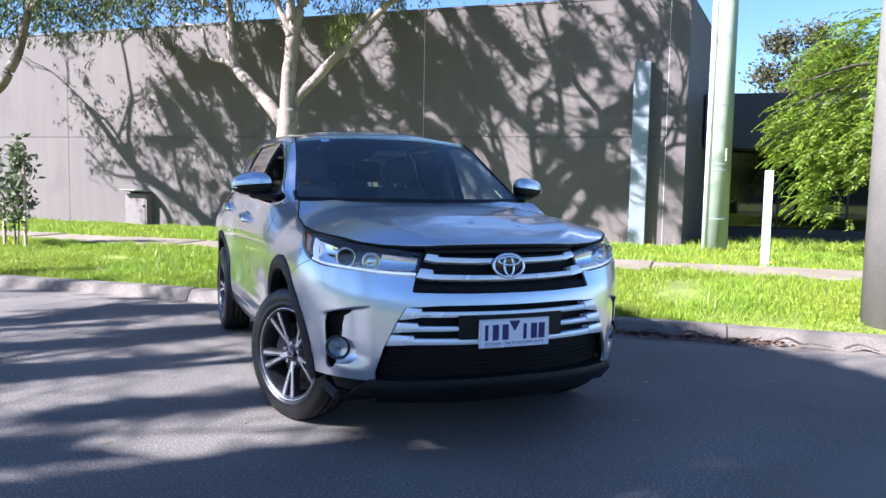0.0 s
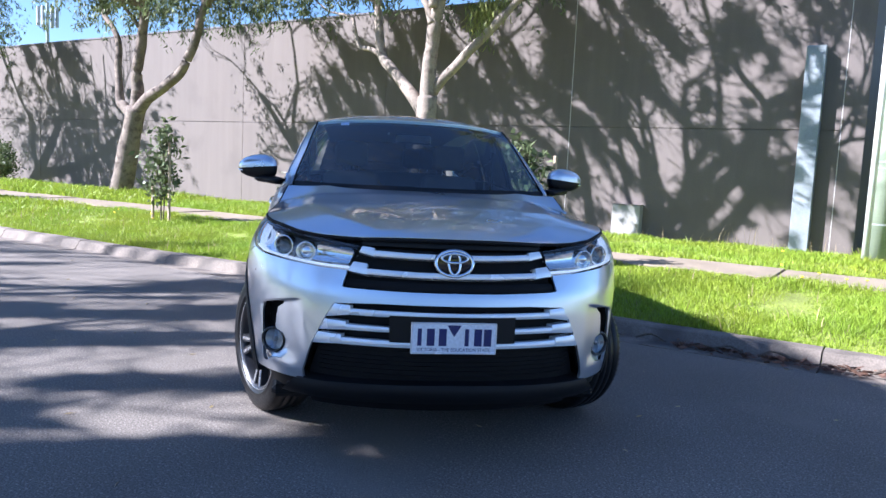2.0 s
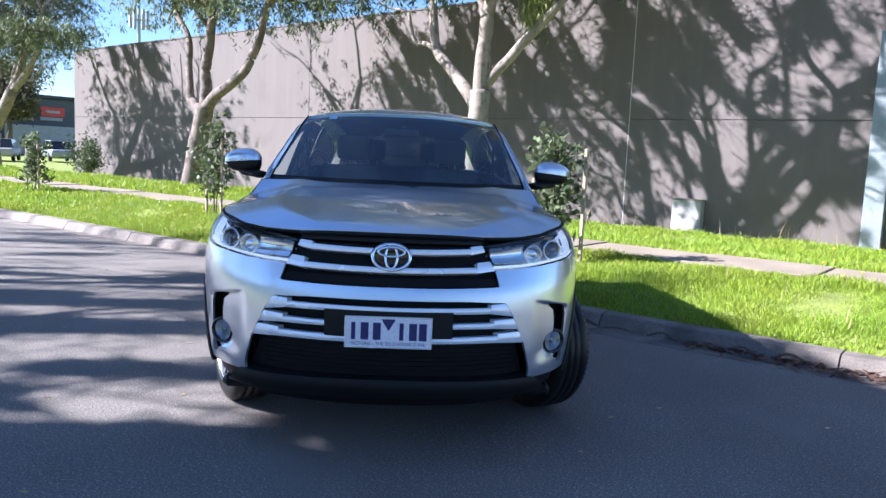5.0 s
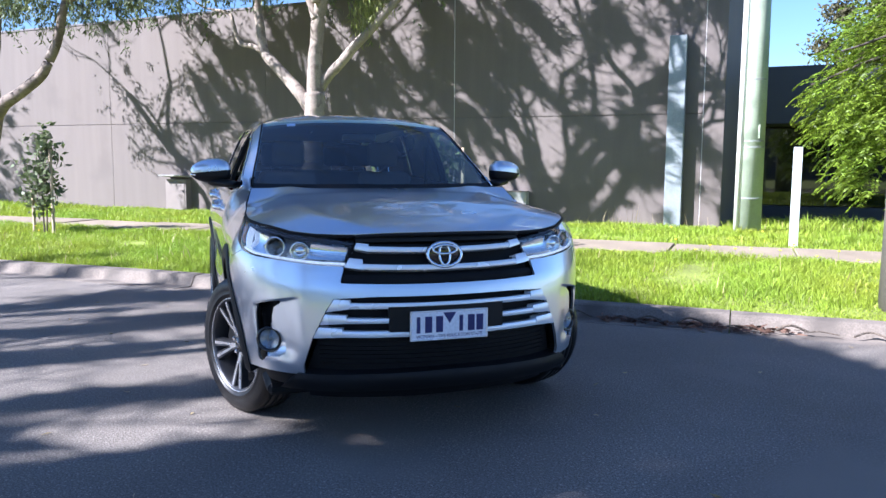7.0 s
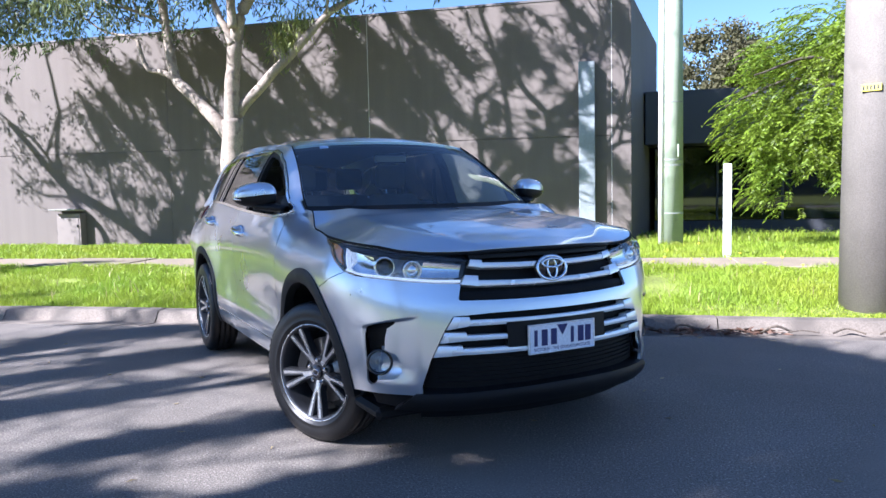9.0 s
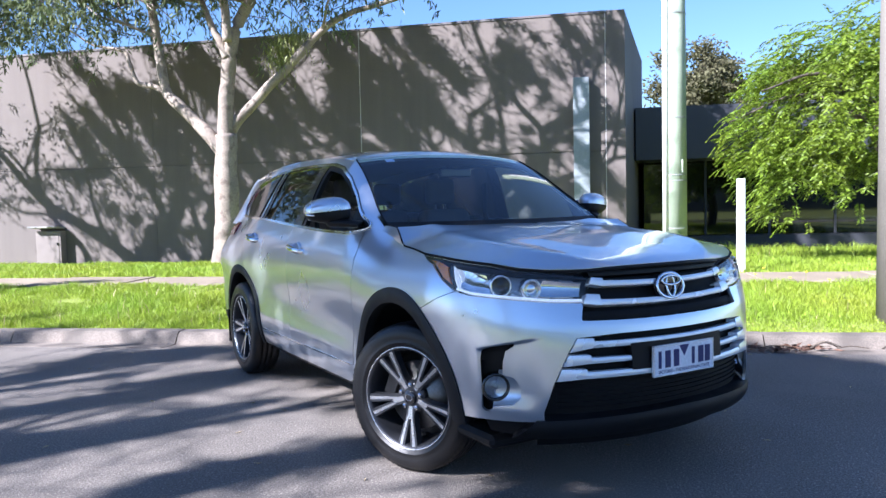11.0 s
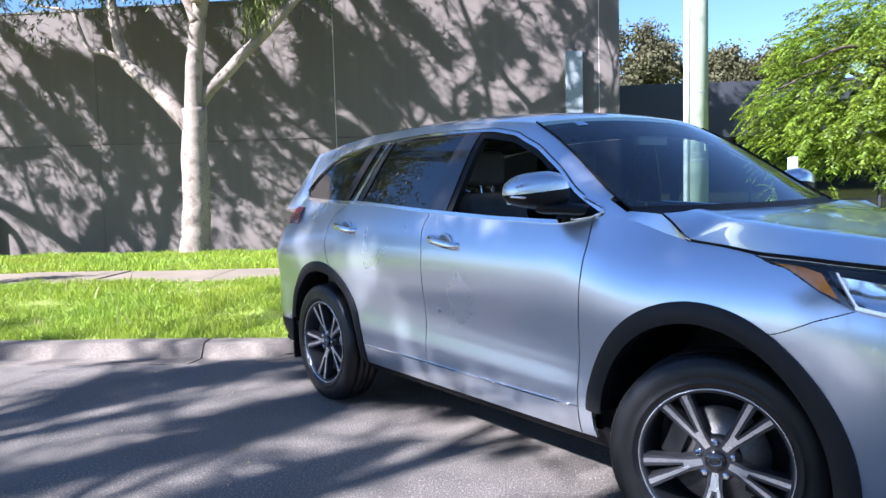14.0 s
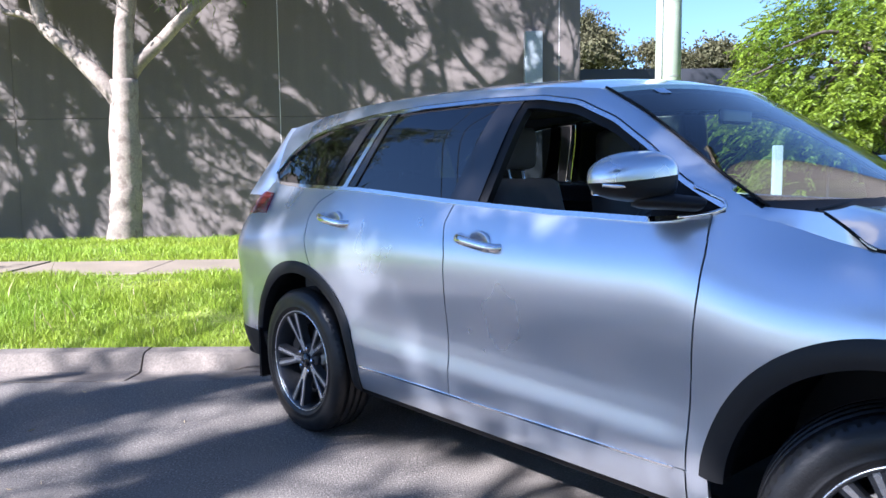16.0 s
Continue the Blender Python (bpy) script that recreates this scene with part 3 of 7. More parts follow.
def skin_off(s, z, d):
    """The same, moved out by d along the normal."""
    e = 1e-3
    s, z = np.asarray(s, float), np.asarray(z, float)
    p = skin(s, z)
    a, b = skin(np.minimum(s + e, 3), z) - skin(np.maximum(s - e, 0), z), skin(s, z + e) - skin(s, z - e)
    nn = np.cross(a, b)
    nn /= np.maximum(np.linalg.norm(nn, axis=-1, keepdims=True), 1e-9)
    return p + nn * np.asarray(d, float)[..., None]


def s_of_y(y):
    return 1 + (y - YC) / (YR - YC)
# ---- the car ----
car = tagged(empty("car", CAR), "silver family SUV standing on the road with turned front wheels", "car")

TOP = ((0, 1.053), (0.2, 1.047), (0.262, 1.036), (0.40, 1.036), (0.53, 1.048), (0.65, 1.068), (0.73, 1.075), (0.97, 1.094), (1.03, 1.1), (1.07, 1.118), (1.115, 1.132), (1.14, 1.15),
       (1.18, 1.19), (1.219, 1.214), (1.24, 1.2), (1.271, 1.178), (1.39, 1.188), (1.534, 1.212), (1.726, 1.252), (1.89, 1.268), (2.0, 1.288), (3.0, 1.29))
BOTTOM = ((0, 0.385), (0.86, 0.385), (0.95, 0.36), (1.2, 0.318), (1.72, 0.318), (1.9, 0.36), (2.0, 0.36), (3.0, 0.36))


def arc_sz(cy, cz, r, a0, a1, n):
    out = []
    for i in range(n + 1):
        a = math.radians(a0 + (a1 - a0) * i / n)
        y, z = cy + r * math.cos(a), cz + r * math.sin(a)
        if y > YC:
            s = float(s_of_y(y))
        else:
            b = -float(tab(z, NOSE)) + YC
            s = math.acos(min(1, (min(b, YC - y) / b) ** 1.15)) / (math.pi / 2)
        out.append((s, z))
    return out


ARCH_F, ARCH_R = (0.03, 0.40), (2.83, 0.385)
HOLES = {
    "upper_grille": [(-0.1, 1.2), (0.27, 1.2), (0.268, 1.043), (0.25, 1.033), (0.263, 0.968), (0.293, 0.892), (0.309, 0.822), (0.2, 0.818), (0.1, 0.816), (-0.1, 0.816)],
    "headlight": [(0.24, 1.06), (0.40, 1.06), (0.53, 1.08), (0.65, 1.1), (0.73, 1.1), (0.97, 1.12), (1.035, 1.097), (1.013, 1.07), (0.892, 0.997), (0.80, 0.95), (0.722, 0.933), (0.56, 0.918),
                  (0.40, 0.902), (0.284, 0.895)],
    "lower_grille": [(-0.1, 0.757), (0.2, 0.757), (0.337, 0.747), (0.368, 0.69), (0.398, 0.62), (0.43, 0.552), (0.472, 0.43), (0.482, 0.2), (-0.1, 0.2)],
    "fog": [(0.545, 0.728), (0.60, 0.722), (0.65, 0.712), (0.68, 0.695), (0.692, 0.66), (0.697, 0.60), (0.70, 0.54), (0.712, 0.47), (0.715, 0.442), (0.70, 0.428), (0.68, 0.432), (0.66, 0.452), (0.58, 0.462), (0.545, 0.49), (0.54, 0.535),
            (0.56, 0.575), (0.605, 0.59), (0.598, 0.65), (0.585, 0.695), (0.555, 0.715)],
    "arch_front": arc_sz(*ARCH_F, 0.50, -40, 220, 60),
    "arch_rear": arc_sz(*ARCH_R, 0.482, -40, 220, 60),
    "tail_lamp": [(1.975, 1.12), (1.99, 1.225), (2.5, 1.25), (2.5, 1.08)],
}
SEAM_A = [(1.232, 1.3), (1.229, 1.19), (1.225, 1.09), (1.225, 0.986), (1.229, 0.79), (1.232, 0.588), (1.236, 0.2)]
SEAM_B = [(1.53, 1.3), (1.535, 1.206), (1.541, 1.134), (1.532, 1.01), (1.531, 0.726), (1.528, 0.574), (1.525, 0.2)]
SEAM_R = [(1.775, 1.3), (1.781, 1.25), (1.815, 1.19), (1.826, 1.12), (1.824, 1.0), (1.81, 0.9), (1.79, 0.8)]
SEAM_N = [(0.78, 0.955), (0.80, 0.948), (0.9, 0.912), (1.001, 0.856), (1.03, 0.84)]
SILL_Z = 0.437


def in_poly(s, z, poly):
    p = np.array(poly)
    q = np.roll(p, -1, axis=0)
    r = np.zeros(np.shape(s), bool)
    for (x0, y0), (x1, y1) in zip(p, q):
        if y0 != y1:
            r ^= ((y0 > z) != (y1 > z)) & (s < (x1 - x0) * (z - y0) / (y1 - y0) + x0)
    return r


def side_of(line, s, z):
    """True where s lies aft of a seam that runs downwards."""
    l = sorted(line, key=lambda p: p[1])
    return s > np.interp(z, [p[1] for p in l], [p[0] for p in l])


def closest(P, lines):
    """Closest point of some polylines to each (s, z), in metres."""
    k = np.array([2.6, 1.0])
    best, bd = P.copy(), np.full(len(P), 1e9)
    for ln in lines:
        L = np.array(ln)
        for a, b in zip(L, L[1:]):
            d = (b - a) * k
            t = np.clip((((P - a) * k) @ d) / max(d @ d, 1e-12), 0, 1)
            c = a + t[:, None] * (b - a)
            e = (((P - c) * k) ** 2).sum(1)
            m = e < bd
            best[m], bd[m] = c[m], e[m]
    return best, np.sqrt(bd)


GS = np.concatenate([np.linspace(0, 1, 190)[:-1], np.linspace(1, 2, 290)[:-1], np.linspace(2, 3, 46)])
GV = np.linspace(0, 1, 130)
S2, V2 = np.meshgrid(GS, GV)
Z2 = tab(S2, BOTTOM) + V2 * (tab(S2, TOP) - tab(S2, BOTTOM))
NR, NC = S2.shape
sc = (S2[:-1, :-1] + S2[1:, 1:]) / 2
zc = (Z2[:-1, :-1] + Z2[1:, 1:] + Z2[1:, :-1] + Z2[:-1, 1:]) / 4
label = np.full(sc.shape, 1)                                      # 1 front bumper
fend = (sc > np.interp(zc, [0.84, 0.856, 0.912, 0.948, 0.955], [1.03, 1.001, 0.9, 0.8, 0.78])) & (zc > 0.84) | (sc > 1.03)
label[fend & (sc > 0.5)] = 2                                      # 2 fender
label[side_of(SEAM_A, sc, zc)] = 3                                # 3 front door
label[side_of(SEAM_B, sc, zc)] = 4                                # 4 rear door
label[(side_of(SEAM_R, sc, zc) & (zc > 0.78)) | (sc > s_of_y(2.83))] = 5   # 5 quarter
label[((label == 3) | (label == 4)) & (zc < SILL_Z)] = 6          # 6 sill
for poly in HOLES.values():
    label[in_poly(sc, zc, poly)] = 0
lines = [h + [h[0]] for h in HOLES.values()] + [SEAM_A, SEAM_B, SEAM_R, SEAM_N, [(1.2, SILL_Z), (1.75, SILL_Z)]]
# vertices between two labels slide onto the nearest seam
pad = np.full((NR + 1, NC + 1), -1)
pad[1:-1, 1:-1] = label
corner = np.stack([pad[:-1, :-1], pad[:-1, 1:], pad[1:, :-1], pad[1:, 1:]])
corner = np.where(corner < 0, corner.max(0), corner)
mixed = corner.min(0) != corner.max(0)
P = np.stack([S2[mixed], Z2[mixed]], -1)
near, dist = closest(P, lines)
near[:, 0] = np.clip(near[:, 0], 0, 3)
ok = dist < 0.02
P[ok] = near[ok]
S2[mixed], Z2[mixed] = P[:, 0], P[:, 1]


def panel(name, ids, material, sides, label_text="", inset=0.0022, skirt=0.014):
    """Cuts one body panel out of the skin, with a small gap round it and a folded edge."""
    V, F = [], []
    keep = np.isin(label, ids)
    ri, ci = np.nonzero(keep)
    used = np.zeros((NR, NC), bool)
    for dr, dc in ((0, 0), (0, 1), (1, 1), (1, 0)):
        used[ri + dr, ci + dc] = True
    idx = np.full((NR, NC), -1)
    idx[used] = np.arange(used.sum())
    cnt = np.zeros((NR, NC))
    cs, cz = np.zeros((NR, NC)), np.zeros((NR, NC))
    for dr, dc in ((0, 0), (0, 1), (1, 1), (1, 0)):
        np.add.at(cnt, (ri + dr, ci + dc), 1)
        np.add.at(cs, (ri + dr, ci + dc), sc[ri, ci])
        np.add.at(cz, (ri + dr, ci + dc), zc[ri, ci])
    edge = used & (cnt < 4)
    edge[:, 0] &= False
    S, Z = S2.copy(), Z2.copy()
    ds, dz = cs / np.maximum(cnt, 1) - S, cz / np.maximum(cnt, 1) - Z
    ln = np.sqrt((ds * 2.6) ** 2 + dz ** 2) + 1e-9
    S[edge] += (ds / ln * inset)[edge]
    Z[edge] += (dz / ln * inset)[edge]
    base = skin(S[used], Z[used])
    deep = skin_off(S[used], Z[used], np.full(used.sum(), -skirt))
    quads = np.stack([idx[ri, ci], idx[ri, ci + 1], idx[ri + 1, ci + 1], idx[ri + 1, ci]], -1)
    es = {}
    for q in quads:
        for a, b in zip(q, np.roll(q, -1)):
            es[(a, b)] = True
    rim = [(a, b) for (a, b) in es if (b, a) not in es and not (base[a][0] < 1e-4 and base[b][0] < 1e-4)]
    for sd in sides:
        o = len(V)
        m = np.array([sd, 1, 1])
        V += list(base * m)
        F += [tuple(o + (q if sd > 0 else q[::-1])) for q in quads]
        o2 = len(V)
        ring = sorted({v for e in rim for v in e})
        at = {v: i for i, v in enumerate(ring)}
        V += list(base[ring] * m) + list(deep[ring] * m)
        n = len(ring)
        for a, b in rim:
            f = (o2 + at[b], o2 + at[a], o2 + n + at[a], o2 + n + at[b])
            F.append(f if sd > 0 else f[::-1])
    bm = bmesh.new()
    vs = [bm.verts.new(tuple(map(float, v))) for v in V]
    for f in F:
        bm.faces.new([vs[int(i)] for i in f])
    if len(sides) == 2:
        bmesh.ops.remove_doubles(bm, verts=[v for v in bm.verts if abs(v.co.x) < 2e-4], dist=3e-4)
    return part(name, bm, material, car, label_text, smooth=True)


panel("front_bumper", [1], M["paint"], (1, -1))
for sd in (1, -1):
    panel("front_fender", [2], M["paint"], (sd,))
    panel("front_door", [3], M["paint"], (sd,))
    panel("rear_door", [4], M["paint"], (sd,))
    panel("quarter_panel", [5], M["paint"], (sd,))
    panel("sill", [6], M["paint"], (sd,))


def grid_faces(nu, nv, flip=False):
    f = [(j * nu + i, j * nu + i + 1, (j + 1) * nu + i + 1, (j + 1) * nu + i) for j in range(nv - 1) for i in range(nu - 1)]
    return [q[::-1] for q in f] if flip else f


def resample(line, n):
    L = np.array(line, float)
    d = np.concatenate([[0], np.cumsum(np.linalg.norm(np.diff(L, axis=0) * np.array([2.0, 1.0] if L.shape[1] == 2 else [1, 1, 1]), axis=1))])
    t = np.linspace(0, d[-1], n)
    return np.stack([np.interp(t, d, L[:, k]) for k in range(L.shape[1])], -1)


def strip(name, low, high, off, material, sides=(1, -1), nu=24, nv=6, thick=0.012, parent=None, label_text="", joined=True, crown=0.0):
    """A patch on the skin between two edges given as (s, z), with its own thickness and a crowned face."""
    a, b = resample(low, nu), resample(high, nu)
    t = np.linspace(0, 1, nv)[:, None, None]
    q = a[None] * (1 - t) + b[None] * t
    bulge = crown * (1 - (2 * t[..., 0] - 1) ** 2) * np.ones((nv, nu))
    front = skin_off(np.abs(q[..., 0]), q[..., 1], off + bulge)
    front[..., 0] *= np.where(q[..., 0] < 0, -1, 1)
    back = skin_off(np.abs(q[..., 0]), q[..., 1], np.full((nv, nu), off - thick))
    back[..., 0] *= np.where(q[..., 0] < 0, -1, 1)
    fr, bk = front.reshape(-1, 3), back.reshape(-1, 3)
    rim = list(range(nu)) + [j * nu + nu - 1 for j in range(1, nv)] + [(nv - 1) * nu + i for i in range(nu - 2, -1, -1)] + [j * nu for j in range(nv - 2, 0, -1)]
    obs = []
    groups = [sides] if joined else [(x,) for x in sides]
    for g in groups:
        V, F = [], []
        for sd in g:
            m = np.array([sd, 1, 1])
            o = len(V)
            V += list(fr * m)
            F += [tuple(o + i for i in f) for f in grid_faces(nu, nv, sd < 0)]
            o2 = len(V)
            V += list(fr[rim] * m) + list(bk[rim] * m)
            n = len(rim)
            for i in range(n):
                f = (o2 + (i + 1) % n, o2 + i, o2 + n + i, o2 + n + (i + 1) % n)
                F.append(f if sd > 0 else f[::-1])
        obs.append(raw(name, V, F, material, parent or car, label_text, smooth=True))
    return obs if not joined else obs[0]


# ---- nose: grilles, bumper lip, plate, emblem ----
strip("grille_backing", [(-0.31, 0.815), (0.31, 0.815)], [(-0.3, 1.04), (0.3, 1.04)], -0.06, M["grille_black"], (1,), 40, 8)
strip("lower_backing", [(-0.48, 0.40), (0.48, 0.40)], [(-0.34, 0.757), (0.34, 0.757)], -0.055, M["grille_black"], (1,), 50, 10)
strip("grille_header", [(-0.258, 1.008), (0.258, 1.008)], [(-0.272, 1.044), (0.272, 1.044)], -0.012, M["black_plastic"], (1,), 40, 4, 0.05, crown=0.004)
for zl, zh, w0, wl, wh in ((0.957, 0.979, 0.213, 0.966, 1.002), (0.877, 0.899, 0.230, 0.884, 0.933)):
    e0, e1 = np.interp([wl, wh], [0.822, 0.892, 0.968, 1.033], [0.305, 0.291, 0.262, 0.25])
    strip("grille_bar", [(-w0 - 0.004, zl + 0.006), (-0.1, zl + 0.001), (0, zl), (0.1, zl + 0.001), (w0 + 0.004, zl + 0.006)], [(-w0 - 0.004, zh + 0.008), (-0.1, zh + 0.002), (0, zh), (0.1, zh + 0.002), (w0 + 0.004, zh + 0.008)],
          -0.006, M["satin"], (1,), 44, 5, 0.045, crown=0.004)
    for sd in (1, -1):
        strip("grille_wing", [(w0, zl + 0.004), (e0, wl + 0.008)], [(w0 + 0.002, wh - 0.006), (e1, wh)], -0.002, M["satin"], (sd,), 8, 5, 0.05, crown=0.003)
    strip("bar_shadow", [(-w0, zh + 0.008), (0, zh + 0.003), (w0, zh + 0.008)], [(-w0, zh + 0.02), (0, zh + 0.016), (w0, zh + 0.02)], -0.03, M["grille_black"], (1,), 40, 3, 0.03)
strip("grille_chin", [(-0.306, 0.824), (0, 0.82), (0.306, 0.824)], [(-0.296, 0.862), (0, 0.858), (0.296, 0.862)], -0.02, M["grille_black"], (1,), 40, 4, 0.04, crown=0.006)
# mesh of the lower intake
for i in range(6):
    z = 0.43 + 0.022 * i
    strip("intake_slat", [(-0.42, z), (0.42, z)], [(-0.42, z + 0.005), (0.42, z + 0.005)], -0.045, M["grille_black"], (1,), 40, 3, 0.02)
for z0, z1, w0, wl, wh, inner in ((0.704, 0.728, 0.282, 0.688, 0.748, 0.0), (0.637, 0.659, 0.297, 0.628, 0.677, 0.158), (0.573, 0.599, 0.314, 0.565, 0.617, 0.0)):
    e0, e1 = np.interp([wl, wh], [0.43, 0.552, 0.62, 0.69, 0.747], [0.47, 0.43, 0.398, 0.368, 0.337])
    if inner:
        strip("intake_bar", [(inner, z0), (w0, z0 - 0.001)], [(inner, z1), (w0, z1 + 0.002)], 0.0, M["satin"], (1, -1), 18, 5, 0.04, joined=False, crown=0.004)
    else:
        strip("intake_bar", [(-w0, z0 - 0.001), (0, z0), (w0, z0 - 0.001)], [(-w0, z1 + 0.002), (0, z1), (w0, z1 + 0.002)], 0.0, M["satin"], (1,), 44, 5, 0.04, crown=0.004)
    for sd in (1, -1):
        strip("intake_wing", [(w0 - 0.002, z0), (e0 - 0.003, wl)], [(w0 - 0.002, wh - 0.004), (e1 - 0.003, wh)], 0.003, M["satin"], (sd,), 10, 5, 0.045, crown=0.004)
strip("plate_mount", [(-0.16, 0.596), (0.16, 0.596)], [(-0.16, 0.712), (0.16, 0.712)], 0.006, M["black_plastic"], (1,), 20, 4, 0.05)
strip("lip_spoiler", [(-0.60, 0.315), (-0.4, 0.315), (0, 0.325), (0.4, 0.315), (0.60, 0.315)], [(-0.50, 0.395), (-0.4, 0.398), (0, 0.412), (0.4, 0.398), (0.50, 0.395)], 0.012, M["black_plastic"], (1,), 56, 6, 0.1, crown=0.012)
strip("under_bumper", [(0.45, 0.29), (0.70, 0.32)], [(0.45, 0.386), (0.72, 0.386)], -0.022, M["black_plastic"], (1, -1), 30, 4, 0.03, joined=False)
strip("under_nose", [(-0.5, 0.23), (0.5, 0.23)], [(-0.5, 0.33), (0.5, 0.33)], -0.05, M["black_plastic"], (1,), 40, 3, 0.03)
strip("skid_insert", [(0.42, 0.352), (0.56, 0.352)], [(0.43, 0.362), (0.55, 0.362)], 0.016, M["cladding"], (1, -1), 10, 3, 0.01, joined=False)

plate = part("number_plate", box((-0.186, -0.978, 0.558), (0.186, -0.968, 0.688), 0.003, 1), M["plate_white"], car, "white registration plate with dark blue bars")
for lo, hi in (((-0.19, 0.554), (-0.184, 0.692)), ((0.184, 0.554), (0.19, 0.692)), ((-0.19, 0.686), (0.19, 0.692)), ((-0.19, 0.554), (0.19, 0.56))):
    part("rim", box((lo[0], -0.981, lo[1]), (hi[0], -0.966, hi[1]), 0.001, 1), M["satin"], plate)
for i, x in enumerate((-0.152, -0.103, -0.05, 0.057, 0.107, 0.15)):
    part("bar", box((x - (0.009 if i in (0, 3) else 0.017), -0.9795, 0.59), (x + (0.009 if i in (0, 3) else 0.017), -0.978, 0.666)), M["plate_blue"], plate)
bm = bmesh.new()
tri = [bm.verts.new(p) for p in ((-0.032, -0.9785, 0.682), (0.0, -0.9785, 0.63), (0.032, -0.9785, 0.682))]
bm.faces.new(tri)
part("triangle", bm, M["plate_blue"], plate)


def words(text, size, m, material, parent, name):
    cu = bpy.data.curves.new("writing", "FONT")
    cu.body, cu.size, cu.align_x, cu.extrude = text, size, "CENTER", 0.0004
    tmp = new("writing", cu)
    bpy.context.view_layer.update()
    me = bpy.data.meshes.new_from_object(tmp.evaluated_get(bpy.context.evaluated_depsgraph_get()))
    bpy.data.objects.remove(tmp)
    me.transform(m)
    me.materials.append(material)
    ob = new(name, me)
    ob.parent = parent
    return ob


words("VICTORIA - THE EDUCATION STATE", 0.0215, pose(0, -0.9788, 0.5655, 90, 0, 0) @ Matrix.Diagonal((0.92, 1, 1, 1)), M["plate_blue"], plate, "slogan")


def ring(a, b, r, cx, cy, cz, bm=None, n=48, tilt=0.0, sides=8):
    """An oval hoop in the x-z plane."""
    own = bm or bmesh.new()
    rows = []
    for i in range(n):
        t = 2 * math.pi * i / n
        c = Vector((a * math.cos(t), 0, b * math.sin(t)))
        d = Vector((b * math.cos(t), 0, a * math.sin(t))).normalized()
        row = []
        for j in range(sides):
            u = 2 * math.pi * j / sides
            p = c + d * r * math.cos(u) + Vector((0, -1, 0)) * r * 0.7 * math.sin(u)
            row.append(own.verts.new((cx + p.x, cy + p.y + (p.z) * tilt, cz + p.z)))
        rows.append(row)
    for i in range(n):
        q, w = rows[i], rows[(i + 1) % n]
        for j in range(sides):
            own.faces.new((q[j], q[(j + 1) % sides], w[(j + 1) % sides], w[j]))
    return own


emblem = part("emblem", ring(0.083, 0.056, 0.0075, 0, -0.898, 0.944, tilt=0.2), M["chrome"], car, "plain oval chrome emblem", smooth=True)
bm = bmesh.new()
bmesh.ops.create_uvsphere(bm, u_segments=32, v_segments=12, radius=1)
bmesh.ops.transform(bm, matrix=Matrix.Translation((0, -0.885, 0.944)) @ Matrix.Diagonal((0.092, 0.012, 0.066, 1)), verts=bm.verts)
part("emblem_base", bm, M["gloss_black"], emblem, smooth=True)
part("emblem_oval", ring(0.026, 0.049, 0.006, 0, -0.9, 0.944, tilt=0.2), M["chrome"], emblem, smooth=True)
part("emblem_bar", ring(0.058, 0.02, 0.0055, 0, -0.904, 0.968, tilt=0.2), M["chrome"], emblem, smooth=True)
# ---- lamps ----
def facing(s, z, off, sd, turn=0.0):
    """A pose on the skin whose -y axis looks outward (mostly forward)."""
    p = skin_off(s, z, off)
    return pose(p[0] * sd, p[1], p[2], 0, 0, turn * sd)


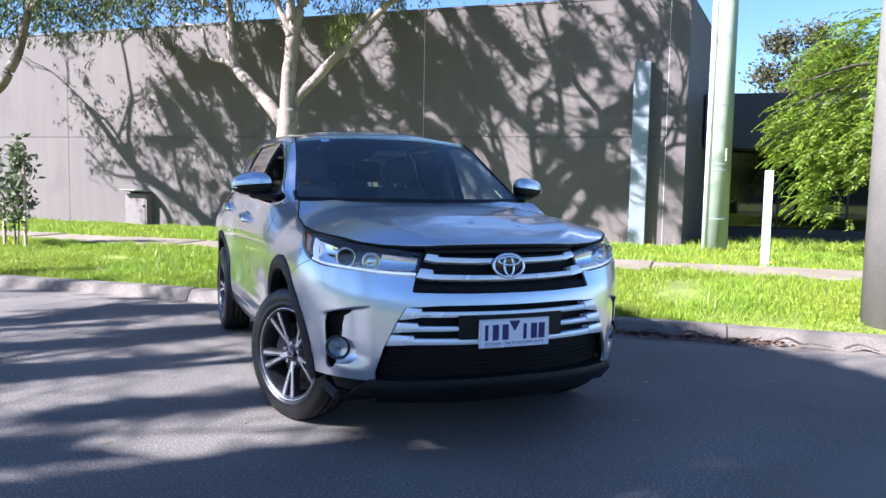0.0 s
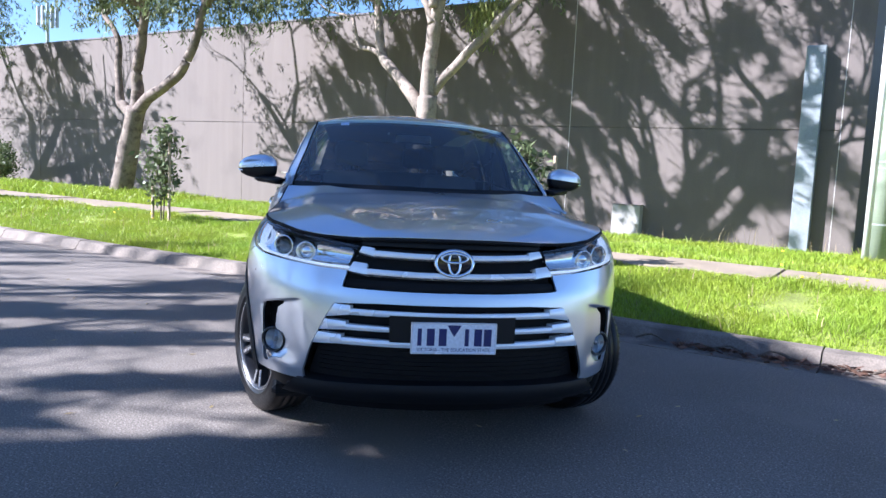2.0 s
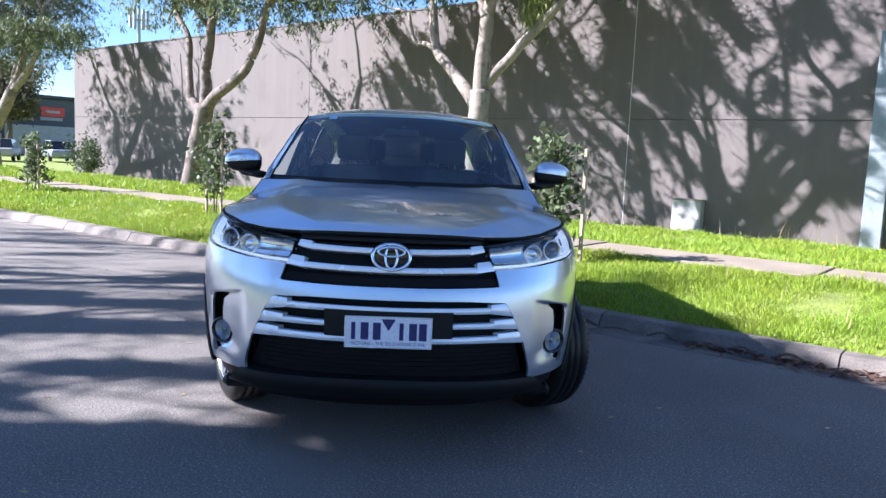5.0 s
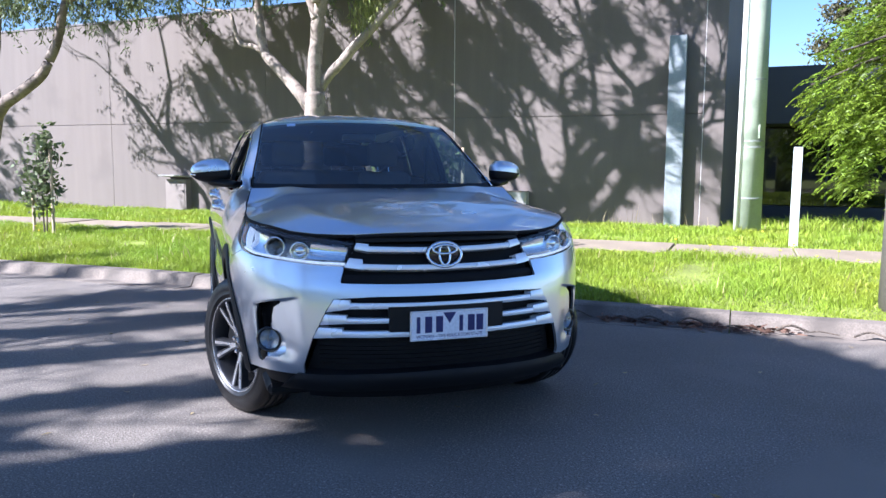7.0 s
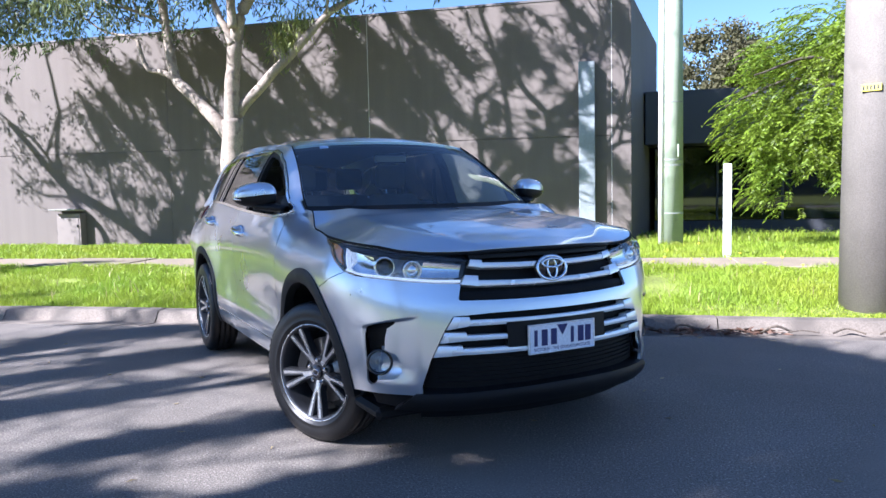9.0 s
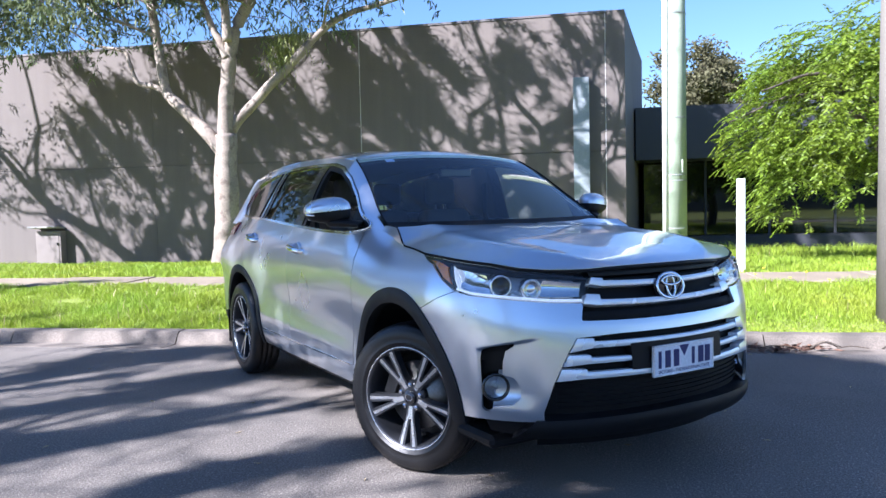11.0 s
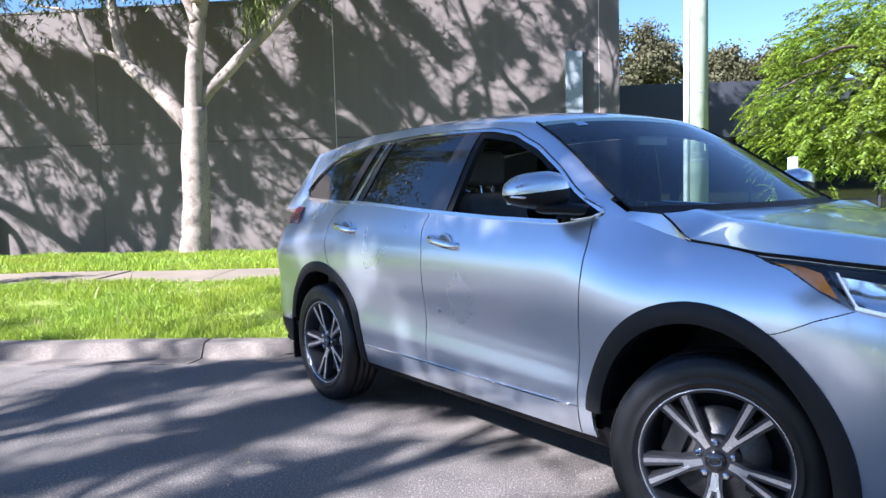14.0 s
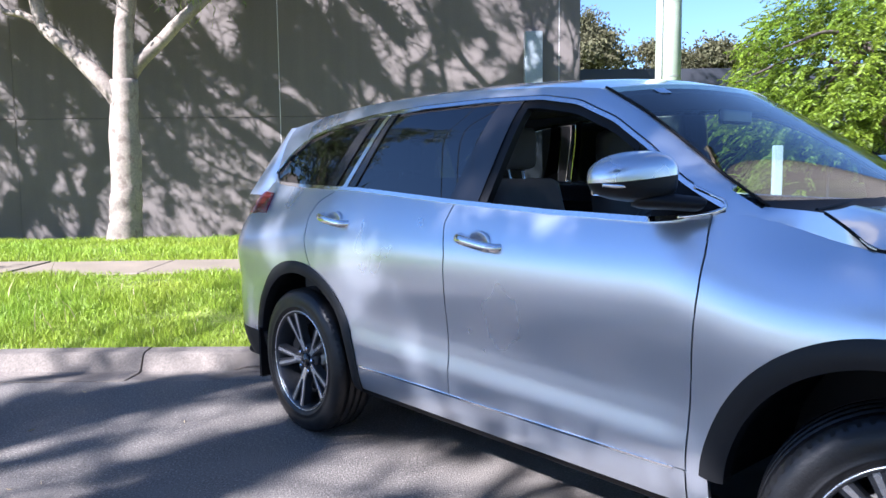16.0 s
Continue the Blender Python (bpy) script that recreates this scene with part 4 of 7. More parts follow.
for sd in (1, -1):
    low = [(0.292, 0.897), (0.40, 0.902), (0.56, 0.918), (0.722, 0.933), (0.80, 0.95), (0.892, 0.997), (1.013, 1.07)]
    high = [(0.268, 1.005), (0.40, 1.028), (0.53, 1.04), (0.65, 1.061), (0.73, 1.068), (0.97, 1.087), (1.035, 1.096)]
    lamp = strip("headlight", low, high, -0.075, M["lamp_housing"], (sd,), 40, 8, 0.01, label_text="clear headlight with projector and light strip")
    ins = lambda L, dz: [(s, z + dz) for s, z in L]
    strip("lens", ins(low, 0.002), ins(high, -0.002), -0.002, M["lens"], (sd,), 48, 10, 0.003, parent=lamp, crown=0.006)
    strip("light_strip", ins(low[:5], 0.006), ins(low[:5], 0.017), -0.012, M["drl"], (sd,), 36, 4, 0.03, parent=lamp, crown=0.004)
    strip("top_trim", ins(high, -0.009), ins(high, -0.003), -0.012, M["black_plastic"], (sd,), 36, 3, 0.05, parent=lamp)
    strip("inner_reflector", [(0.296, 0.925), (0.40, 0.928), (0.44, 0.932)], [(0.285, 0.985), (0.40, 0.998), (0.43, 1.0)], -0.022, M["lamp_silver"], (sd,), 12, 6, 0.01, parent=lamp, crown=-0.012)
    strip("bezel", [(0.62, 0.94), (0.74, 0.952), (0.8, 0.975)], [(0.68, 1.035), (0.8, 1.055), (0.86, 1.062)], -0.04, M["lamp_silver"], (sd,), 14, 6, 0.01, parent=lamp, crown=-0.015)
    strip("divider", [(0.797, 0.957), (0.81, 0.965)], [(0.872, 1.067), (0.895, 1.074)], -0.02, M["gloss_black"], (sd,), 6, 8, 0.04, parent=lamp)
    strip("outer_guide", [(0.784, 0.954), (0.792, 0.957)], [(0.856, 1.062), (0.866, 1.066)], -0.018, M["drl"], (sd,), 6, 10, 0.03, parent=lamp, crown=0.003)
    strip("inner_fin", [(0.288, 0.955), (0.41, 0.962)], [(0.287, 0.959), (0.41, 0.967)], -0.03, M["lamp_silver"], (sd,), 12, 3, 0.03, parent=lamp)
    strip("amber_marker", [(0.845, 0.985), (0.905, 1.01), (1.0, 1.068)], [(0.905, 1.06), (0.96, 1.075), (1.015, 1.083)], -0.02, M["amber"], (sd,), 14, 5, 0.01, parent=lamp, crown=0.003)
    for s, r, nm in ((0.60, 0.046, "projector"), (0.475, 0.043, "reflector_bowl")):
        m = facing(s, 0.985 if nm == "projector" else 0.968, -0.03, sd, 22 if nm == "projector" else 12)
        pr = part(nm, lathe([(r, 0.03), (r * 1.06, -0.018), (r * 0.98, -0.024), (r * 0.86, -0.02), (r * 0.8, 0.01), (0.0, 0.03)], 32, m), M["lamp_silver"], lamp, smooth=True)
        bm = lathe([(r * 0.78, 0.008), (r * 0.6, -0.012), (r * 0.3, -0.02), (0.0, -0.022)], 28, m)
        part("bulb_lens", bm, M["dark_mirror"] if nm == "projector" else M["chrome"], lamp, smooth=True)
    # fog lamp pocket
    pocket = strip("fog_pocket", [(0.53, 0.41), (0.75, 0.40)], [(0.45, 0.745), (0.72, 0.70)], -0.06, M["black_plastic"], (sd,), 16, 16, 0.01, label_text="black fog lamp pocket")
    strip("scoop", [(0.52, 0.448), (0.60, 0.442), (0.675, 0.435)], [(0.52, 0.595), (0.585, 0.61), (0.62, 0.61)], -0.012, M["paint"], (sd,), 28, 20, 0.005, parent=pocket, crown=-0.024)
    m = facing(0.645, 0.53, -0.022, sd, 26)
    part("fog_bezel", lathe([(0.062, 0.03), (0.062, -0.012), (0.056, -0.018), (0.05, -0.012), (0.048, 0.02)], 32, m), M["gloss_black"], pocket, smooth=True)
    part("fog_bowl", lathe([(0.05, 0.0), (0.03, 0.02), (0.012, 0.026), (0.012, 0.0), (0.0, -0.003)], 28, m), M["lamp_housing"], pocket, smooth=True)
    part("fog_lens", lathe([(0.051, -0.008), (0.035, -0.018), (0.0, -0.023)], 28, m), M["lens"], pocket, smooth=True)
    # tail lamp
    strip("tail_lamp", [(1.973, 1.118), (2.2, 1.1), (2.5, 1.078)], [(1.988, 1.226), (2.2, 1.238), (2.5, 1.252)], 0.004, M["red_lamp"], (sd,), 24, 8, 0.04, label_text="dark red wrap-round tail lamp", crown=0.01)
    # arch cladding, moulding, mud flap
    for (cy, cz), r0, r1, a0, a1, nm in ((ARCH_F, 0.452, 0.528, 4, 186, "front_arch_trim"), (ARCH_R, 0.445, 0.508, -8, 188, "rear_arch_trim")):
        strip(nm, arc_sz(cy, cz, r0, a0, a1, 48), arc_sz(cy, cz, r1, a0, a1, 48), 0.006, M["cladding"], (-sd,), 72, 6, 0.05, crown=0.007, label_text="dark grey plastic arch trim")
    strip("sill_moulding", [(1.245, 0.431), (1.70, 0.433)], [(1.245, 0.4385), (1.70, 0.4405)], 0.004, M["chrome"], (sd,), 60, 3, 0.008)
    strip("sill_underside", [(1.2, 0.25), (1.74, 0.25)], [(1.2, 0.325), (1.74, 0.325)], -0.045, M["black_plastic"], (sd,), 40, 3, 0.02)
    part("mud_flap", box((sd * 0.70, 3.27, 0.2), (sd * 0.93, 3.29, 0.47), 0.006, 1), M["black_plastic"], car)
    strip("rear_bumper_base", [(1.93, 0.28), (2.4, 0.28), (2.999, 0.28)], [(1.94, 0.45), (2.4, 0.45), (2.999, 0.45)], 0.004, M["cladding"], (sd,), 50, 4, 0.03)
    for y, z, nm in ((1.5, 1.068, "door_handle"), (2.515, 1.112, "door_handle")):
        w = float(half_width(np.array(y), np.array(z)))
        h = part(nm, bmesh.new(), M["chrome"], car)
        bm = tube(curve_pts([(sd * (w - 0.01), y - 0.115, z - 0.012), (sd * (w + 0.03), y - 0.085, z - 0.01), (sd * (w + 0.04), y, z), (sd * (w + 0.032), y + 0.085, z + 0.01), (sd * (w - 0.01), y + 0.115, z + 0.012)], 6), 0.0155, 12)
        bmesh.ops.scale(bm, vec=(1, 1, 1.25), space=Matrix.Translation((0, 0, -z)), verts=bm.verts)
        bm.to_mesh(h.data)
        bm.free()
        h.data.polygons.foreach_set("use_smooth", [True] * len(h.data.polygons))
        bm = lathe([(1.0, 0.006), (0.97, -0.007), (0.88, -0.008), (0.72, -0.003), (0.4, 0.0), (0.0, 0.001)], 32, Matrix.Translation((sd * (w - 0.001), y, z)) @ pose(0, 0, 0, 0, 0, 90 * sd) @ Matrix.Diagonal((0.06, 1, 0.046, 1)))
        part("handle_recess", bm, M["paint"], h, "shallow grip recess", smooth=True)

# ---- bonnet, windscreen, roof and greenhouse ----
NX = 49
xs = np.linspace(-1, 1, NX)


def sheet3(name, rows, material, parent=None, label_text="", thick=0.0, n=None):
    """A smooth skin through rows of points; thick folds its rim down."""
    R = np.array(rows)
    nv, nu = R.shape[:2]
    V = list(R.reshape(-1, 3))
    F = grid_faces(nu, nv)
    if thick:
        rim = list(range(nu)) + [j * nu + nu - 1 for j in range(1, nv)] + [(nv - 1) * nu + i for i in range(nu - 2, -1, -1)] + [j * nu for j in range(nv - 2, 0, -1)]
        o = len(V)
        V += [V[i] for i in rim] + [V[i] + np.array([0, 0, -thick]) for i in rim]
        k = len(rim)
        F += [(o + (i + 1) % k, o + i, o + k + i, o + k + (i + 1) % k) for i in range(k)]
    return raw(name, V, F, material, parent or car, label_text, smooth=True)


def bonnet_edge(t):
    """Side edge of the bonnet from the grille corner back along the headlight to the cowl corner."""
    L = np.array([(*skin_off(s, float(tab(s, TOP)), 0.0)[:2], float(tab(s, TOP)) + 0.004) for s in (0.262, 0.34, 0.42, 0.53, 0.65, 0.75, 0.86, 0.95, 1.03, 1.07, 1.11)] + [(0.812, 0.195, 1.168), (0.797, 0.245, 1.2), (0.788, 0.285, 1.222)])
    d = np.concatenate([[0], np.cumsum(np.linalg.norm(np.diff(L, axis=0), axis=1))])
    return np.array([np.interp(t * d[-1], d, L[:, k]) for k in range(3)])


rows = []
for t in np.linspace(0, 1, 30):
    e = bonnet_edge(t)
    yc = -0.868 + t * (0.30 + 0.868)
    zc_ = np.interp(t, [0, 0.06, 0.2, 0.5, 0.8, 1.0], [1.05, 1.075, 1.11, 1.164, 1.202, 1.218])
    row = []
    for u in xs:
        a = abs(u)
        x = e[0] * u
        y = yc + (e[1] - yc) * (a ** 2.4)
        ridge = 0.016 * math.exp(-abs((a - 0.72) / 0.1) ** 1.5) * min(1, t * 5) * (1 - 0.3 * t)
        z = zc_ + (e[2] - zc_) * (a ** 3.2) + ridge
        row.append((x, y, z))
    rows.append(row)
sheet3("bonnet", rows, M["paint"], thick=0.016)
part("bonnet_lip", tube([(q[0] * 1.004, q[1] - 0.002, q[2] - 0.011) for q in rows[0]], 0.0095, 8), M["black_plastic"], car, smooth=True)
for sd in (1, -1):
    part("bonnet_gap", tube([(sd * (q[0] + 0.003), q[1] - 0.002, q[2] - 0.009 + 0.004 * t) for q, t in ((bonnet_edge(t), t) for t in np.linspace(0.0, 1, 44))], [float(np.interp(t, [0, 0.66, 0.74, 1], [0.0075, 0.0065, 0.005, 0.0045])) for t in np.linspace(0.0, 1, 44)], 8), M["grille_black"], car)

for sd in (1, -1):
    outer = [skin(s_of_y(y), float(tab(s_of_y(y), TOP)) - 0.002) for y in (0.12, 0.17, 0.22, 0.28, 0.34, 0.4, 0.46, 0.5)]
    inner = [(0.836, 0.15, 1.138), (0.818, 0.19, 1.162), (0.803, 0.23, 1.19), (0.792, 0.28, 1.216), (0.785, 0.33, 1.221), (0.78, 0.385, 1.224), (0.775, 0.43, 1.226), (0.77, 0.455, 1.229)]
    R4 = [[tuple(np.array(a) * (1 - t) + np.array(b) * t ) for a, b in zip(outer, inner)] for t in np.linspace(0, 1, 5)]
    R4 = [[(sd * p[0], p[1], p[2]) for p in r] for r in R4]
    sheet3("cowl_side", R4 if sd < 0 else R4[::-1], M["paint"], thick=0.004)

WS_EDGE = ((0.0, 0.77, 0.45, 1.226), (0.25, 0.746, 0.61, 1.322), (0.5, 0.706, 0.78, 1.436), (0.75, 0.672, 0.955, 1.546), (1.0, 0.642, 1.13, 1.634))
WS_FINE = [tuple(float(np.polyval(np.polyfit([r[0] for r in WS_EDGE], [r[k] for r in WS_EDGE], 3), t)) for k in (1, 2, 3)) for t in np.linspace(0, 1, 20)]
rows = []
for t in np.linspace(0, 1, 20):
    ex, ey, ez = WS_FINE[int(round(t * 19))]
    yc = 0.30 + t * (1.02 - 0.30)
    zc_ = 1.212 + (1.668 - 1.212) * t + 0.018 * math.sin(math.pi * t)
    rows.append([(ex * u, yc + (ey - yc) * abs(u) ** 2.2, zc_ + (ez - zc_) * abs(u) ** 2.2) for u in xs])
ws_rows = rows
ws = sheet3("windscreen", rows, M["windscreen"], label_text="tinted windscreen reflecting the sky")
ws.visible_shadow = False
WR = np.array(rows)
label_rows = [[tuple(WR[j, i] + np.array([0, -0.003, 0.003])) for i in (6, 7, 8)] for j in (17, 18)]
sheet3("windscreen_sticker", label_rows, M["sticker"], ws, "small pale blue sticker", thick=0.001)
R = np.array(rows)
sheet3("cowl_panel", [[(p[0] * 1.0, p[1] - 0.035, p[2] - 0.012) for p in R[0]], [tuple(p) for p in R[0]], [tuple(p + np.array([0, -0.003, 0.002])) for p in R[1]]], M["black_plastic"])

BELT = [(0.45, 1.2), (0.55, 1.216), (0.62, 1.203), (0.74, 1.18), (1.18, 1.19), (1.7, 1.214), (2.4, 1.256), (3.0, 1.268), (3.4, 1.288), (3.6, 1.292)]
EDGE = [(0.45, 0.77, 1.226), (0.61, 0.746, 1.322), (0.78, 0.706, 1.436), (0.955, 0.672, 1.546), (1.13, 0.642, 1.634), (1.4, 0.625, 1.662), (1.8, 0.615, 1.684), (2.25, 0.612, 1.69), (2.7, 0.60, 1.68), (3.06, 0.585, 1.652),
        (3.3, 0.572, 1.624), (3.5, 0.56, 1.6), (3.7, 0.55, 1.57)]


def upper(y, z, off=0.0):
    """The car's side above the belt line (left half)."""
    y, z = np.asarray(y, float), np.asarray(z, float)
    zb, zr, xr = tab(y, BELT), tab(y, [(r[0], r[2]) for r in EDGE]), tab(y, [(r[0], r[1]) for r in EDGE])
    xb = half_width(y, zb)
    r = np.clip((z - zb) / np.maximum(zr - zb, 0.02), -0.2, 1.05)
    f = 0.74 * r + 0.26 * np.clip(r, 0, 2) ** 6
    x = xb - (xb - xr) * f
    return np.stack([x + off * 0.9, y, z + off * 0.35], -1)


GLASS_TOP = [(0.56, 1.222), (0.64, 1.262), (0.72, 1.306), (0.85, 1.402), (1.02, 1.505), (1.2, 1.578), (1.4, 1.612), (1.7, 1.624), (2.1, 1.622), (2.5, 1.605), (2.9, 1.562), (3.1, 1.52), (3.3, 1.435), (3.44, 1.335)]
GLASS_LOW = [(0.56, 1.218), (0.62, 1.207), (0.74, 1.186), (1.18, 1.196), (1.7, 1.22), (2.4, 1.262), (3.0, 1.274), (3.33, 1.286), (3.44, 1.33)]


def up_strip(name, low, high, off, material, sd, nu=30, nv=6, parent=None, label_text="", thick=0.008):
    a, b = resample(low, nu), resample(high, nu)
    t = np.linspace(0, 1, nv)[:, None, None]
    q = a[None] * (1 - t) + b[None] * t
    V = upper(q[..., 0], q[..., 1], off).reshape(-1, 3)
    B = upper(q[..., 0], q[..., 1], off - thick).reshape(-1, 3)
    m = np.array([sd, 1, 1])
    rim = list(range(nu)) + [j * nu + nu - 1 for j in range(1, nv)] + [(nv - 1) * nu + i for i in range(nu - 2, -1, -1)] + [j * nu for j in range(nv - 2, 0, -1)]
    n, o = len(rim), nu * nv
    W = np.concatenate([V, V[rim], B[rim]]) * m
    F = grid_faces(nu, nv, sd < 0)
    for i in range(n):
        f = (o + (i + 1) % n, o + i, o + n + i, o + n + (i + 1) % n)
        F.append(f if sd > 0 else f[::-1])
    return raw(name, W, F, material, parent or car, label_text, smooth=True)


def y_line(ys, rows, dz=0.0):
    return [(y, float(tab(y, rows)) + dz) for y in ys]


EZ = [(r[0], r[2]) for r in EDGE]
for sd in (1, -1):
    ys = np.concatenate([np.linspace(0.56, 1.4, 24), np.linspace(1.5, 3.44, 40)])
    # frame above the windows: front pillar, roof rail and rear pillar in one pressing
    up_strip("roof_side", y_line(ys, GLASS_TOP, 0.012), y_line(ys, EZ), 0.0, M["paint"], sd, 90, 6, thick=0.01)
    up_strip("pillar_foot", [(0.45, 1.18), (0.5, 1.195), (0.552, 1.21)], [(0.45, 1.216), (0.5, 1.243), (0.57, 1.282)], 0.0, M["paint"], sd, 10, 5, thick=0.01)
    zs = np.linspace(1.215, 1.606, 14)
    front_line = upper(np.full(14, 3.438), zs)
    back_line = np.stack([np.interp(zs, [1.2, 1.3, 1.4, 1.5, 1.606], [0.775, 0.722, 0.672, 0.622, 0.566]), np.interp(zs, [1.2, 1.3, 1.4, 1.5, 1.606], [3.675, 3.635, 3.59, 3.545, 3.495]), zs], -1)
    corner_rows = [[(sd * p[0], p[1], p[2]) for p in front_line * (1 - q) + back_line * q + np.array([0.012, 0, 0]) * 4 * q * (1 - q)] for q in np.linspace(0, 1, 7)]
    sheet3("rear_pillar", corner_rows if sd < 0 else corner_rows[::-1], M["paint"])
    up_strip("rear_pillar", [(3.33, 1.262), (3.4, 1.268), (3.44, 1.272)], [(3.36, 1.285), (3.42, 1.32), (3.44, 1.35)], 0.0, M["paint"], sd, 10, 4, thick=0.01)
    yb = np.linspace(0.66, 3.34, 50)
    up_strip("belt_chrome", y_line(yb, GLASS_LOW, -0.013), y_line(yb, GLASS_LOW, 0.004), 0.008, M["chrome"], sd, 70, 3, thick=0.014)
    up_strip("top_chrome", y_line(ys, GLASS_TOP, -0.002), y_line(ys, GLASS_TOP, 0.013), 0.006, M["chrome"], sd, 90, 3, thick=0.012)
    up_strip("top_gap", y_line(ys[3:], GLASS_TOP, 0.014), y_line(ys[3:], GLASS_TOP, 0.019), 0.0015, M["gloss_black"], sd, 90, 3, thick=0.004)
    bend = [upper(y, z, 0.006) for y, z in ((0.68, 1.192), (0.62, 1.2), (0.575, 1.211), (0.556, 1.224), (0.566, 1.242), (0.61, 1.262), (0.66, 1.282))]
    part("corner_chrome", tube(curve_pts([(sd * p[0], p[1], p[2]) for p in bend], 6), 0.0062, 10), M["chrome"], car, smooth=True)
    # black sash, pillars and the mirror's sail
    up_strip("mirror_sail", [(0.572, 1.226), (0.64, 1.21), (0.78, 1.192)], [(0.58, 1.235), (0.66, 1.272), (0.78, 1.345)], -0.004, M["black_plastic"], sd, 12, 5)
    up_strip("middle_pillar", [(1.575, 1.216), (1.745, 1.224)], [(1.50, 1.618), (1.625, 1.623)], -0.003, M["gloss_black"], sd, 8, 10)
    up_strip("rear_sash", [(2.45, 1.266), (2.505, 1.268)], [(2.30, 1.613), (2.34, 1.612)], -0.001, M["gloss_black"], sd, 5, 10)
    up_strip("rear_sash_chrome", [(2.51, 1.268), (2.545, 1.27)], [(2.345, 1.612), (2.375, 1.611)], 0.003, M["chrome"], sd, 5, 10)
    up_strip("quarter_divider", [(2.62, 1.27), (2.72, 1.272)], [(2.455, 1.607), (2.53, 1.604)], -0.002, M["gloss_black"], sd, 6, 10)
    up_strip("rear_glass_side", [(1.735, 1.222), (2.46, 1.264)], [(1.62, 1.622), (2.31, 1.612)], -0.008, M["tinted"], sd, 20, 8, thick=0.001, label_text="dark tinted side window")
    up_strip("quarter_glass", y_line(np.linspace(2.55, 3.43, 14), GLASS_LOW, 0.002), y_line(np.linspace(2.38, 3.435, 14), GLASS_TOP, -0.004), -0.008, M["tinted"], sd, 24, 8, thick=0.001, label_text="dark tinted quarter window")
    if sd > 0:
        up_strip("front_glass", y_line(np.linspace(0.62, 1.575, 14), GLASS_LOW), y_line(np.linspace(0.66, 1.51, 14), GLASS_TOP, -0.003), -0.008, M["windscreen"], sd, 20, 8, thick=0.001)
    else:
        up_strip("window_channel", y_line(np.linspace(0.9, 1.5, 14), GLASS_TOP, -0.03), y_line(np.linspace(0.9, 1.5, 14), GLASS_TOP), -0.01, M["black_plastic"], sd, 20, 3, thick=0.03)
        up_strip("window_channel", [(1.53, 1.22), (1.575, 1.216)], [(1.46, 1.61), (1.50, 1.615)], -0.01, M["black_plastic"], sd, 4, 8, thick=0.03)
    # screen pillar edge
    L = [(sd * r[1], r[2] - 0.004, r[3] + 0.003) for r in WS_EDGE]
    part("screen_trim", tube(curve_pts(L, 4), 0.005, 8), M["grille_black"], car, smooth=True)

rows = []
CROWN = ((1.02, 1.67), (1.1, 1.69), (1.2, 1.706), (1.4, 1.726), (1.8, 1.748), (2.25, 1.75), (2.7, 1.74), (3.1, 1.708), (3.35, 1.675), (3.5, 1.652), (3.64, 1.63))
for t in np.linspace(0, 1, 34):
    yc = 1.02 + t * (3.64 - 1.02)
    ye = 1.13 + t * (3.495 - 1.13)
    ex, ez = float(tab(ye, [(r[0], r[1]) for r in EDGE])), float(tab(ye, EZ))
    zt_ = float(tab(yc, CROWN))
    rows.append([(ex * u, yc + (ye - yc) * abs(u) ** 2.2, zt_ + (ez - zt_) * abs(u) ** 2.6) for u in xs])
sheet3("roof", rows, M["paint"], thick=0.02)
sheet3("headlining", [[(p[0] * 0.97, p[1], p[2] - 0.035) for p in r] for r in rows], M["headliner"])
last = np.array(rows[-1])
sheet3("rear_window", [[tuple(p + np.array([0, -0.02, -0.012])) for p in last]] + [[(p[0] * (1 + 0.2 * k), p[1] + 0.17 * k - 0.02, p[2] - (p[2] - 1.2) * k) for p in last] for k in (0.25, 0.5, 0.75, 1.0)], M["tinted"], label_text="dark rear window")
part("aerial_fin", bmesh.new(), M["paint"], car)
bm = bmesh.new()
bmesh.ops.create_uvsphere(bm, u_segments=16, v_segments=8, radius=1)
bmesh.ops.transform(bm, matrix=Matrix.Translation((0, 3.15, 1.70)) @ Matrix.Diagonal((0.022, 0.09, 0.05, 1)), verts=bm.verts)
fin = bpy.data.objects["aerial_fin"]
bm.to_mesh(fin.data)
bm.free()

# wipers
for x0, x1, y0 in ((-0.62, -0.05, 0.33), (0.08, 0.66, 0.33)):
    pts = [(x0, y0 + 0.15 * x0 * x0 - 0.01, 1.214), ((x0 + x1) / 2, y0 + 0.12 * ((x0 + x1) / 2) ** 2 + 0.02, 1.235), (x1, y0 + 0.25 * x1 * x1 + 0.035, 1.237)]
    part("wiper", tube(curve_pts(pts, 6), 0.007, 6), M["black_plastic"], car)

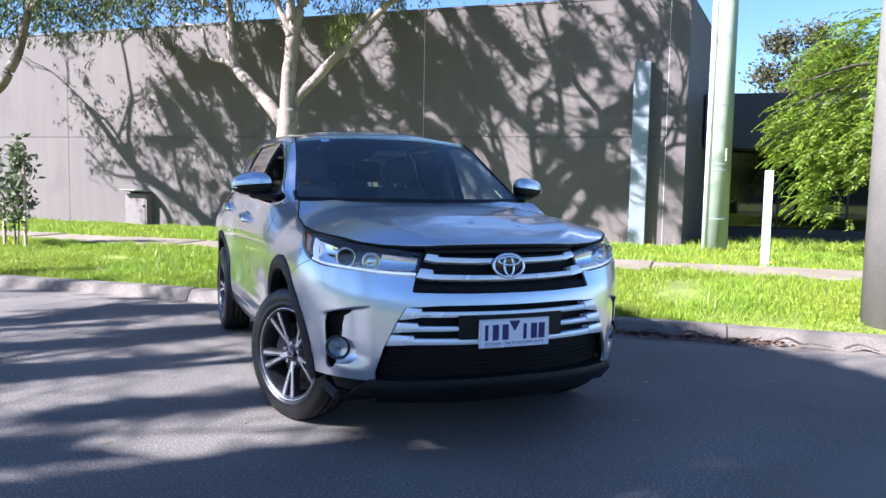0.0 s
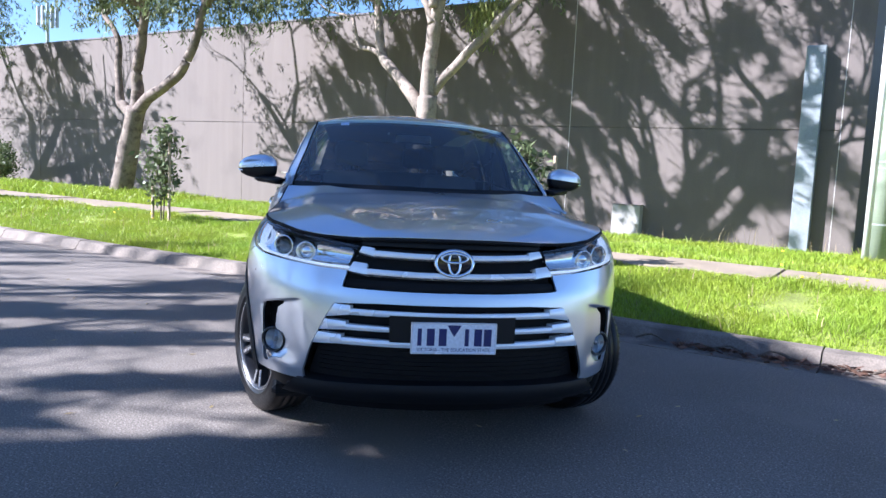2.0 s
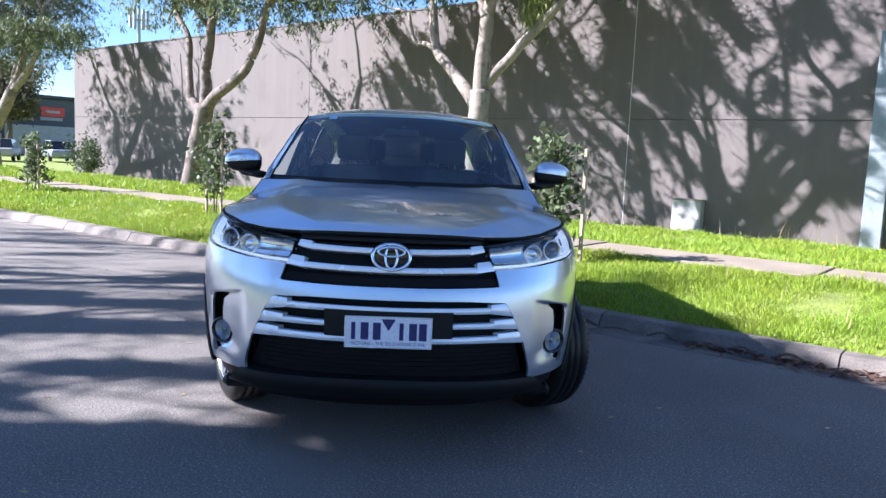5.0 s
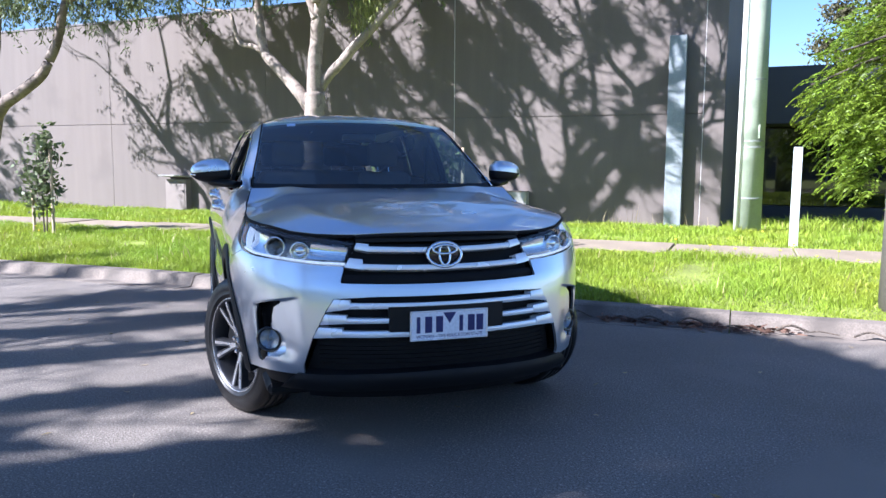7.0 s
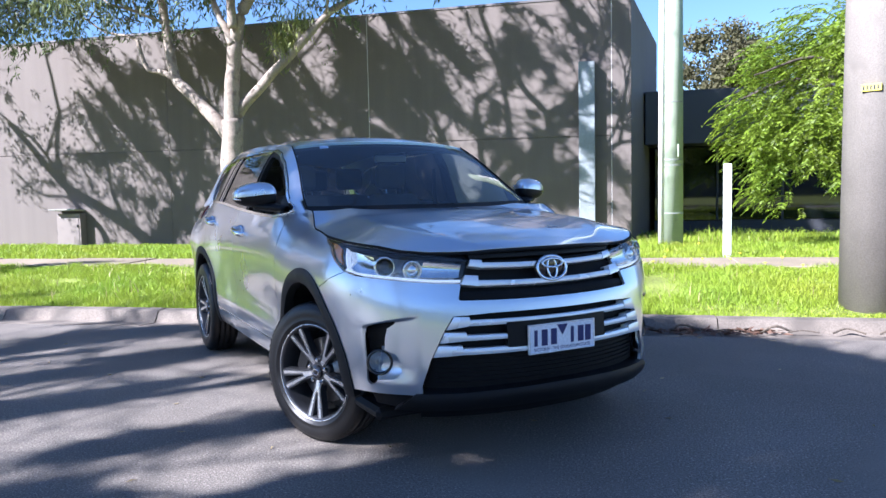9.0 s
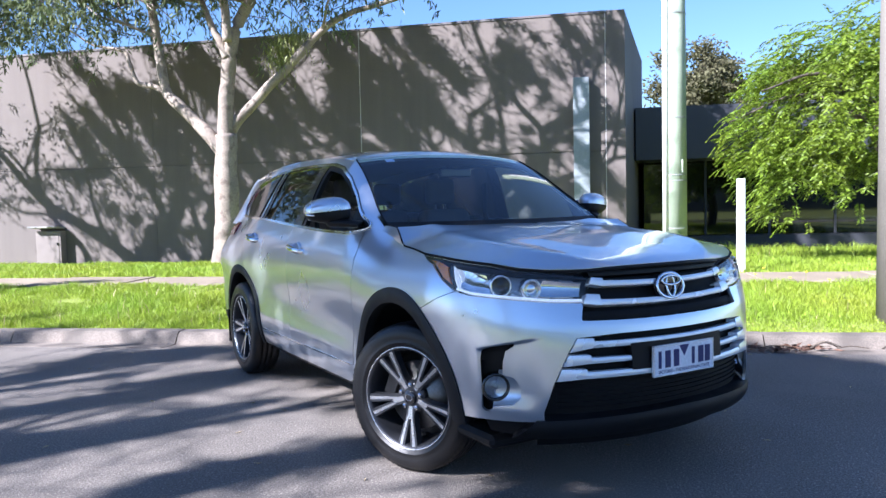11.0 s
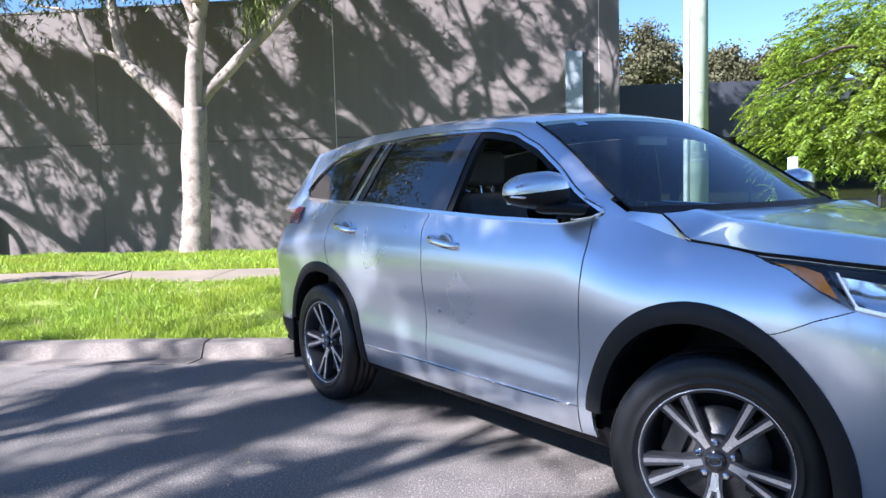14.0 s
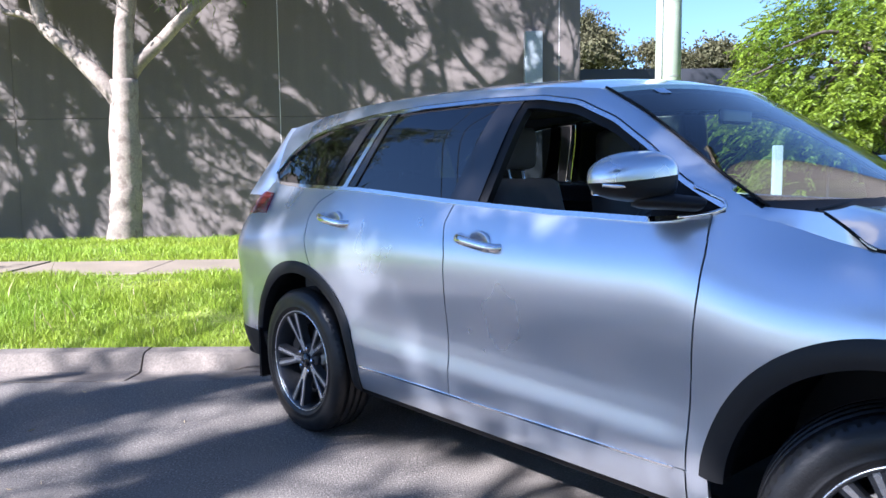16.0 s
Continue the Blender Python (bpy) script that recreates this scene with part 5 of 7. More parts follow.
# ---- mirrors ----
for sd in (1, -1):
    mirror = part("door_mirror", bmesh.new(), M["paint"], car, "silver door mirror with black base and indicator")
    bm = bmesh.new()
    bmesh.ops.create_uvsphere(bm, u_segments=32, v_segments=20, radius=1)
    for v in bm.verts:
        x, y, z = v.co
        k = lambda q, e: math.copysign(abs(q) ** e, q)
        px, py, pz = k(x, 0.75), k(y, 0.7), k(z, 0.75)
        out = 0.5 + 0.5 * px
        v.co = (sd * (1.0 + 0.122 * px), 0.775 + 0.088 * py - 0.04 * (1 - out) + 0.015 * px, 1.304 + (0.07 - 0.014 * px) * pz + 0.008 + (0.012 * (1 - px * px) if pz > 0 else 0.0))
    if sd < 0:
        bmesh.ops.reverse_faces(bm, faces=bm.faces)
    geom = bm.verts[:] + bm.edges[:] + bm.faces[:]
    dark = bm.copy()
    bmesh.ops.bisect_plane(bm, geom=geom, plane_co=(sd * 0.99, 0.70, 1.316), plane_no=(sd * 0.09, 0.03, 1), clear_inner=True)
    bm.to_mesh(mirror.data)
    bm.free()
    mirror.data.polygons.foreach_set("use_smooth", [True] * len(mirror.data.polygons))
    bmesh.ops.bisect_plane(dark, geom=dark.verts[:] + dark.edges[:] + dark.faces[:], plane_co=(sd * 0.99, 0.70, 1.316), plane_no=(sd * 0.09, 0.03, 1), clear_outer=True)
    bmesh.ops.transform(dark, matrix=Matrix.Translation((sd * 1.0, 0.775, 1.29)) @ Matrix.Diagonal((0.985, 0.985, 0.985, 1)) @ Matrix.Translation((-sd * 1.0, -0.775, -1.29)), verts=dark.verts)
    part("lower_shell", dark, M["black_plastic"], mirror, smooth=True)
    part("indicator", tube(curve_pts([(sd * 0.985, 0.69, 1.286), (sd * 1.05, 0.7, 1.289), (sd * 1.105, 0.735, 1.293), (sd * 1.12, 0.775, 1.296)], 5), 0.006, 8), M["chrome"], mirror, smooth=True)
    bm = tube(curve_pts([(sd * 0.855, 0.62, 1.222), (sd * 0.885, 0.645, 1.232), (sd * 0.93, 0.7, 1.248), (sd * 0.985, 0.76, 1.262)], 5), [0.05, 0.052, 0.054, 0.055, 0.056, 0.056, 0.056, 0.057, 0.058, 0.06, 0.062, 0.064, 0.065, 0.065, 0.06, 0.05], 14)
    bmesh.ops.scale(bm, vec=(1, 1, 0.42), space=Matrix.Translation((0, 0, -1.242)), verts=bm.verts)
    part("arm", bm, M["black_plastic"], mirror, smooth=True)
    part("mirror_glass", box((min(sd * 0.925, sd * 1.08), 0.84, 1.262), (max(sd * 0.925, sd * 1.08), 0.848, 1.35), 0.004, 2), M["chrome"], mirror)

# ---- wheels ----
def wheel(m, sd):
    """Tyre with grooves, ten-spoke machined rim, nuts, disc. Local -y is outward before turning."""
    w = part("wheel", lathe([(0.247, -0.095), (0.264, -0.107), (0.275, -0.111), (0.278, -0.115), (0.284, -0.115), (0.288, -0.112), (0.305, -0.1155), (0.335, -0.112), (0.362, -0.098), (0.372, -0.078), (0.3745, -0.046), (0.366, -0.044), (0.366, -0.036), (0.3755, -0.034), (0.3755, -0.006), (0.367, -0.004),
                             (0.367, 0.004), (0.3755, 0.006), (0.3755, 0.034), (0.366, 0.036), (0.366, 0.044), (0.3745, 0.046), (0.3735, 0.075), (0.362, 0.098), (0.33, 0.112), (0.26, 0.108), (0.235, 0.09)], 96, m), M["rubber"], car, "black tyre on a machined alloy rim with split spokes", smooth=True)
    bm = bmesh.new()
    for k in range(72):
        for yy0, yy1, tw in ((-0.1, -0.074, 0.5), (0.05, 0.1, 0.5)):
            a = 2 * math.pi * k / 72
            c, s_ = math.cos(a), math.sin(a)
            q = [Vector((r * c - t * s_, d, r * s_ + t * c)) for r, d, t in ((0.370 - (0.006 if abs(yy0) > 0.08 else 0), yy0, -0.006), (0.3738, yy1 if yy1 < 0 else yy0, -0.006), (0.3738, yy1 if yy1 < 0 else yy0, 0.006), (0.370 - (0.006 if abs(yy0) > 0.08 else 0), yy0, 0.006))]
            bm.faces.new([bm.verts.new(m @ v) for v in q])
    tagged(part("tread", bm, M["rubber"], w), kind="stuff")
    m = m @ Matrix.Diagonal((1.06, 1, 1.06, 1))
    part("rim", lathe([(0.238, 0.09), (0.238, -0.09), (0.245, -0.1), (0.243, -0.106), (0.235, -0.104), (0.228, -0.09), (0.222, -0.04), (0.215, 0.03), (0.21, 0.09)], 64, m), M["alloy_dark"], w, smooth=True)
    part("rim_lip", lathe([(0.2455, -0.103), (0.2445, -0.1072), (0.2412, -0.1068), (0.24, -0.104)], 64, m), M["alloy"], w, smooth=True)
    part("brake_disc", lathe([(0.165, 0.005), (0.165, -0.012), (0.09, -0.012), (0.085, -0.03), (0.0, -0.032)], 40, m), M["disc"], w, smooth=True)
    part("inner_barrel", lathe([(0.212, 0.08), (0.05, 0.085), (0.0, 0.085)], 40, m), M["black_plastic"], w)
    bm = bmesh.new()
    bmesh.ops.create_cube(bm, size=1.0)
    bmesh.ops.transform(bm, matrix=m @ pose(0, 0, 0, 0, 200, 0) @ Matrix.Translation((0.14, -0.01, 0)) @ Matrix.Diagonal((0.06, 0.06, 0.13, 1)), verts=bm.verts)
    part("caliper", bm, M["cladding"], w)
    for k in range(5):
        a0 = math.pi / 2 + math.pi + 2 * math.pi * k / 5
        sp = part("twin_spoke", bmesh.new(), M["alloy_dark"], w)
        bm, face = bmesh.new(), bmesh.new()
        for e in (-1, 0, 1):
            lo, hi = ((0.092, e * 0.0105), (0.238, e * 0.04)) if e else ((0.036, 0.0), (0.104, 0.0))
            for tgt, wd0, wd1, d0, d1, thick in ((bm, 0.0125, 0.0205, -0.076, -0.097, 0.04), (face, 0.0048, 0.0082, -0.0775, -0.0985, 0.004)) if e else ((bm, 0.022, 0.025, -0.066, -0.0765, 0.04), (face, 0.009, 0.0145, -0.0675, -0.0782, 0.004)):
                pts = []
                for (r, off), wd, d in ((lo, wd0, d0), (hi, wd1, d1)):
                    for t, dd in ((-wd, d), (wd, d), (wd * 1.2, d + thick), (-wd * 1.2, d + thick)):
                        o = off + t
                        pts.append(Vector((r * math.cos(a0) - o * math.sin(a0), dd, r * math.sin(a0) + o * math.cos(a0))))
                vs = [tgt.verts.new(m @ p) for p in pts]
                for f in ((0, 1, 5, 4), (1, 2, 6, 5), (3, 0, 4, 7), (4, 5, 6, 7), (3, 2, 1, 0)):
                    tgt.faces.new([vs[i] for i in f])
        bm.to_mesh(sp.data)
        bm.free()
        part("machined_face", face, M["alloy"], sp)
        aN = a0 + math.pi / 5
        n = m @ Matrix.Translation((0.0575 * math.cos(aN), 0, 0.0575 * math.sin(aN)))
        part("wheel_nut", lathe([(0.0115, -0.055), (0.0105, -0.078), (0.006, -0.082), (0.0, -0.082)], 12, n), M["chrome"], w)
    part("hub", lathe([(0.078, -0.03), (0.076, -0.06), (0.06, -0.068), (0.04, -0.069), (0.0, -0.069)], 36, m), M["alloy_dark"], w, smooth=True)
    part("centre_cap", lathe([(0.034, -0.066), (0.034, -0.079), (0.03, -0.084), (0.0, -0.087)], 32, m), M["gloss_black"], w, smooth=True)
    bm = ring(0.02, 0.014, 0.002, 0, -0.0875, 0, n=28, sides=6)
    bmesh.ops.transform(bm, matrix=m, verts=bm.verts)
    part("cap_oval", bm, M["chrome"], w)


STEER = 25
for sd in (1, -1):
    # outward is -y locally: a quarter turn brings it to +x or -x
    out = pose(0, 0, 0, 0, 0, 90 if sd > 0 else -90)
    wheel(pose(sd * 0.80, 0.03, 0.374) @ pose(0, 0, 0, 0, 0, STEER) @ Matrix.Translation((sd * 0.03, 0, 0)) @ out @ pose(0, 0, 0, 0, 2, 0), sd)
    wheel(pose(sd * 0.845, 2.815, 0.374) @ out @ pose(0, 0, 0, 0, 14, 0), sd)

# ---- wheel wells, floor ----
for cy, cz in (ARCH_F, ARCH_R):
    for sd in (1, -1):
        bm = bmesh.new()
        n = 24
        ringA, ringB = [], []
        for i in range(n + 1):
            a = math.radians(4 + 172 * i / n)
            ringA.append(bm.verts.new((sd * 0.89, cy + 0.465 * math.cos(a), cz + 0.465 * math.sin(a))))
            ringB.append(bm.verts.new((sd * 0.46, cy + 0.465 * math.cos(a), cz + 0.465 * math.sin(a))))
        for i in range(n):
            bm.faces.new((ringA[i], ringA[i + 1], ringB[i + 1], ringB[i]))
        bm.faces.new(ringB)
        part("wheel_liner", bm, M["black_plastic"], car)
part("floor_pan", box((-0.8, -0.6, 0.24), (0.8, 3.7, 0.3), 0.02, 1), M["black_plastic"], car)
part("engine_bay", box((-0.44, -0.7, 0.3), (0.44, 0.45, 0.95), 0.03, 1), M["black_plastic"], car)
for sd in (1, -1):
    part("inner_side", box((min(sd * 0.8, sd * 0.825), 0.6, 0.32), (max(sd * 0.8, sd * 0.825), 2.95, 1.15)), M["dash"], car)
part("tailgate_inner", box((-0.62, 3.5, 0.35), (0.62, 3.55, 1.22)), M["dash"], car)

# ---- cabin ----
dash = part("dashboard", box((-0.78, 0.42, 0.85), (0.78, 0.92, 1.17), 0.06, 3), M["dash"], car)
for v in dash.data.vertices:
    if v.co.z > 1.1 and v.co.y > 0.7:
        v.co.z -= 0.03
bm = ring(0.185, 0.185, 0.016, 0, 0, 0, n=40)
bmesh.ops.transform(bm, matrix=Matrix.Translation((-0.37, 1.03, 1.02)) @ pose(0, 0, 0, -24, 0, 0), verts=bm.verts)
wheel_rim = part("steering_wheel", bm, M["dash"], car, smooth=True)
bm = box((-0.16, -0.02, -0.03), (0.16, 0.02, 0.03), 0.01, 2)
box((-0.02, -0.02, -0.17), (0.02, 0.02, 0.0), 0.008, 1, bm)
bmesh.ops.transform(bm, matrix=Matrix.Translation((-0.37, 1.03, 1.02)) @ pose(0, 0, 0, -24, 0, 0), verts=bm.verts)
part("steering_boss", bm, M["dash"], wheel_rim)
part("rear_view_mirror", box((-0.12, 0.96, 1.515), (0.12, 0.985, 1.575), 0.012, 2), M["gloss_black"], car)


def seat(x, y, wide, rests):
    s = part("seat", box((x - wide / 2, y - 0.5, 0.55), (x + wide / 2, y, 0.74), 0.06, 3), M["cloth"], car, "dark grey cloth seat")
    bm = box((x - wide / 2, -0.07, 0), (x + wide / 2, 0.07, 0.66), 0.055, 3)
    for v in bm.verts:
        k = v.co.z / 0.66
        v.co.x = x + (v.co.x - x) * (1 - 0.16 * k * k)
    bmesh.ops.transform(bm, matrix=Matrix.Translation((0, y + 0.02, 0.66)) @ pose(0, 0, 0, -14, 0, 0), verts=bm.verts)
    part("seat_back", bm, M["cloth"], s, smooth=True)
    for rx in rests:
        bm = box((rx - 0.125, y + 0.17, 1.345), (rx + 0.125, y + 0.265, 1.54), 0.04, 3)
        h = part("headrest", bm, M["cloth"], s, smooth=True)
        for q in (-0.045, 0.045):
            part("headrest_stem", tube([(rx + q, y + 0.19, 1.28), (rx + q, y + 0.21, 1.36)], 0.006, 8), M["chrome"], h)


for x in (-0.38, 0.38):
    seat(x, 1.62, 0.5, (x,))
seat(0, 2.55, 1.25, (-0.38, 0.38))
seat(0, 3.28, 1.05, (-0.3, 0.3))
for sd in (1, -1):
    part("seat_belt", box((sd * 0.70, 1.66, 0.7), (sd * 0.715, 1.71, 1.5)), M["cladding"], car)
# ---- plants ----
rng = np.random.default_rng(7)


def leaf_mesh(name, pos, hang, length, width, material, parent, curl=0.25):
    """Many pointed leaves as four-cornered blades. pos, hang: arrays of places and directions."""
    n = len(pos)
    d = hang / np.maximum(np.linalg.norm(hang, axis=1, keepdims=True), 1e-6)
    side = np.cross(d, rng.normal(size=(n, 3)))
    side /= np.maximum(np.linalg.norm(side, axis=1, keepdims=True), 1e-6)
    L = length * rng.uniform(0.65, 1.3, (n, 1))
    W = width * rng.uniform(0.7, 1.3, (n, 1))
    up = np.cross(side, d)
    v = np.stack([pos, pos + d * L * 0.45 + side * W + up * L * curl * 0.2, pos + d * L + up * L * curl * -0.2, pos + d * L * 0.45 - side * W + up * L * curl * 0.2], 1).reshape(-1, 3)
    return big(name, v, np.arange(4 * n), 4, material, parent)


def grow(bm, tips, p, d, length, r, level, rnd, rise=0.12, spread=0.75, wander=0.22):
    """One branch and its children; leaves sit on the last ones."""
    pts, rad = [p.copy()], [r]
    q, dd = p.copy(), d.normalized()
    n = 4
    for i in range(n):
        dd = (dd + Vector((rnd.gauss(0, wander), rnd.gauss(0, wander), rnd.gauss(rise, wander))) * 0.5).normalized()
        q = q + dd * (length / n)
        pts.append(q.copy())
        rad.append(r * (1 - 0.38 * (i + 1) / n))
        if level <= 1:
            tips.append(q.copy())
    tube(pts, rad, 7 if level >= 3 else 5 if level == 2 else 4, bm, cap=False)
    if level == 0:
        return
    kids = 3 if rnd.random() < 0.6 else 2
    for k in range(kids):
        a = rnd.uniform(0, 2 * math.pi)
        side = Vector((math.cos(a), math.sin(a), rnd.uniform(-0.1, 0.5)))
        at = pts[-1] if k == 0 else pts[rnd.choice((2, 3, 4))]
        grow(bm, tips, at, (dd + side * spread * rnd.uniform(0.6, 1.2)), length * rnd.uniform(0.62, 0.85), r * 0.6, level - 1, rnd, rise, spread, wander)


def gum(name, limbs, ends, seed, label_text, leaves=30, clumps=(), sprays=None, level=5, reach=1.75, cluster=0.21, leaf=(0.16, 0.019), group="street trees", bark="bark"):
    """A smooth-barked gum: limbs are (points, first radius, last radius); ends are (place, direction, radius) from which it branches on."""
    rnd = random.Random(seed)
    tree = tagged(empty(name), label_text, "tree", group=group)
    tree.location = limbs[0][0][0]
    inv = Matrix.Translation(-Vector(limbs[0][0][0]))
    bm = bmesh.new()
    for pts, r0, r1 in limbs:
        c = curve_pts(pts, 7)
        n = len(c)
        rr = []
        for i, q in enumerate(c):
            q += Vector((noise.noise(q * 1.7) * 0.03, noise.noise(q * 1.9 + Vector((5, 0, 0))) * 0.03, 0))
            rr.append((r0 + (r1 - r0) * i / (n - 1)) * (1 + 0.1 * noise.noise(q * 2.2)))
        tube(c, rr, 16 if r0 > 0.1 else 10, bm)
    tips = []
    for p, d, r, ln in ends:
        grow(bm, tips, Vector(p), Vector(d), reach * ln, r, level, rnd)
    bmesh.ops.transform(bm, matrix=inv, verts=bm.verts)
    part("trunk", bm, M[bark], tree, "smooth cream and grey bark", smooth=True)
    T = np.array([tuple(t) for t in tips]) if tips else np.array([limbs[-1][0][-1]])
    per = leaves
    pos = np.repeat(T, per, axis=0)
    off = rng.normal(size=pos.shape) * np.array([cluster, cluster, cluster * 0.75])
    off[:, 2] -= np.abs(rng.normal(size=len(pos))) * 0.18
    pos = pos + off * rng.uniform(0.25, 1.0, (len(pos), 1))
    for c, rad, n in clumps:
        tuft = np.array(c) + rng.normal(size=(n, 3)) * rad * np.array([1, 1, 1.5])
        if rad < 0.3:
            tagged(leaf_mesh("regrowth", tuft - np.array(limbs[0][0][0]), rng.normal(size=(n, 3)) * 0.3 + np.array([0, 0, -0.8]), 0.17, 0.009, M["young_leaf"], tree), "yellow-green tuft of young leaves", kind="stuff")
        else:
            pos = np.concatenate([pos, tuft])
    if sprays:
        # long drooping twigs strung with leaves, all through the crown
        c, rad, n, low = sprays
        bm = bmesh.new()
        more = []
        for _ in range(n):
            d = Vector((rnd.gauss(0, 1), rnd.gauss(0, 1), rnd.gauss(0, 1))).normalized() * rnd.uniform(0.25, 1.0)
            p0 = Vector((c[0] + rad[0] * d.x, c[1] + rad[1] * d.y, c[2] + rad[2] * d.z))
            if p0.z < low + rnd.uniform(0, 0.9):
                continue
            out = Vector((d.x + rnd.gauss(0, 0.5), d.y + rnd.gauss(0, 0.5), rnd.uniform(-0.5, 0.7))).normalized()
            ln = rnd.uniform(0.5, 1.25)
            string = [p0 - out * 0.5]
            q = p0.copy()
            for i in range(5):
                string.append(q.copy())
                out = (out + Vector((0, 0, -0.3))).normalized()
                q = q + out * ln / 5
                for _k in range(6):
                    g = q + Vector((rnd.gauss(0, 0.05), rnd.gauss(0, 0.05), rnd.gauss(0, 0.05)))
                    # skip leaves that would shade a spot meant to be lit
                    if (g.y > 5 and g.z < 5.7 and g.x < -8.6) or not sunny(g):
                        more.append(tuple(g))
            if not sunny(p0):
                tube(string, [0.012, 0.01, 0.008, 0.006, 0.005, 0.004], 4, bm, cap=False)
        bmesh.ops.transform(bm, matrix=inv, verts=bm.verts)
        part("twig_spray", bm, M["bark_dark"], tree, smooth=True)
        pos = np.concatenate([pos, np.array(more)])
    # thin the crown wherever its shade would cover a chosen lit patch
    pos = pos[[not (p[2] > (5.7 if p[0] < -8.6 and p[1] > 5 else 4.9 if p[1] > 5 else 2.5) and sunny(p)) for p in pos]]
    hang = rng.normal(size=pos.shape) * 0.55 + np.array([0, 0, -0.85])
    leaf_mesh("crown", pos - np.array(limbs[0][0][0]), hang, leaf[0], leaf[1], M["gum_leaf"], tree)
    return tree


def over(x, z, top):
    """The place at height top that shades the point (x, z) of the long wall."""
    k = (top - z) / 1.08
    return (x - 1.12 * k, 14.2 - k, top)


# an added limb out of view, placed to cast a given shadow on the wall
def shadow_limb(pts, top=5.7, rise=0.27):
    return [over(x, z, top + rise * z) for x, z in pts]


# lit bands wanted on the road, as distances across the sun's way
ROAD_LIT_BANDS = ((-4.95, -4.4), (-3.4, -3.0), (-2.42, -1.88), (-1.28, -0.62), (-0.3, -0.08), (0.22, 0.44))


def road_sun(p):
    """Leaves dropped across the street for chosen lit bands, drawn along the sun's way."""
    x, y = p[0] + 1.037 * p[2], p[1] + 0.926 * p[2]
    u, v = (1.12 * x + y) / 1.5, (x - 1.12 * y) / 1.5
    if u > 3.3 or (u > -0.6 and v < -4.2):
        return u > 4.2 or noise.noise(Vector((u * 1.1, v * 1.6, 8.0))) > -0.4
    if u > -0.45 and v > -4.2:
        return noise.noise(Vector((u * 1.6, v * 2.4, 8.0))) > (0.48 if u > 2.1 or v > 0.9 else 0.02 if u > 1.0 else 0.15)
    if v > 0.48 and u < 0.6:
        return False
    if v > 0.48:
        return noise.noise(Vector((u * 0.7, v * 1.7, 3.0))) > 0.42
    v += 0.16 * noise.noise(Vector((u * 0.55, v * 0.8, 1.0)))
    n1 = noise.noise(Vector((u * 0.5, v * 2.6, 5.0)))
    if v < -5:
        return n1 > -0.12
    if any(a < v < b for a, b in ROAD_LIT_BANDS):
        return n1 > -0.75
    return n1 > 0.02


def sunny(p):
    """Leaves dropped so that chosen wall patches stay lit, in long slanting flecks."""
    if p[1] < 5:
        return road_sun(p)
    k = (14.2 - p[1])
    x, z = p[0] + 1.12 * k, p[2] - 1.08 * k
    if -2.4 < x < -0.2 and 2.7 < z < 4.3 or z < 0.9 * noise.noise(Vector((x * 0.8, 1, 0))) + 0.9 + 0.16 * max(0, -4 - x):
        return noise.noise(Vector((x * 3, z * 3, 4))) < 0.28
    if x < -13.2 - 0.5 * (z - 4) and x > -15.6 + 0.35 * (4.5 - z) and z > 2.6:
        return True
    if x < -20.3 + 0.4 * (z - 3) and (x < -26.2 - 0.58 * (z - 0.3) or x > -22.6 - 0.06 * z * z):
        return True
    if x < -15.3 - 1.0 * (z - 2.8) and x > -20.3 + 0.4 * (z - 3):
        return noise.noise(Vector((x * 2, z * 2, 9))) < 0.3
    along, across = 0.62 * x - 0.78 * z, 0.78 * x + 0.62 * z
    stir = 0.5 * noise.noise(Vector((p[0] * 19, p[1] * 19, p[2] * 19)))
    return noise.noise(Vector((across * 2.2, along * 0.45, 2.0))) + 0.6 * noise.noise(Vector((across * 5.0, along * 1.0, 7.0))) + stir > -0.11


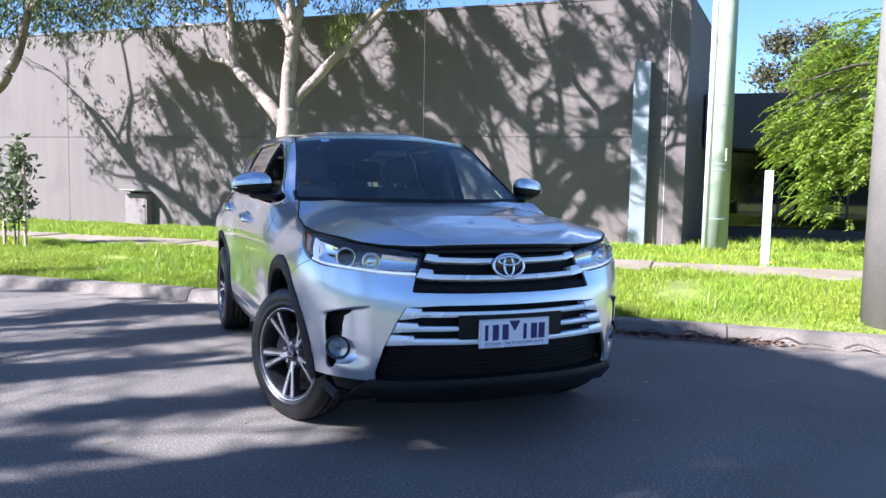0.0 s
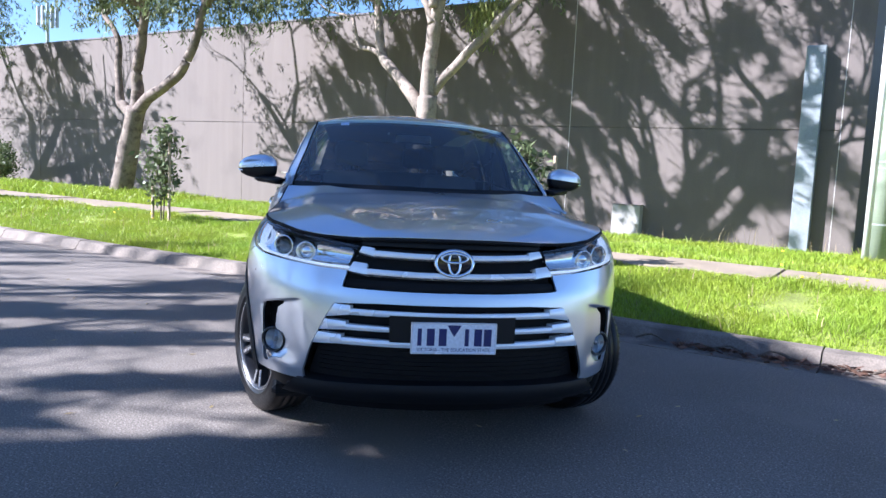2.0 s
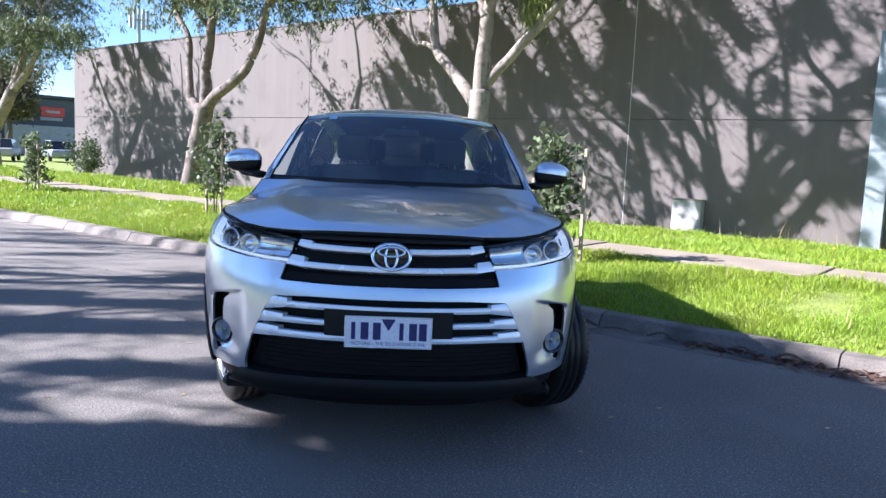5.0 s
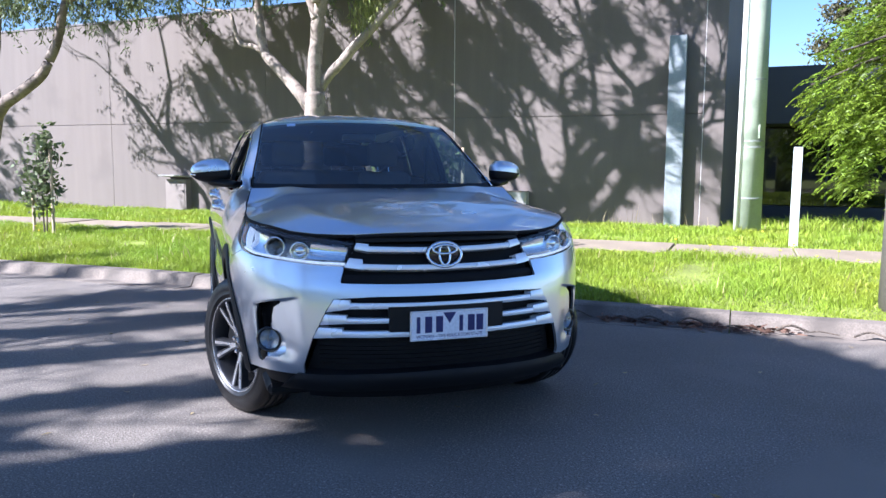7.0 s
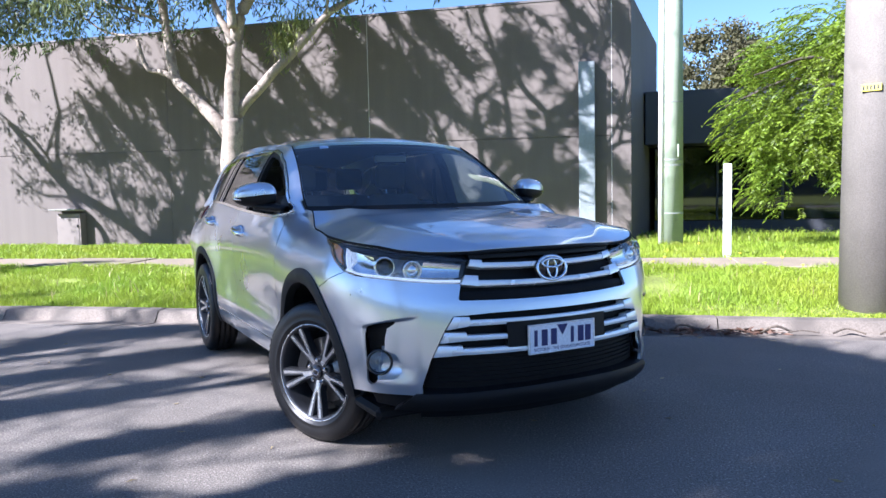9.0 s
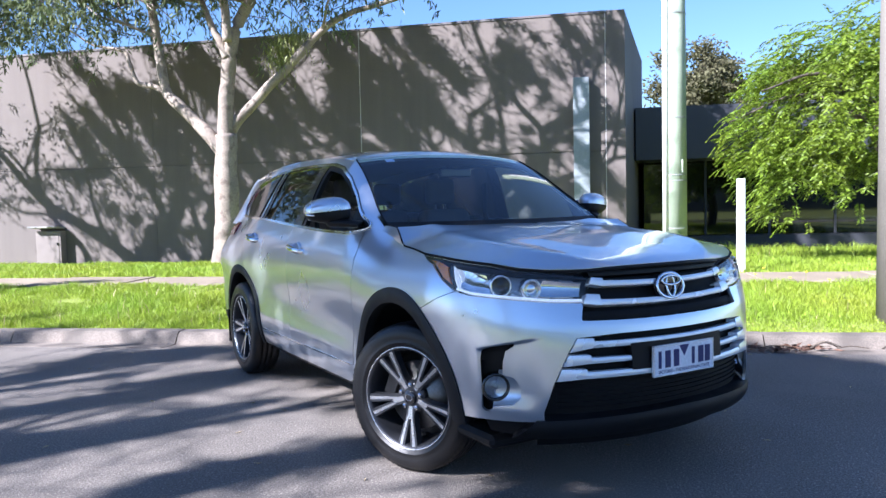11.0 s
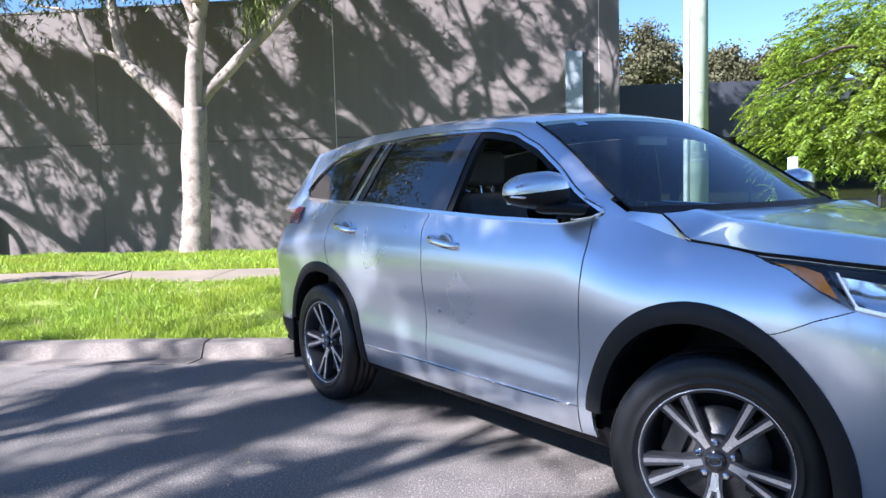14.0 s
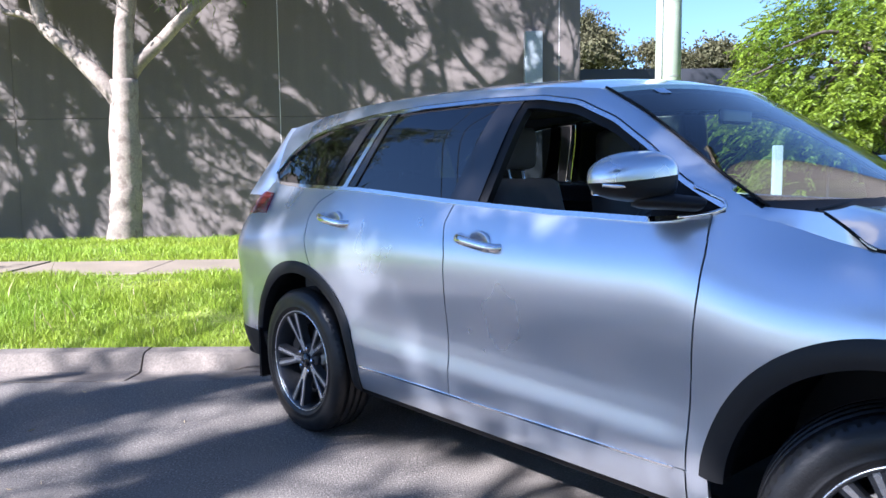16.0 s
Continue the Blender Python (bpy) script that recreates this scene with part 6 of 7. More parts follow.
YA = 10.6
A = lambda pts, dy=0.0, k=0.0: [(x, YA + dy + k * (z - 2.8), z) for x, z in pts]
gum("gum_tree", [
    (A([(-7.06, 0.1), (-7.02, 0.5), (-6.95, 1.4), (-6.94, 2.3), (-6.92, 2.9)]), 0.29, 0.215),
    (A([(-6.99, 2.5), (-7.3, 2.9), (-7.58, 3.17), (-8.0, 3.58), (-8.24, 3.85), (-8.37, 4.52), (-8.56, 5.68)], 0, 0.06), 0.15, 0.085),
    (A([(-8.2, 3.78), (-8.55, 3.98), (-8.9, 4.08), (-9.1, 4.5), (-9.18, 4.72), (-9.44, 4.83)], 0, 0.08), 0.062, 0.03),
    (A([(-6.92, 2.7), (-6.86, 3.3), (-6.77, 4.08), (-6.56, 4.86), (-6.17, 5.51)], 0, -0.1), 0.185, 0.11),
    (A([(-6.72, 4.4), (-6.85, 4.75), (-6.98, 4.95), (-7.2, 5.58)], -0.15, -0.05), 0.09, 0.06),
    (A([(-6.88, 2.9), (-6.6, 3.25), (-5.99, 3.87), (-5.37, 4.46), (-4.77, 5.03), (-4.2, 5.3)], 0, 0.12), 0.125, 0.06),
    (A([(-6.62, 4.7), (-6.62, 5.3), (-6.7, 6.0), (-6.3, 7.2), (-6.5, 8.4)], -0.2, -0.1), 0.1, 0.05),
    (A([(-6.17, 5.51), (-5.6, 6.5), (-5.2, 7.6), (-4.6, 8.3)], -0.27, -0.1), 0.1, 0.05),
    (A([(-7.2, 5.58), (-7.7, 6.6), (-8.0, 7.8)], -0.28, -0.05), 0.06, 0.045),
    (A([(-8.56, 5.68), (-9.0, 6.5), (-9.9, 7.3), (-10.3, 8.0)], 0.17, 0.06), 0.085, 0.045),
    # unseen limbs added only for their shadows on the wall
    ([(-6.3, 10.3, 5.6)] + shadow_limb([(-1.59, 0.05), (-0.72, 1.01), (-0.58, 2.27), (-0.57, 3.01), (-1.17, 3.76), (-1.54, 4.64)]), 0.14, 0.05),
    (shadow_limb([(-0.57, 3.01), (0.03, 3.49), (0.4, 4.3)]), 0.08, 0.04),
    ([(-7.3, 10.4, 5.7)] + shadow_limb([(-2.72, 0.23), (-3.01, 1.55), (-3.7, 2.61), (-4.94, 3.98), (-5.43, 4.81)]), 0.15, 0.05),
    (shadow_limb([(-3.1, 0.3), (-3.45, 0.86), (-3.83, 2.34), (-4.62, 3.56), (-5.24, 4.12)], 5.8), 0.07, 0.035),
    (shadow_limb([(-3.4, 2.3), (-3.79, 2.85), (-4.31, 3.87), (-4.7, 4.82), (-5.09, 5.38)], 5.9), 0.07, 0.03),
    (shadow_limb([(-6.0, 1.9), (-6.48, 2.27), (-6.89, 2.84), (-7.01, 3.46), (-6.78, 3.72)], 5.8), 0.04, 0.02),
    (shadow_limb([(-3.5, 2.2), (-3.79, 2.69), (-4.62, 4.12), (-5.62, 5.29)], 6.1), 0.05, 0.025),
], [
    (A([(-6.5, 8.4)], -0.76, 0)[0], (0.1, 0.3, 1), 0.05, 0.85), (A([(-4.6, 8.3)], -0.82, 0)[0], (0.8, 0.3, 0.5), 0.05, 0.9), (A([(-5.2, 7.6)], -0.75, 0)[0], (0.5, -0.7, 0.4), 0.04, 0.8),
    (A([(-8.0, 7.8)], -0.53, 0)[0], (-0.3, 0.4, 0.9), 0.045, 0.9), (A([(-10.3, 8.0)], 0.48, 0)[0], (-0.8, 0.1, 0.5), 0.045, 0.9), (A([(-9.9, 7.3)], 0.44, 0)[0], (-0.6, -0.7, 0.3), 0.04, 0.8),
    (A([(-8.56, 5.68)], 0, 0.06)[0], (-0.45, 0.1, 1), 0.08, 1.1), (A([(-8.56, 5.68)], 0, 0.06)[0], (-1, 0.1, 0.55), 0.06, 1.2), (A([(-9.44, 4.83)], 0, 0.08)[0], (-0.9, 0.2, 0.12), 0.03, 0.75),
    (A([(-6.17, 5.51)], 0, -0.1)[0], (0.55, -0.2, 1), 0.105, 1.2), (A([(-7.2, 5.58)], -0.15, -0.05)[0], (-0.35, -0.3, 1), 0.058, 1.0),
    (A([(-4.2, 5.3)], 0, 0.12)[0], (0.95, 0.15, 0.3), 0.058, 1.05), ((-4.9, 10.9, 4.95), (0.5, -0.6, 0.25), 0.03, 0.6), ((-8.4, 10.7, 5.0), (-0.7, -0.5, 0.3), 0.035, 0.7), (A([(-6.7, 6.0)], -0.2, -0.1)[0], (0.0, 0.3, 1), 0.07, 1.15),
], 11, "tall pale-barked gum tree on the grass bank", 10, [((-5.72, 10.75, 4.6), 0.15, 900), ((-5.4, 10.85, 4.9), 0.12, 400)], ((-7.3, 10.6, 7.3), (5.2, 2.8, 2.9), 2900, 4.95))

YB = 10.1
B = lambda pts, dy=0.0, k=0.0: [(x, YB + dy + k * (z - 2.8), z) for x, z in pts]
gum("gum_tree", [
    (B([(-16.75, 0.1), (-16.68, 0.5), (-16.45, 1.3), (-16.27, 1.97), (-16.1, 2.6)]), 0.31, 0.25),
    (B([(-16.08, 2.5), (-15.6, 2.85), (-15.06, 3.12), (-14.4, 3.5), (-14.0, 4.0), (-13.79, 4.48), (-13.6, 5.2)], 0, 0.05), 0.17, 0.09),
    (B([(-16.12, 2.5), (-16.0, 3.1), (-15.97, 3.5), (-15.6, 4.58), (-15.42, 5.47)], 0, -0.1), 0.19, 0.11),
    (B([(-16.25, 2.4), (-16.6, 2.65), (-16.8, 2.85), (-17.0, 3.7), (-17.2, 4.6), (-17.9, 5.3)], 0, 0.1), 0.15, 0.07),
    (B([(-13.6, 5.2), (-13.0, 6.2), (-12.2, 7.2), (-11.9, 8.2)], 0.12, 0.05), 0.09, 0.045),
    (B([(-15.42, 5.47), (-15.0, 6.6), (-15.2, 7.8), (-14.6, 8.6)], -0.27, -0.05), 0.11, 0.05),
    (B([(-17.9, 5.3), (-18.2, 6.4), (-18.0, 7.6)], 0.25, 0.05), 0.07, 0.045),
    # more added limbs above view, set by the wall shadows they cast
    ([(-15.5, 9.9, 5.4)] + shadow_limb([(-11.12, -0.02), (-12.04, 0.58), (-12.97, 1.11), (-14.08, 1.81), (-15.0, 2.87), (-15.63, 3.49)]), 0.21, 0.06),
    (shadow_limb([(-13.2, 1.15), (-13.9, 1.35), (-14.8, 1.5), (-15.6, 2.2)], 5.75), 0.04, 0.02),
    (shadow_limb([(-12.0, 0.5), (-12.4, 1.3), (-12.6, 2.3), (-13.2, 3.3)], 5.75), 0.06, 0.03),
    ([(-15.3, 9.8, 5.45)] + shadow_limb([(-9.79, -0.04), (-10.28, 0.9), (-10.84, 2.07), (-11.41, 3.09), (-11.98, 4.12), (-12.42, 4.6)]), 0.12, 0.05),
    (shadow_limb([(-9.3, 0.2), (-9.5, 0.9), (-9.9, 2.2), (-10.3, 3.3), (-10.6, 4.6)], 5.8), 0.09, 0.04),
], [
    (B([(-11.9, 8.2)], 0.39, 0)[0], (0.7, 0.1, 0.6), 0.045, 0.9), (B([(-12.2, 7.2)], 0.34, 0)[0], (0.8, -0.5, 0.25), 0.04, 0.85), (B([(-14.6, 8.6)], -0.56, 0)[0], (0.3, 0.4, 0.9), 0.05, 0.9), (B([(-15.2, 7.8)], -0.52, 0)[0], (-0.5, -0.5, 0.6), 0.045, 0.85), (B([(-18.0, 7.6)], 0.49, 0)[0], (-0.2, 0.3, 1), 0.045, 0.9),
    (B([(-13.6, 5.2)], 0, 0.05)[0], (0.5, 0.1, 1), 0.085, 1.1), (B([(-13.6, 5.2)], 0, 0.05)[0], (0.95, 0.1, 0.6), 0.06, 1.2), (B([(-15.42, 5.47)], 0, -0.1)[0], (0.25, -0.2, 1), 0.105, 1.25),
    (B([(-17.9, 5.3)], 0, 0.1)[0], (-0.7, 0.2, 0.8), 0.066, 1.0), (B([(-15.6, 4.58)], 0, -0.1)[0], (-0.4, -0.5, 0.9), 0.06, 0.9),
], 23, "tall forked pale-barked gum tree near the wall", 13, sprays=((-14.6, 10.2, 7.2), (4.9, 2.8, 2.9), 2700, 4.85), bark="bark_brown")


def plain_gum(x, y, z0, h, seed, label_text, leaves=10, level=4, spread=1.0, lean=(0, 0), sprays=None):
    """A gum of which only the crown or its shade shows."""
    f = Vector((x + lean[0] * 0.5, y + lean[1] * 0.5, h * 0.42))
    e1, e2, e3 = Vector((x - 1.2 * spread + lean[0], y + 0.5, h * 0.62)), Vector((x + 1.3 * spread + lean[0], y - 0.4, h * 0.6)), Vector((x + 0.1 + lean[0], y + lean[1], h * 0.7))
    return gum("gum_tree", [([(x, y, z0), (x + 0.05, y, h * 0.2), tuple(f)], 0.3, 0.22), ([tuple(f), tuple((f + e1) / 2 + Vector((-0.2, 0, 0.1))), tuple(e1)], 0.15, 0.09), ([tuple(f), tuple((f + e2) / 2 + Vector((0.2, 0, -0.1))), tuple(e2)], 0.15, 0.09),
                            ([tuple(f), tuple((f + e3) / 2), tuple(e3)], 0.17, 0.1)],
               [(tuple(e1), (-0.7 * spread, 0.2, 0.8), 0.085, h / 9), (tuple(e2), (0.7 * spread, -0.2, 0.8), 0.085, h / 9), (tuple(e3), (0.05, 0.1, 1), 0.095, h / 9), (tuple(e3), (0.1, 0.9, 0.4), 0.07, h / 10), (tuple(e3), (-0.1, -0.9, 0.4), 0.07, h / 10)],
               seed, label_text, leaves, level=level, sprays=sprays)


plain_gum(-32.6, 11.2, 0.1, 8.2, 31, "gum tree with a spreading drooping crown", 14, spread=1.3, lean=(3.4, 0.2), level=5, sprays=((-28.8, 10.5, 7.0), (5.0, 2.3, 2.6), 3600, 4.3))
# unseen tree added to throw a fan of limb shadows on the wall
wall_shadow_fan = [shadow_limb([(-25.3 + 0.5 * k, 0.1), (-25.8 + 0.42 * k, 1.6), (-26.9 + 0.6 * k, 3.2), (-28.0 + 0.75 * k, 4.9)], 6.0) for k in range(7)]
gum("gum_tree", [([(-31.6, 9.0, 0.1), (-31.4, 9.0, 3.2), (-31.0, 8.9, 5.7)], 0.2, 0.14)] + [([(-31.0, 8.9, 5.6)] + c, 0.05, 0.025) for c in wall_shadow_fan], [], 71, "unseen many-stemmed gum tree added to shade the wall's end", 1, [((-28.5, 10.6, 7.4), 0.8, 900)])
# unseen trees added on the sun's side to dapple the road and car
plain_gum(-5.6, -8.4, 0.08, 7.0, 41, "unseen gum tree added across the street to shade the road", 26, spread=0.85, lean=(1.0, 1.9), level=5, sprays=((-5.0, -5.5, 6.4), (3.3, 2.5, 1.9), 2100, 4.2))
plain_gum(-13.4, -9.2, 0.08, 10.5, 43, "unseen slender gum tree added across the street for shade", 13, lean=(0.2, 2.0))
plain_gum(-9.6, -8.8, 0.08, 8.8, 59, "unseen young gum tree added across the street for shade", 5, lean=(-0.6, 1.6), sprays=((-10.5, -6.0, 7.0), (2.9, 2.7, 1.8), 1500, 4.0))
plain_gum(-19.5, -9.6, 0.08, 11, 47, "unseen tall gum tree added across the street for shade", 8)
plain_gum(-1.6, -8.7, 0.08, 8.8, 53, "unseen leafy gum tree added across the street for shade", 24, spread=1.25, lean=(0.3, 1.3), level=5)

# weeping pepper tree beside the pole
pepper = tagged(empty("pepper_tree", pose(5.45, 9.4, 0.2)), "bright green weeping pepper tree with feathery leaves", "tree")
bm = bmesh.new()
rnd = random.Random(5)
tube(curve_pts([(0, 0, 0), (0.1, 0, 0.8), (-0.1, 0.1, 1.6), (-0.3, 0.1, 2.4)], 5), [0.2 - 0.005 * i for i in range(16)], 12, bm)
fr = []
for k in range(15):
    a = 2 * math.pi * k / 15 + rnd.uniform(-0.2, 0.2)
    rr = rnd.uniform(1.0, 2.5)
    top = Vector((-0.2, 0.1, rnd.uniform(1.7, 2.5)))
    end = Vector((-0.3 + rr * math.cos(a), 0.1 + rr * 0.9 * math.sin(a), rnd.uniform(1.9, 3.2) - 0.35 * max(0, rr - 1.4)))
    mid = (top + end) / 2 + Vector((0, 0, 0.55))
    c = curve_pts([top, mid, end], 7)
    tube(c, [0.06 - 0.0034 * i for i in range(len(c))], 6, bm, cap=False)
for _ in range(6200):
    # fronds start in the outer part of the crown and hang down
    a, e = rnd.uniform(0, 2 * math.pi), math.asin(rnd.uniform(-0.75, 1))
    k = rnd.uniform(0.55, 1.0)
    o = Vector((-0.2 + 2.4 * k * math.cos(a) * math.cos(e), 0.1 + 1.9 * k * math.sin(a) * math.cos(e), 2.55 + 1.75 * k * math.sin(e)))
    o += Vector((0, 0, 0.3 * noise.noise(o * 1.3)))
    if noise.noise(o * 1.5 + Vector((3, 3, 3))) < -0.17:
        continue
    o = o + Vector((-0.25, 0, -0.5)) * float(np.clip((2.9 - o.z) / 1.3, 0, 1) * np.clip((-0.2 - o.x) / 0.8, 0, 1))
    fr.append((o, Vector((math.cos(a) * 0.7 + rnd.gauss(0, 0.35), math.sin(a) * 0.7 + rnd.gauss(0, 0.35), rnd.uniform(-0.3, 0.4))), rnd.uniform(0.22, 0.55)))
part("trunk", bm, M["bark_dark"], pepper, smooth=True)
pos, hang = [], []
for o, d, ln in fr:
    q, dd = o.copy(), d.normalized()
    side = dd.cross(Vector((0, 0, 1)))
    side = side.normalized() if side.length > 0.05 else Vector((1, 0, 0))
    n = int(ln / 0.032)
    for i in range(n):
        dd = (dd + Vector((0, 0, -0.085))).normalized()
        q = q + dd * 0.032
        for e in (-1, 1):
            pos.append(tuple(q))
            hang.append(tuple(side * e + dd * 0.55 + Vector((0, 0, -0.25))))
leaf_mesh("crown", np.array(pos), np.array(hang), 0.08, 0.0115, M["pepper_leaf"], pepper)


def sapling(x, y, z0, h, seed, stakes, label_text):
    t = tagged(empty("sapling", pose(x, y, z0)), label_text, "sapling", group="staked saplings")
    rnd = random.Random(seed)
    bm = bmesh.new()
    tips = []
    for k in range(2):
        e = Vector((rnd.uniform(-0.1, 0.1), rnd.uniform(-0.06, 0.06), h * rnd.uniform(0.85, 0.95)))
        c = curve_pts([(0.05 * k, 0, 0), (e.x * 0.4 + 0.06 * k, e.y, h * 0.4), tuple(e)], 8)
        tube(c, [0.014 - 0.0006 * i for i in range(len(c))], 7, bm, cap=False)
        for q in c[5:]:
            for _ in range(2):
                d = Vector((rnd.gauss(0, 1), rnd.gauss(0, 1), rnd.uniform(0.3, 1.2))).normalized()
                p2 = q + d * rnd.uniform(0.16, 0.4)
                tube([q, (q + p2) / 2 + Vector((0, 0, 0.01)), p2], [0.005, 0.004, 0.003], 4, bm, cap=False)
                tips += [q.lerp(p2, 0.5), p2, q.lerp(p2, 0.8)]
    part("stem", bm, M["bark_dark"], t, smooth=True)
    T = np.repeat(np.array([tuple(v) for v in tips]), 4, axis=0)
    leaf_mesh("foliage", T + rng.normal(size=T.shape) * 0.05, rng.normal(size=T.shape) + np.array([0, 0, 0.05]), 0.12, 0.03, M["shrub_leaf"], t)
    for sx, sh in stakes:
        part("stake", box((sx - 0.02, -0.02, -0.05), (sx + 0.02, 0.02, sh), 0.004, 1), M["stake"], t)
    return t


sapling(-8.66, 5.07, 0.2, 1.62, 3, ((-0.22, 0.75), (0.2, 1.38)), "staked young bushy sapling in the lawn")
sapling(-1.85, 5.07, 0.2, 1.55, 9, ((0.4, 1.38), (-0.3, 1.0)), "young leafy sapling beside a timber stake")
sapling(-15.5, 5.07, 0.15, 1.3, 15, ((-0.3, 1.2), (0.25, 1.2)), "small staked sapling farther along the lawn")


def bush(name, centre, radii, n, label_text, leaf=(0.11, 0.03), material="shrub_leaf", lobes=14, seed=1):
    t = tagged(empty(name, pose(*centre)), label_text, "shrub")
    rnd = random.Random(seed)
    bm = bmesh.new()
    pos = []
    for k in range(lobes):
        e = Vector((rnd.gauss(0, 0.5) * radii[0], rnd.gauss(0, 0.5) * radii[1], rnd.uniform(0.35, 1.0) * radii[2]))
        c = curve_pts([(0, 0, 0), (e.x * 0.4, e.y * 0.4, e.z * 0.6), tuple(e)], 4)
        tube(c, [0.03 * radii[2] - 0.002 * i for i in range(len(c))], 5, bm, cap=False)
        pos.append(np.array(e) + rng.normal(size=(n // lobes, 3)) * np.array(radii) * 0.2)
    part("stems", bm, M["bark_dark"], t)
    pos = np.concatenate(pos)
    leaf_mesh("foliage", pos, rng.normal(size=pos.shape), leaf[0], leaf[1], M[material], t)
    return t


bush("shrub", (-27.2, 12.5, 0.0), (1.0, 0.6, 1.25), 2400, "dense dark green shrub at the warehouse corner", seed=4)
# ---- lawn, weeds, litter ----
def lawn(name, x0, x1, y0, y1, n, h, w, material, label_text, bunch=0.9, lean=1.0):
    x = rng.uniform(x0, x1, n)
    y = rng.uniform(y0, y1, n)
    nz = np.array([noise.noise(Vector((a * 1.1, b * 1.4, 2.0))) + 0.5 * noise.noise(Vector((a * 4, b * 4, 7.0))) for a, b in zip(x, y)])
    z = np.interp(y, [p[0] for p in PROFILE], [p[1] for p in PROFILE]) - 0.01
    H = h * rng.uniform(0.45, 1.25, n) * (1 + bunch * nz)
    W = w * rng.uniform(0.7, 1.4, n)
    a = rng.uniform(0, 2 * math.pi, n)
    la = rng.uniform(0, 2 * math.pi, n)
    l = H * lean * rng.uniform(0.1, 1.0, n)
    dx, dy = np.cos(a) * W, np.sin(a) * W
    b0 = np.stack([x - dx, y - dy, z], -1)
    b1 = np.stack([x + dx, y + dy, z], -1)
    mx, my, mz = x + np.cos(la) * l * 0.35, y + np.sin(la) * l * 0.35, z + H * 0.6
    m0 = np.stack([mx - dx * 0.7, my - dy * 0.7, mz], -1)
    m1 = np.stack([mx + dx * 0.7, my + dy * 0.7, mz], -1)
    tip = np.stack([x + np.cos(la) * l, y + np.sin(la) * l, z + H], -1)
    # a quad below, a pointed end above
    v = np.stack([b0, b1, m1, m0, tip], 1).reshape(-1, 3)
    k = np.arange(n)[:, None] * 5
    tri = np.concatenate([k + np.array([0, 1, 2]), k + np.array([0, 2, 3]), k + np.array([3, 2, 4])], 1).ravel()
    ob = big(name, v, tri, 3, M[material])
    return tagged(ob, label_text, "grass", kind="stuff")


lawn("lawn_grass", -11, 7.5, 3.04, 5.9, 230000, 0.07, 0.0036, "grass", "lush bright green grass along the kerb")
lawn("lawn_grass", -30, -11, 3.04, 5.84, 52000, 0.085, 0.008, "grass", "bright green grass farther along the kerb")
lawn("bank_grass", -13, 8.5, 6.98, 11.6, 110000, 0.085, 0.005, "grass", "bright green grass on the bank behind the footpath")
lawn("bank_grass", -33, -13, 6.98, 11.6, 36000, 0.13, 0.01, "grass", "bright green grass on the far bank")
lawn("bank_grass", 1.5, 12, 11.6, 16.5, 16000, 0.2, 0.008, "grass", "longer grass before the dark office front")
lawn("dry_weeds", -4.5, 4.2, 10.9, 12.2, 170, 0.3, 0.004, "straw", "pale dry weed stalks at the foot of the wall", 0.8, 0.4)
lawn("dry_weeds", -12, 6, 3.1, 5.7, 350, 0.16, 0.004, "straw", "thin dry stalks in the lawn", 0.5, 0.8)

# dandelions
for i, (x, y) in enumerate(((1.35, 5.3), (1.5, 5.45), (1.78, 5.1), (1.95, 5.5), (2.25, 5.3), (2.4, 5.55), (2.62, 5.2), (2.85, 5.4), (1.1, 5.6), (3.0, 5.05), (2.1, 7.3), (0.9, 7.2), (-9.3, 4.6), (-9.0, 4.4), (-8.2, 4.5), (-9.6, 4.9), (-7.9, 4.3))):
    f = tagged(empty("dandelion", pose(x, y, ground_z(y))), "yellow dandelion flower standing in the grass", "flower", group="dandelions in the lawn")
    h = 0.16 + 0.03 * (i % 3)
    part("stalk", tube([(0, 0, 0), (0.01, 0, h * 0.6), (0.015, 0.005, h)], 0.002, 5), M["grass"], f)
    part("bloom", lathe([(0.006, 0.0), (0.02, -0.008), (0.016, -0.014), (0.0, -0.016)], 12, Matrix.Translation((0.015, 0.005, h)) @ pose(0, 0, 0, -90, 0, 0)), M["petal"], f)

# fallen leaves and bark in the gutter
n = 2600
x = rng.uniform(-14, 4.5, n)
y = 2.80 - np.abs(rng.normal(size=n)) * 0.09
keep = (np.array([noise.noise(Vector((a * 0.7, 3, 1))) for a in x]) > 0.3) | ((x > 0.7) & (x < 2.3))
pos = np.stack([x, y, np.full(n, 0.012) + rng.uniform(0, 0.02, n)], -1)[keep]
hang = rng.normal(size=pos.shape) * np.array([1, 1, 0.12])
tagged(leaf_mesh("leaf_litter", pos, hang, 0.085, 0.013, M["litter"], None), "dry brown leaves and bark lying in the gutter", "leaf litter", kind="stuff")
n = 130
pos = np.stack([rng.uniform(-9, 5, n), rng.uniform(-4, 2.6, n), np.full(n, 0.006)], -1)
tagged(leaf_mesh("leaf_litter", pos, rng.normal(size=pos.shape) * np.array([1, 1, 0.05]), 0.05, 0.006, M["straw"], None), "scattered dry gum leaves on the asphalt", "leaf litter", kind="stuff")
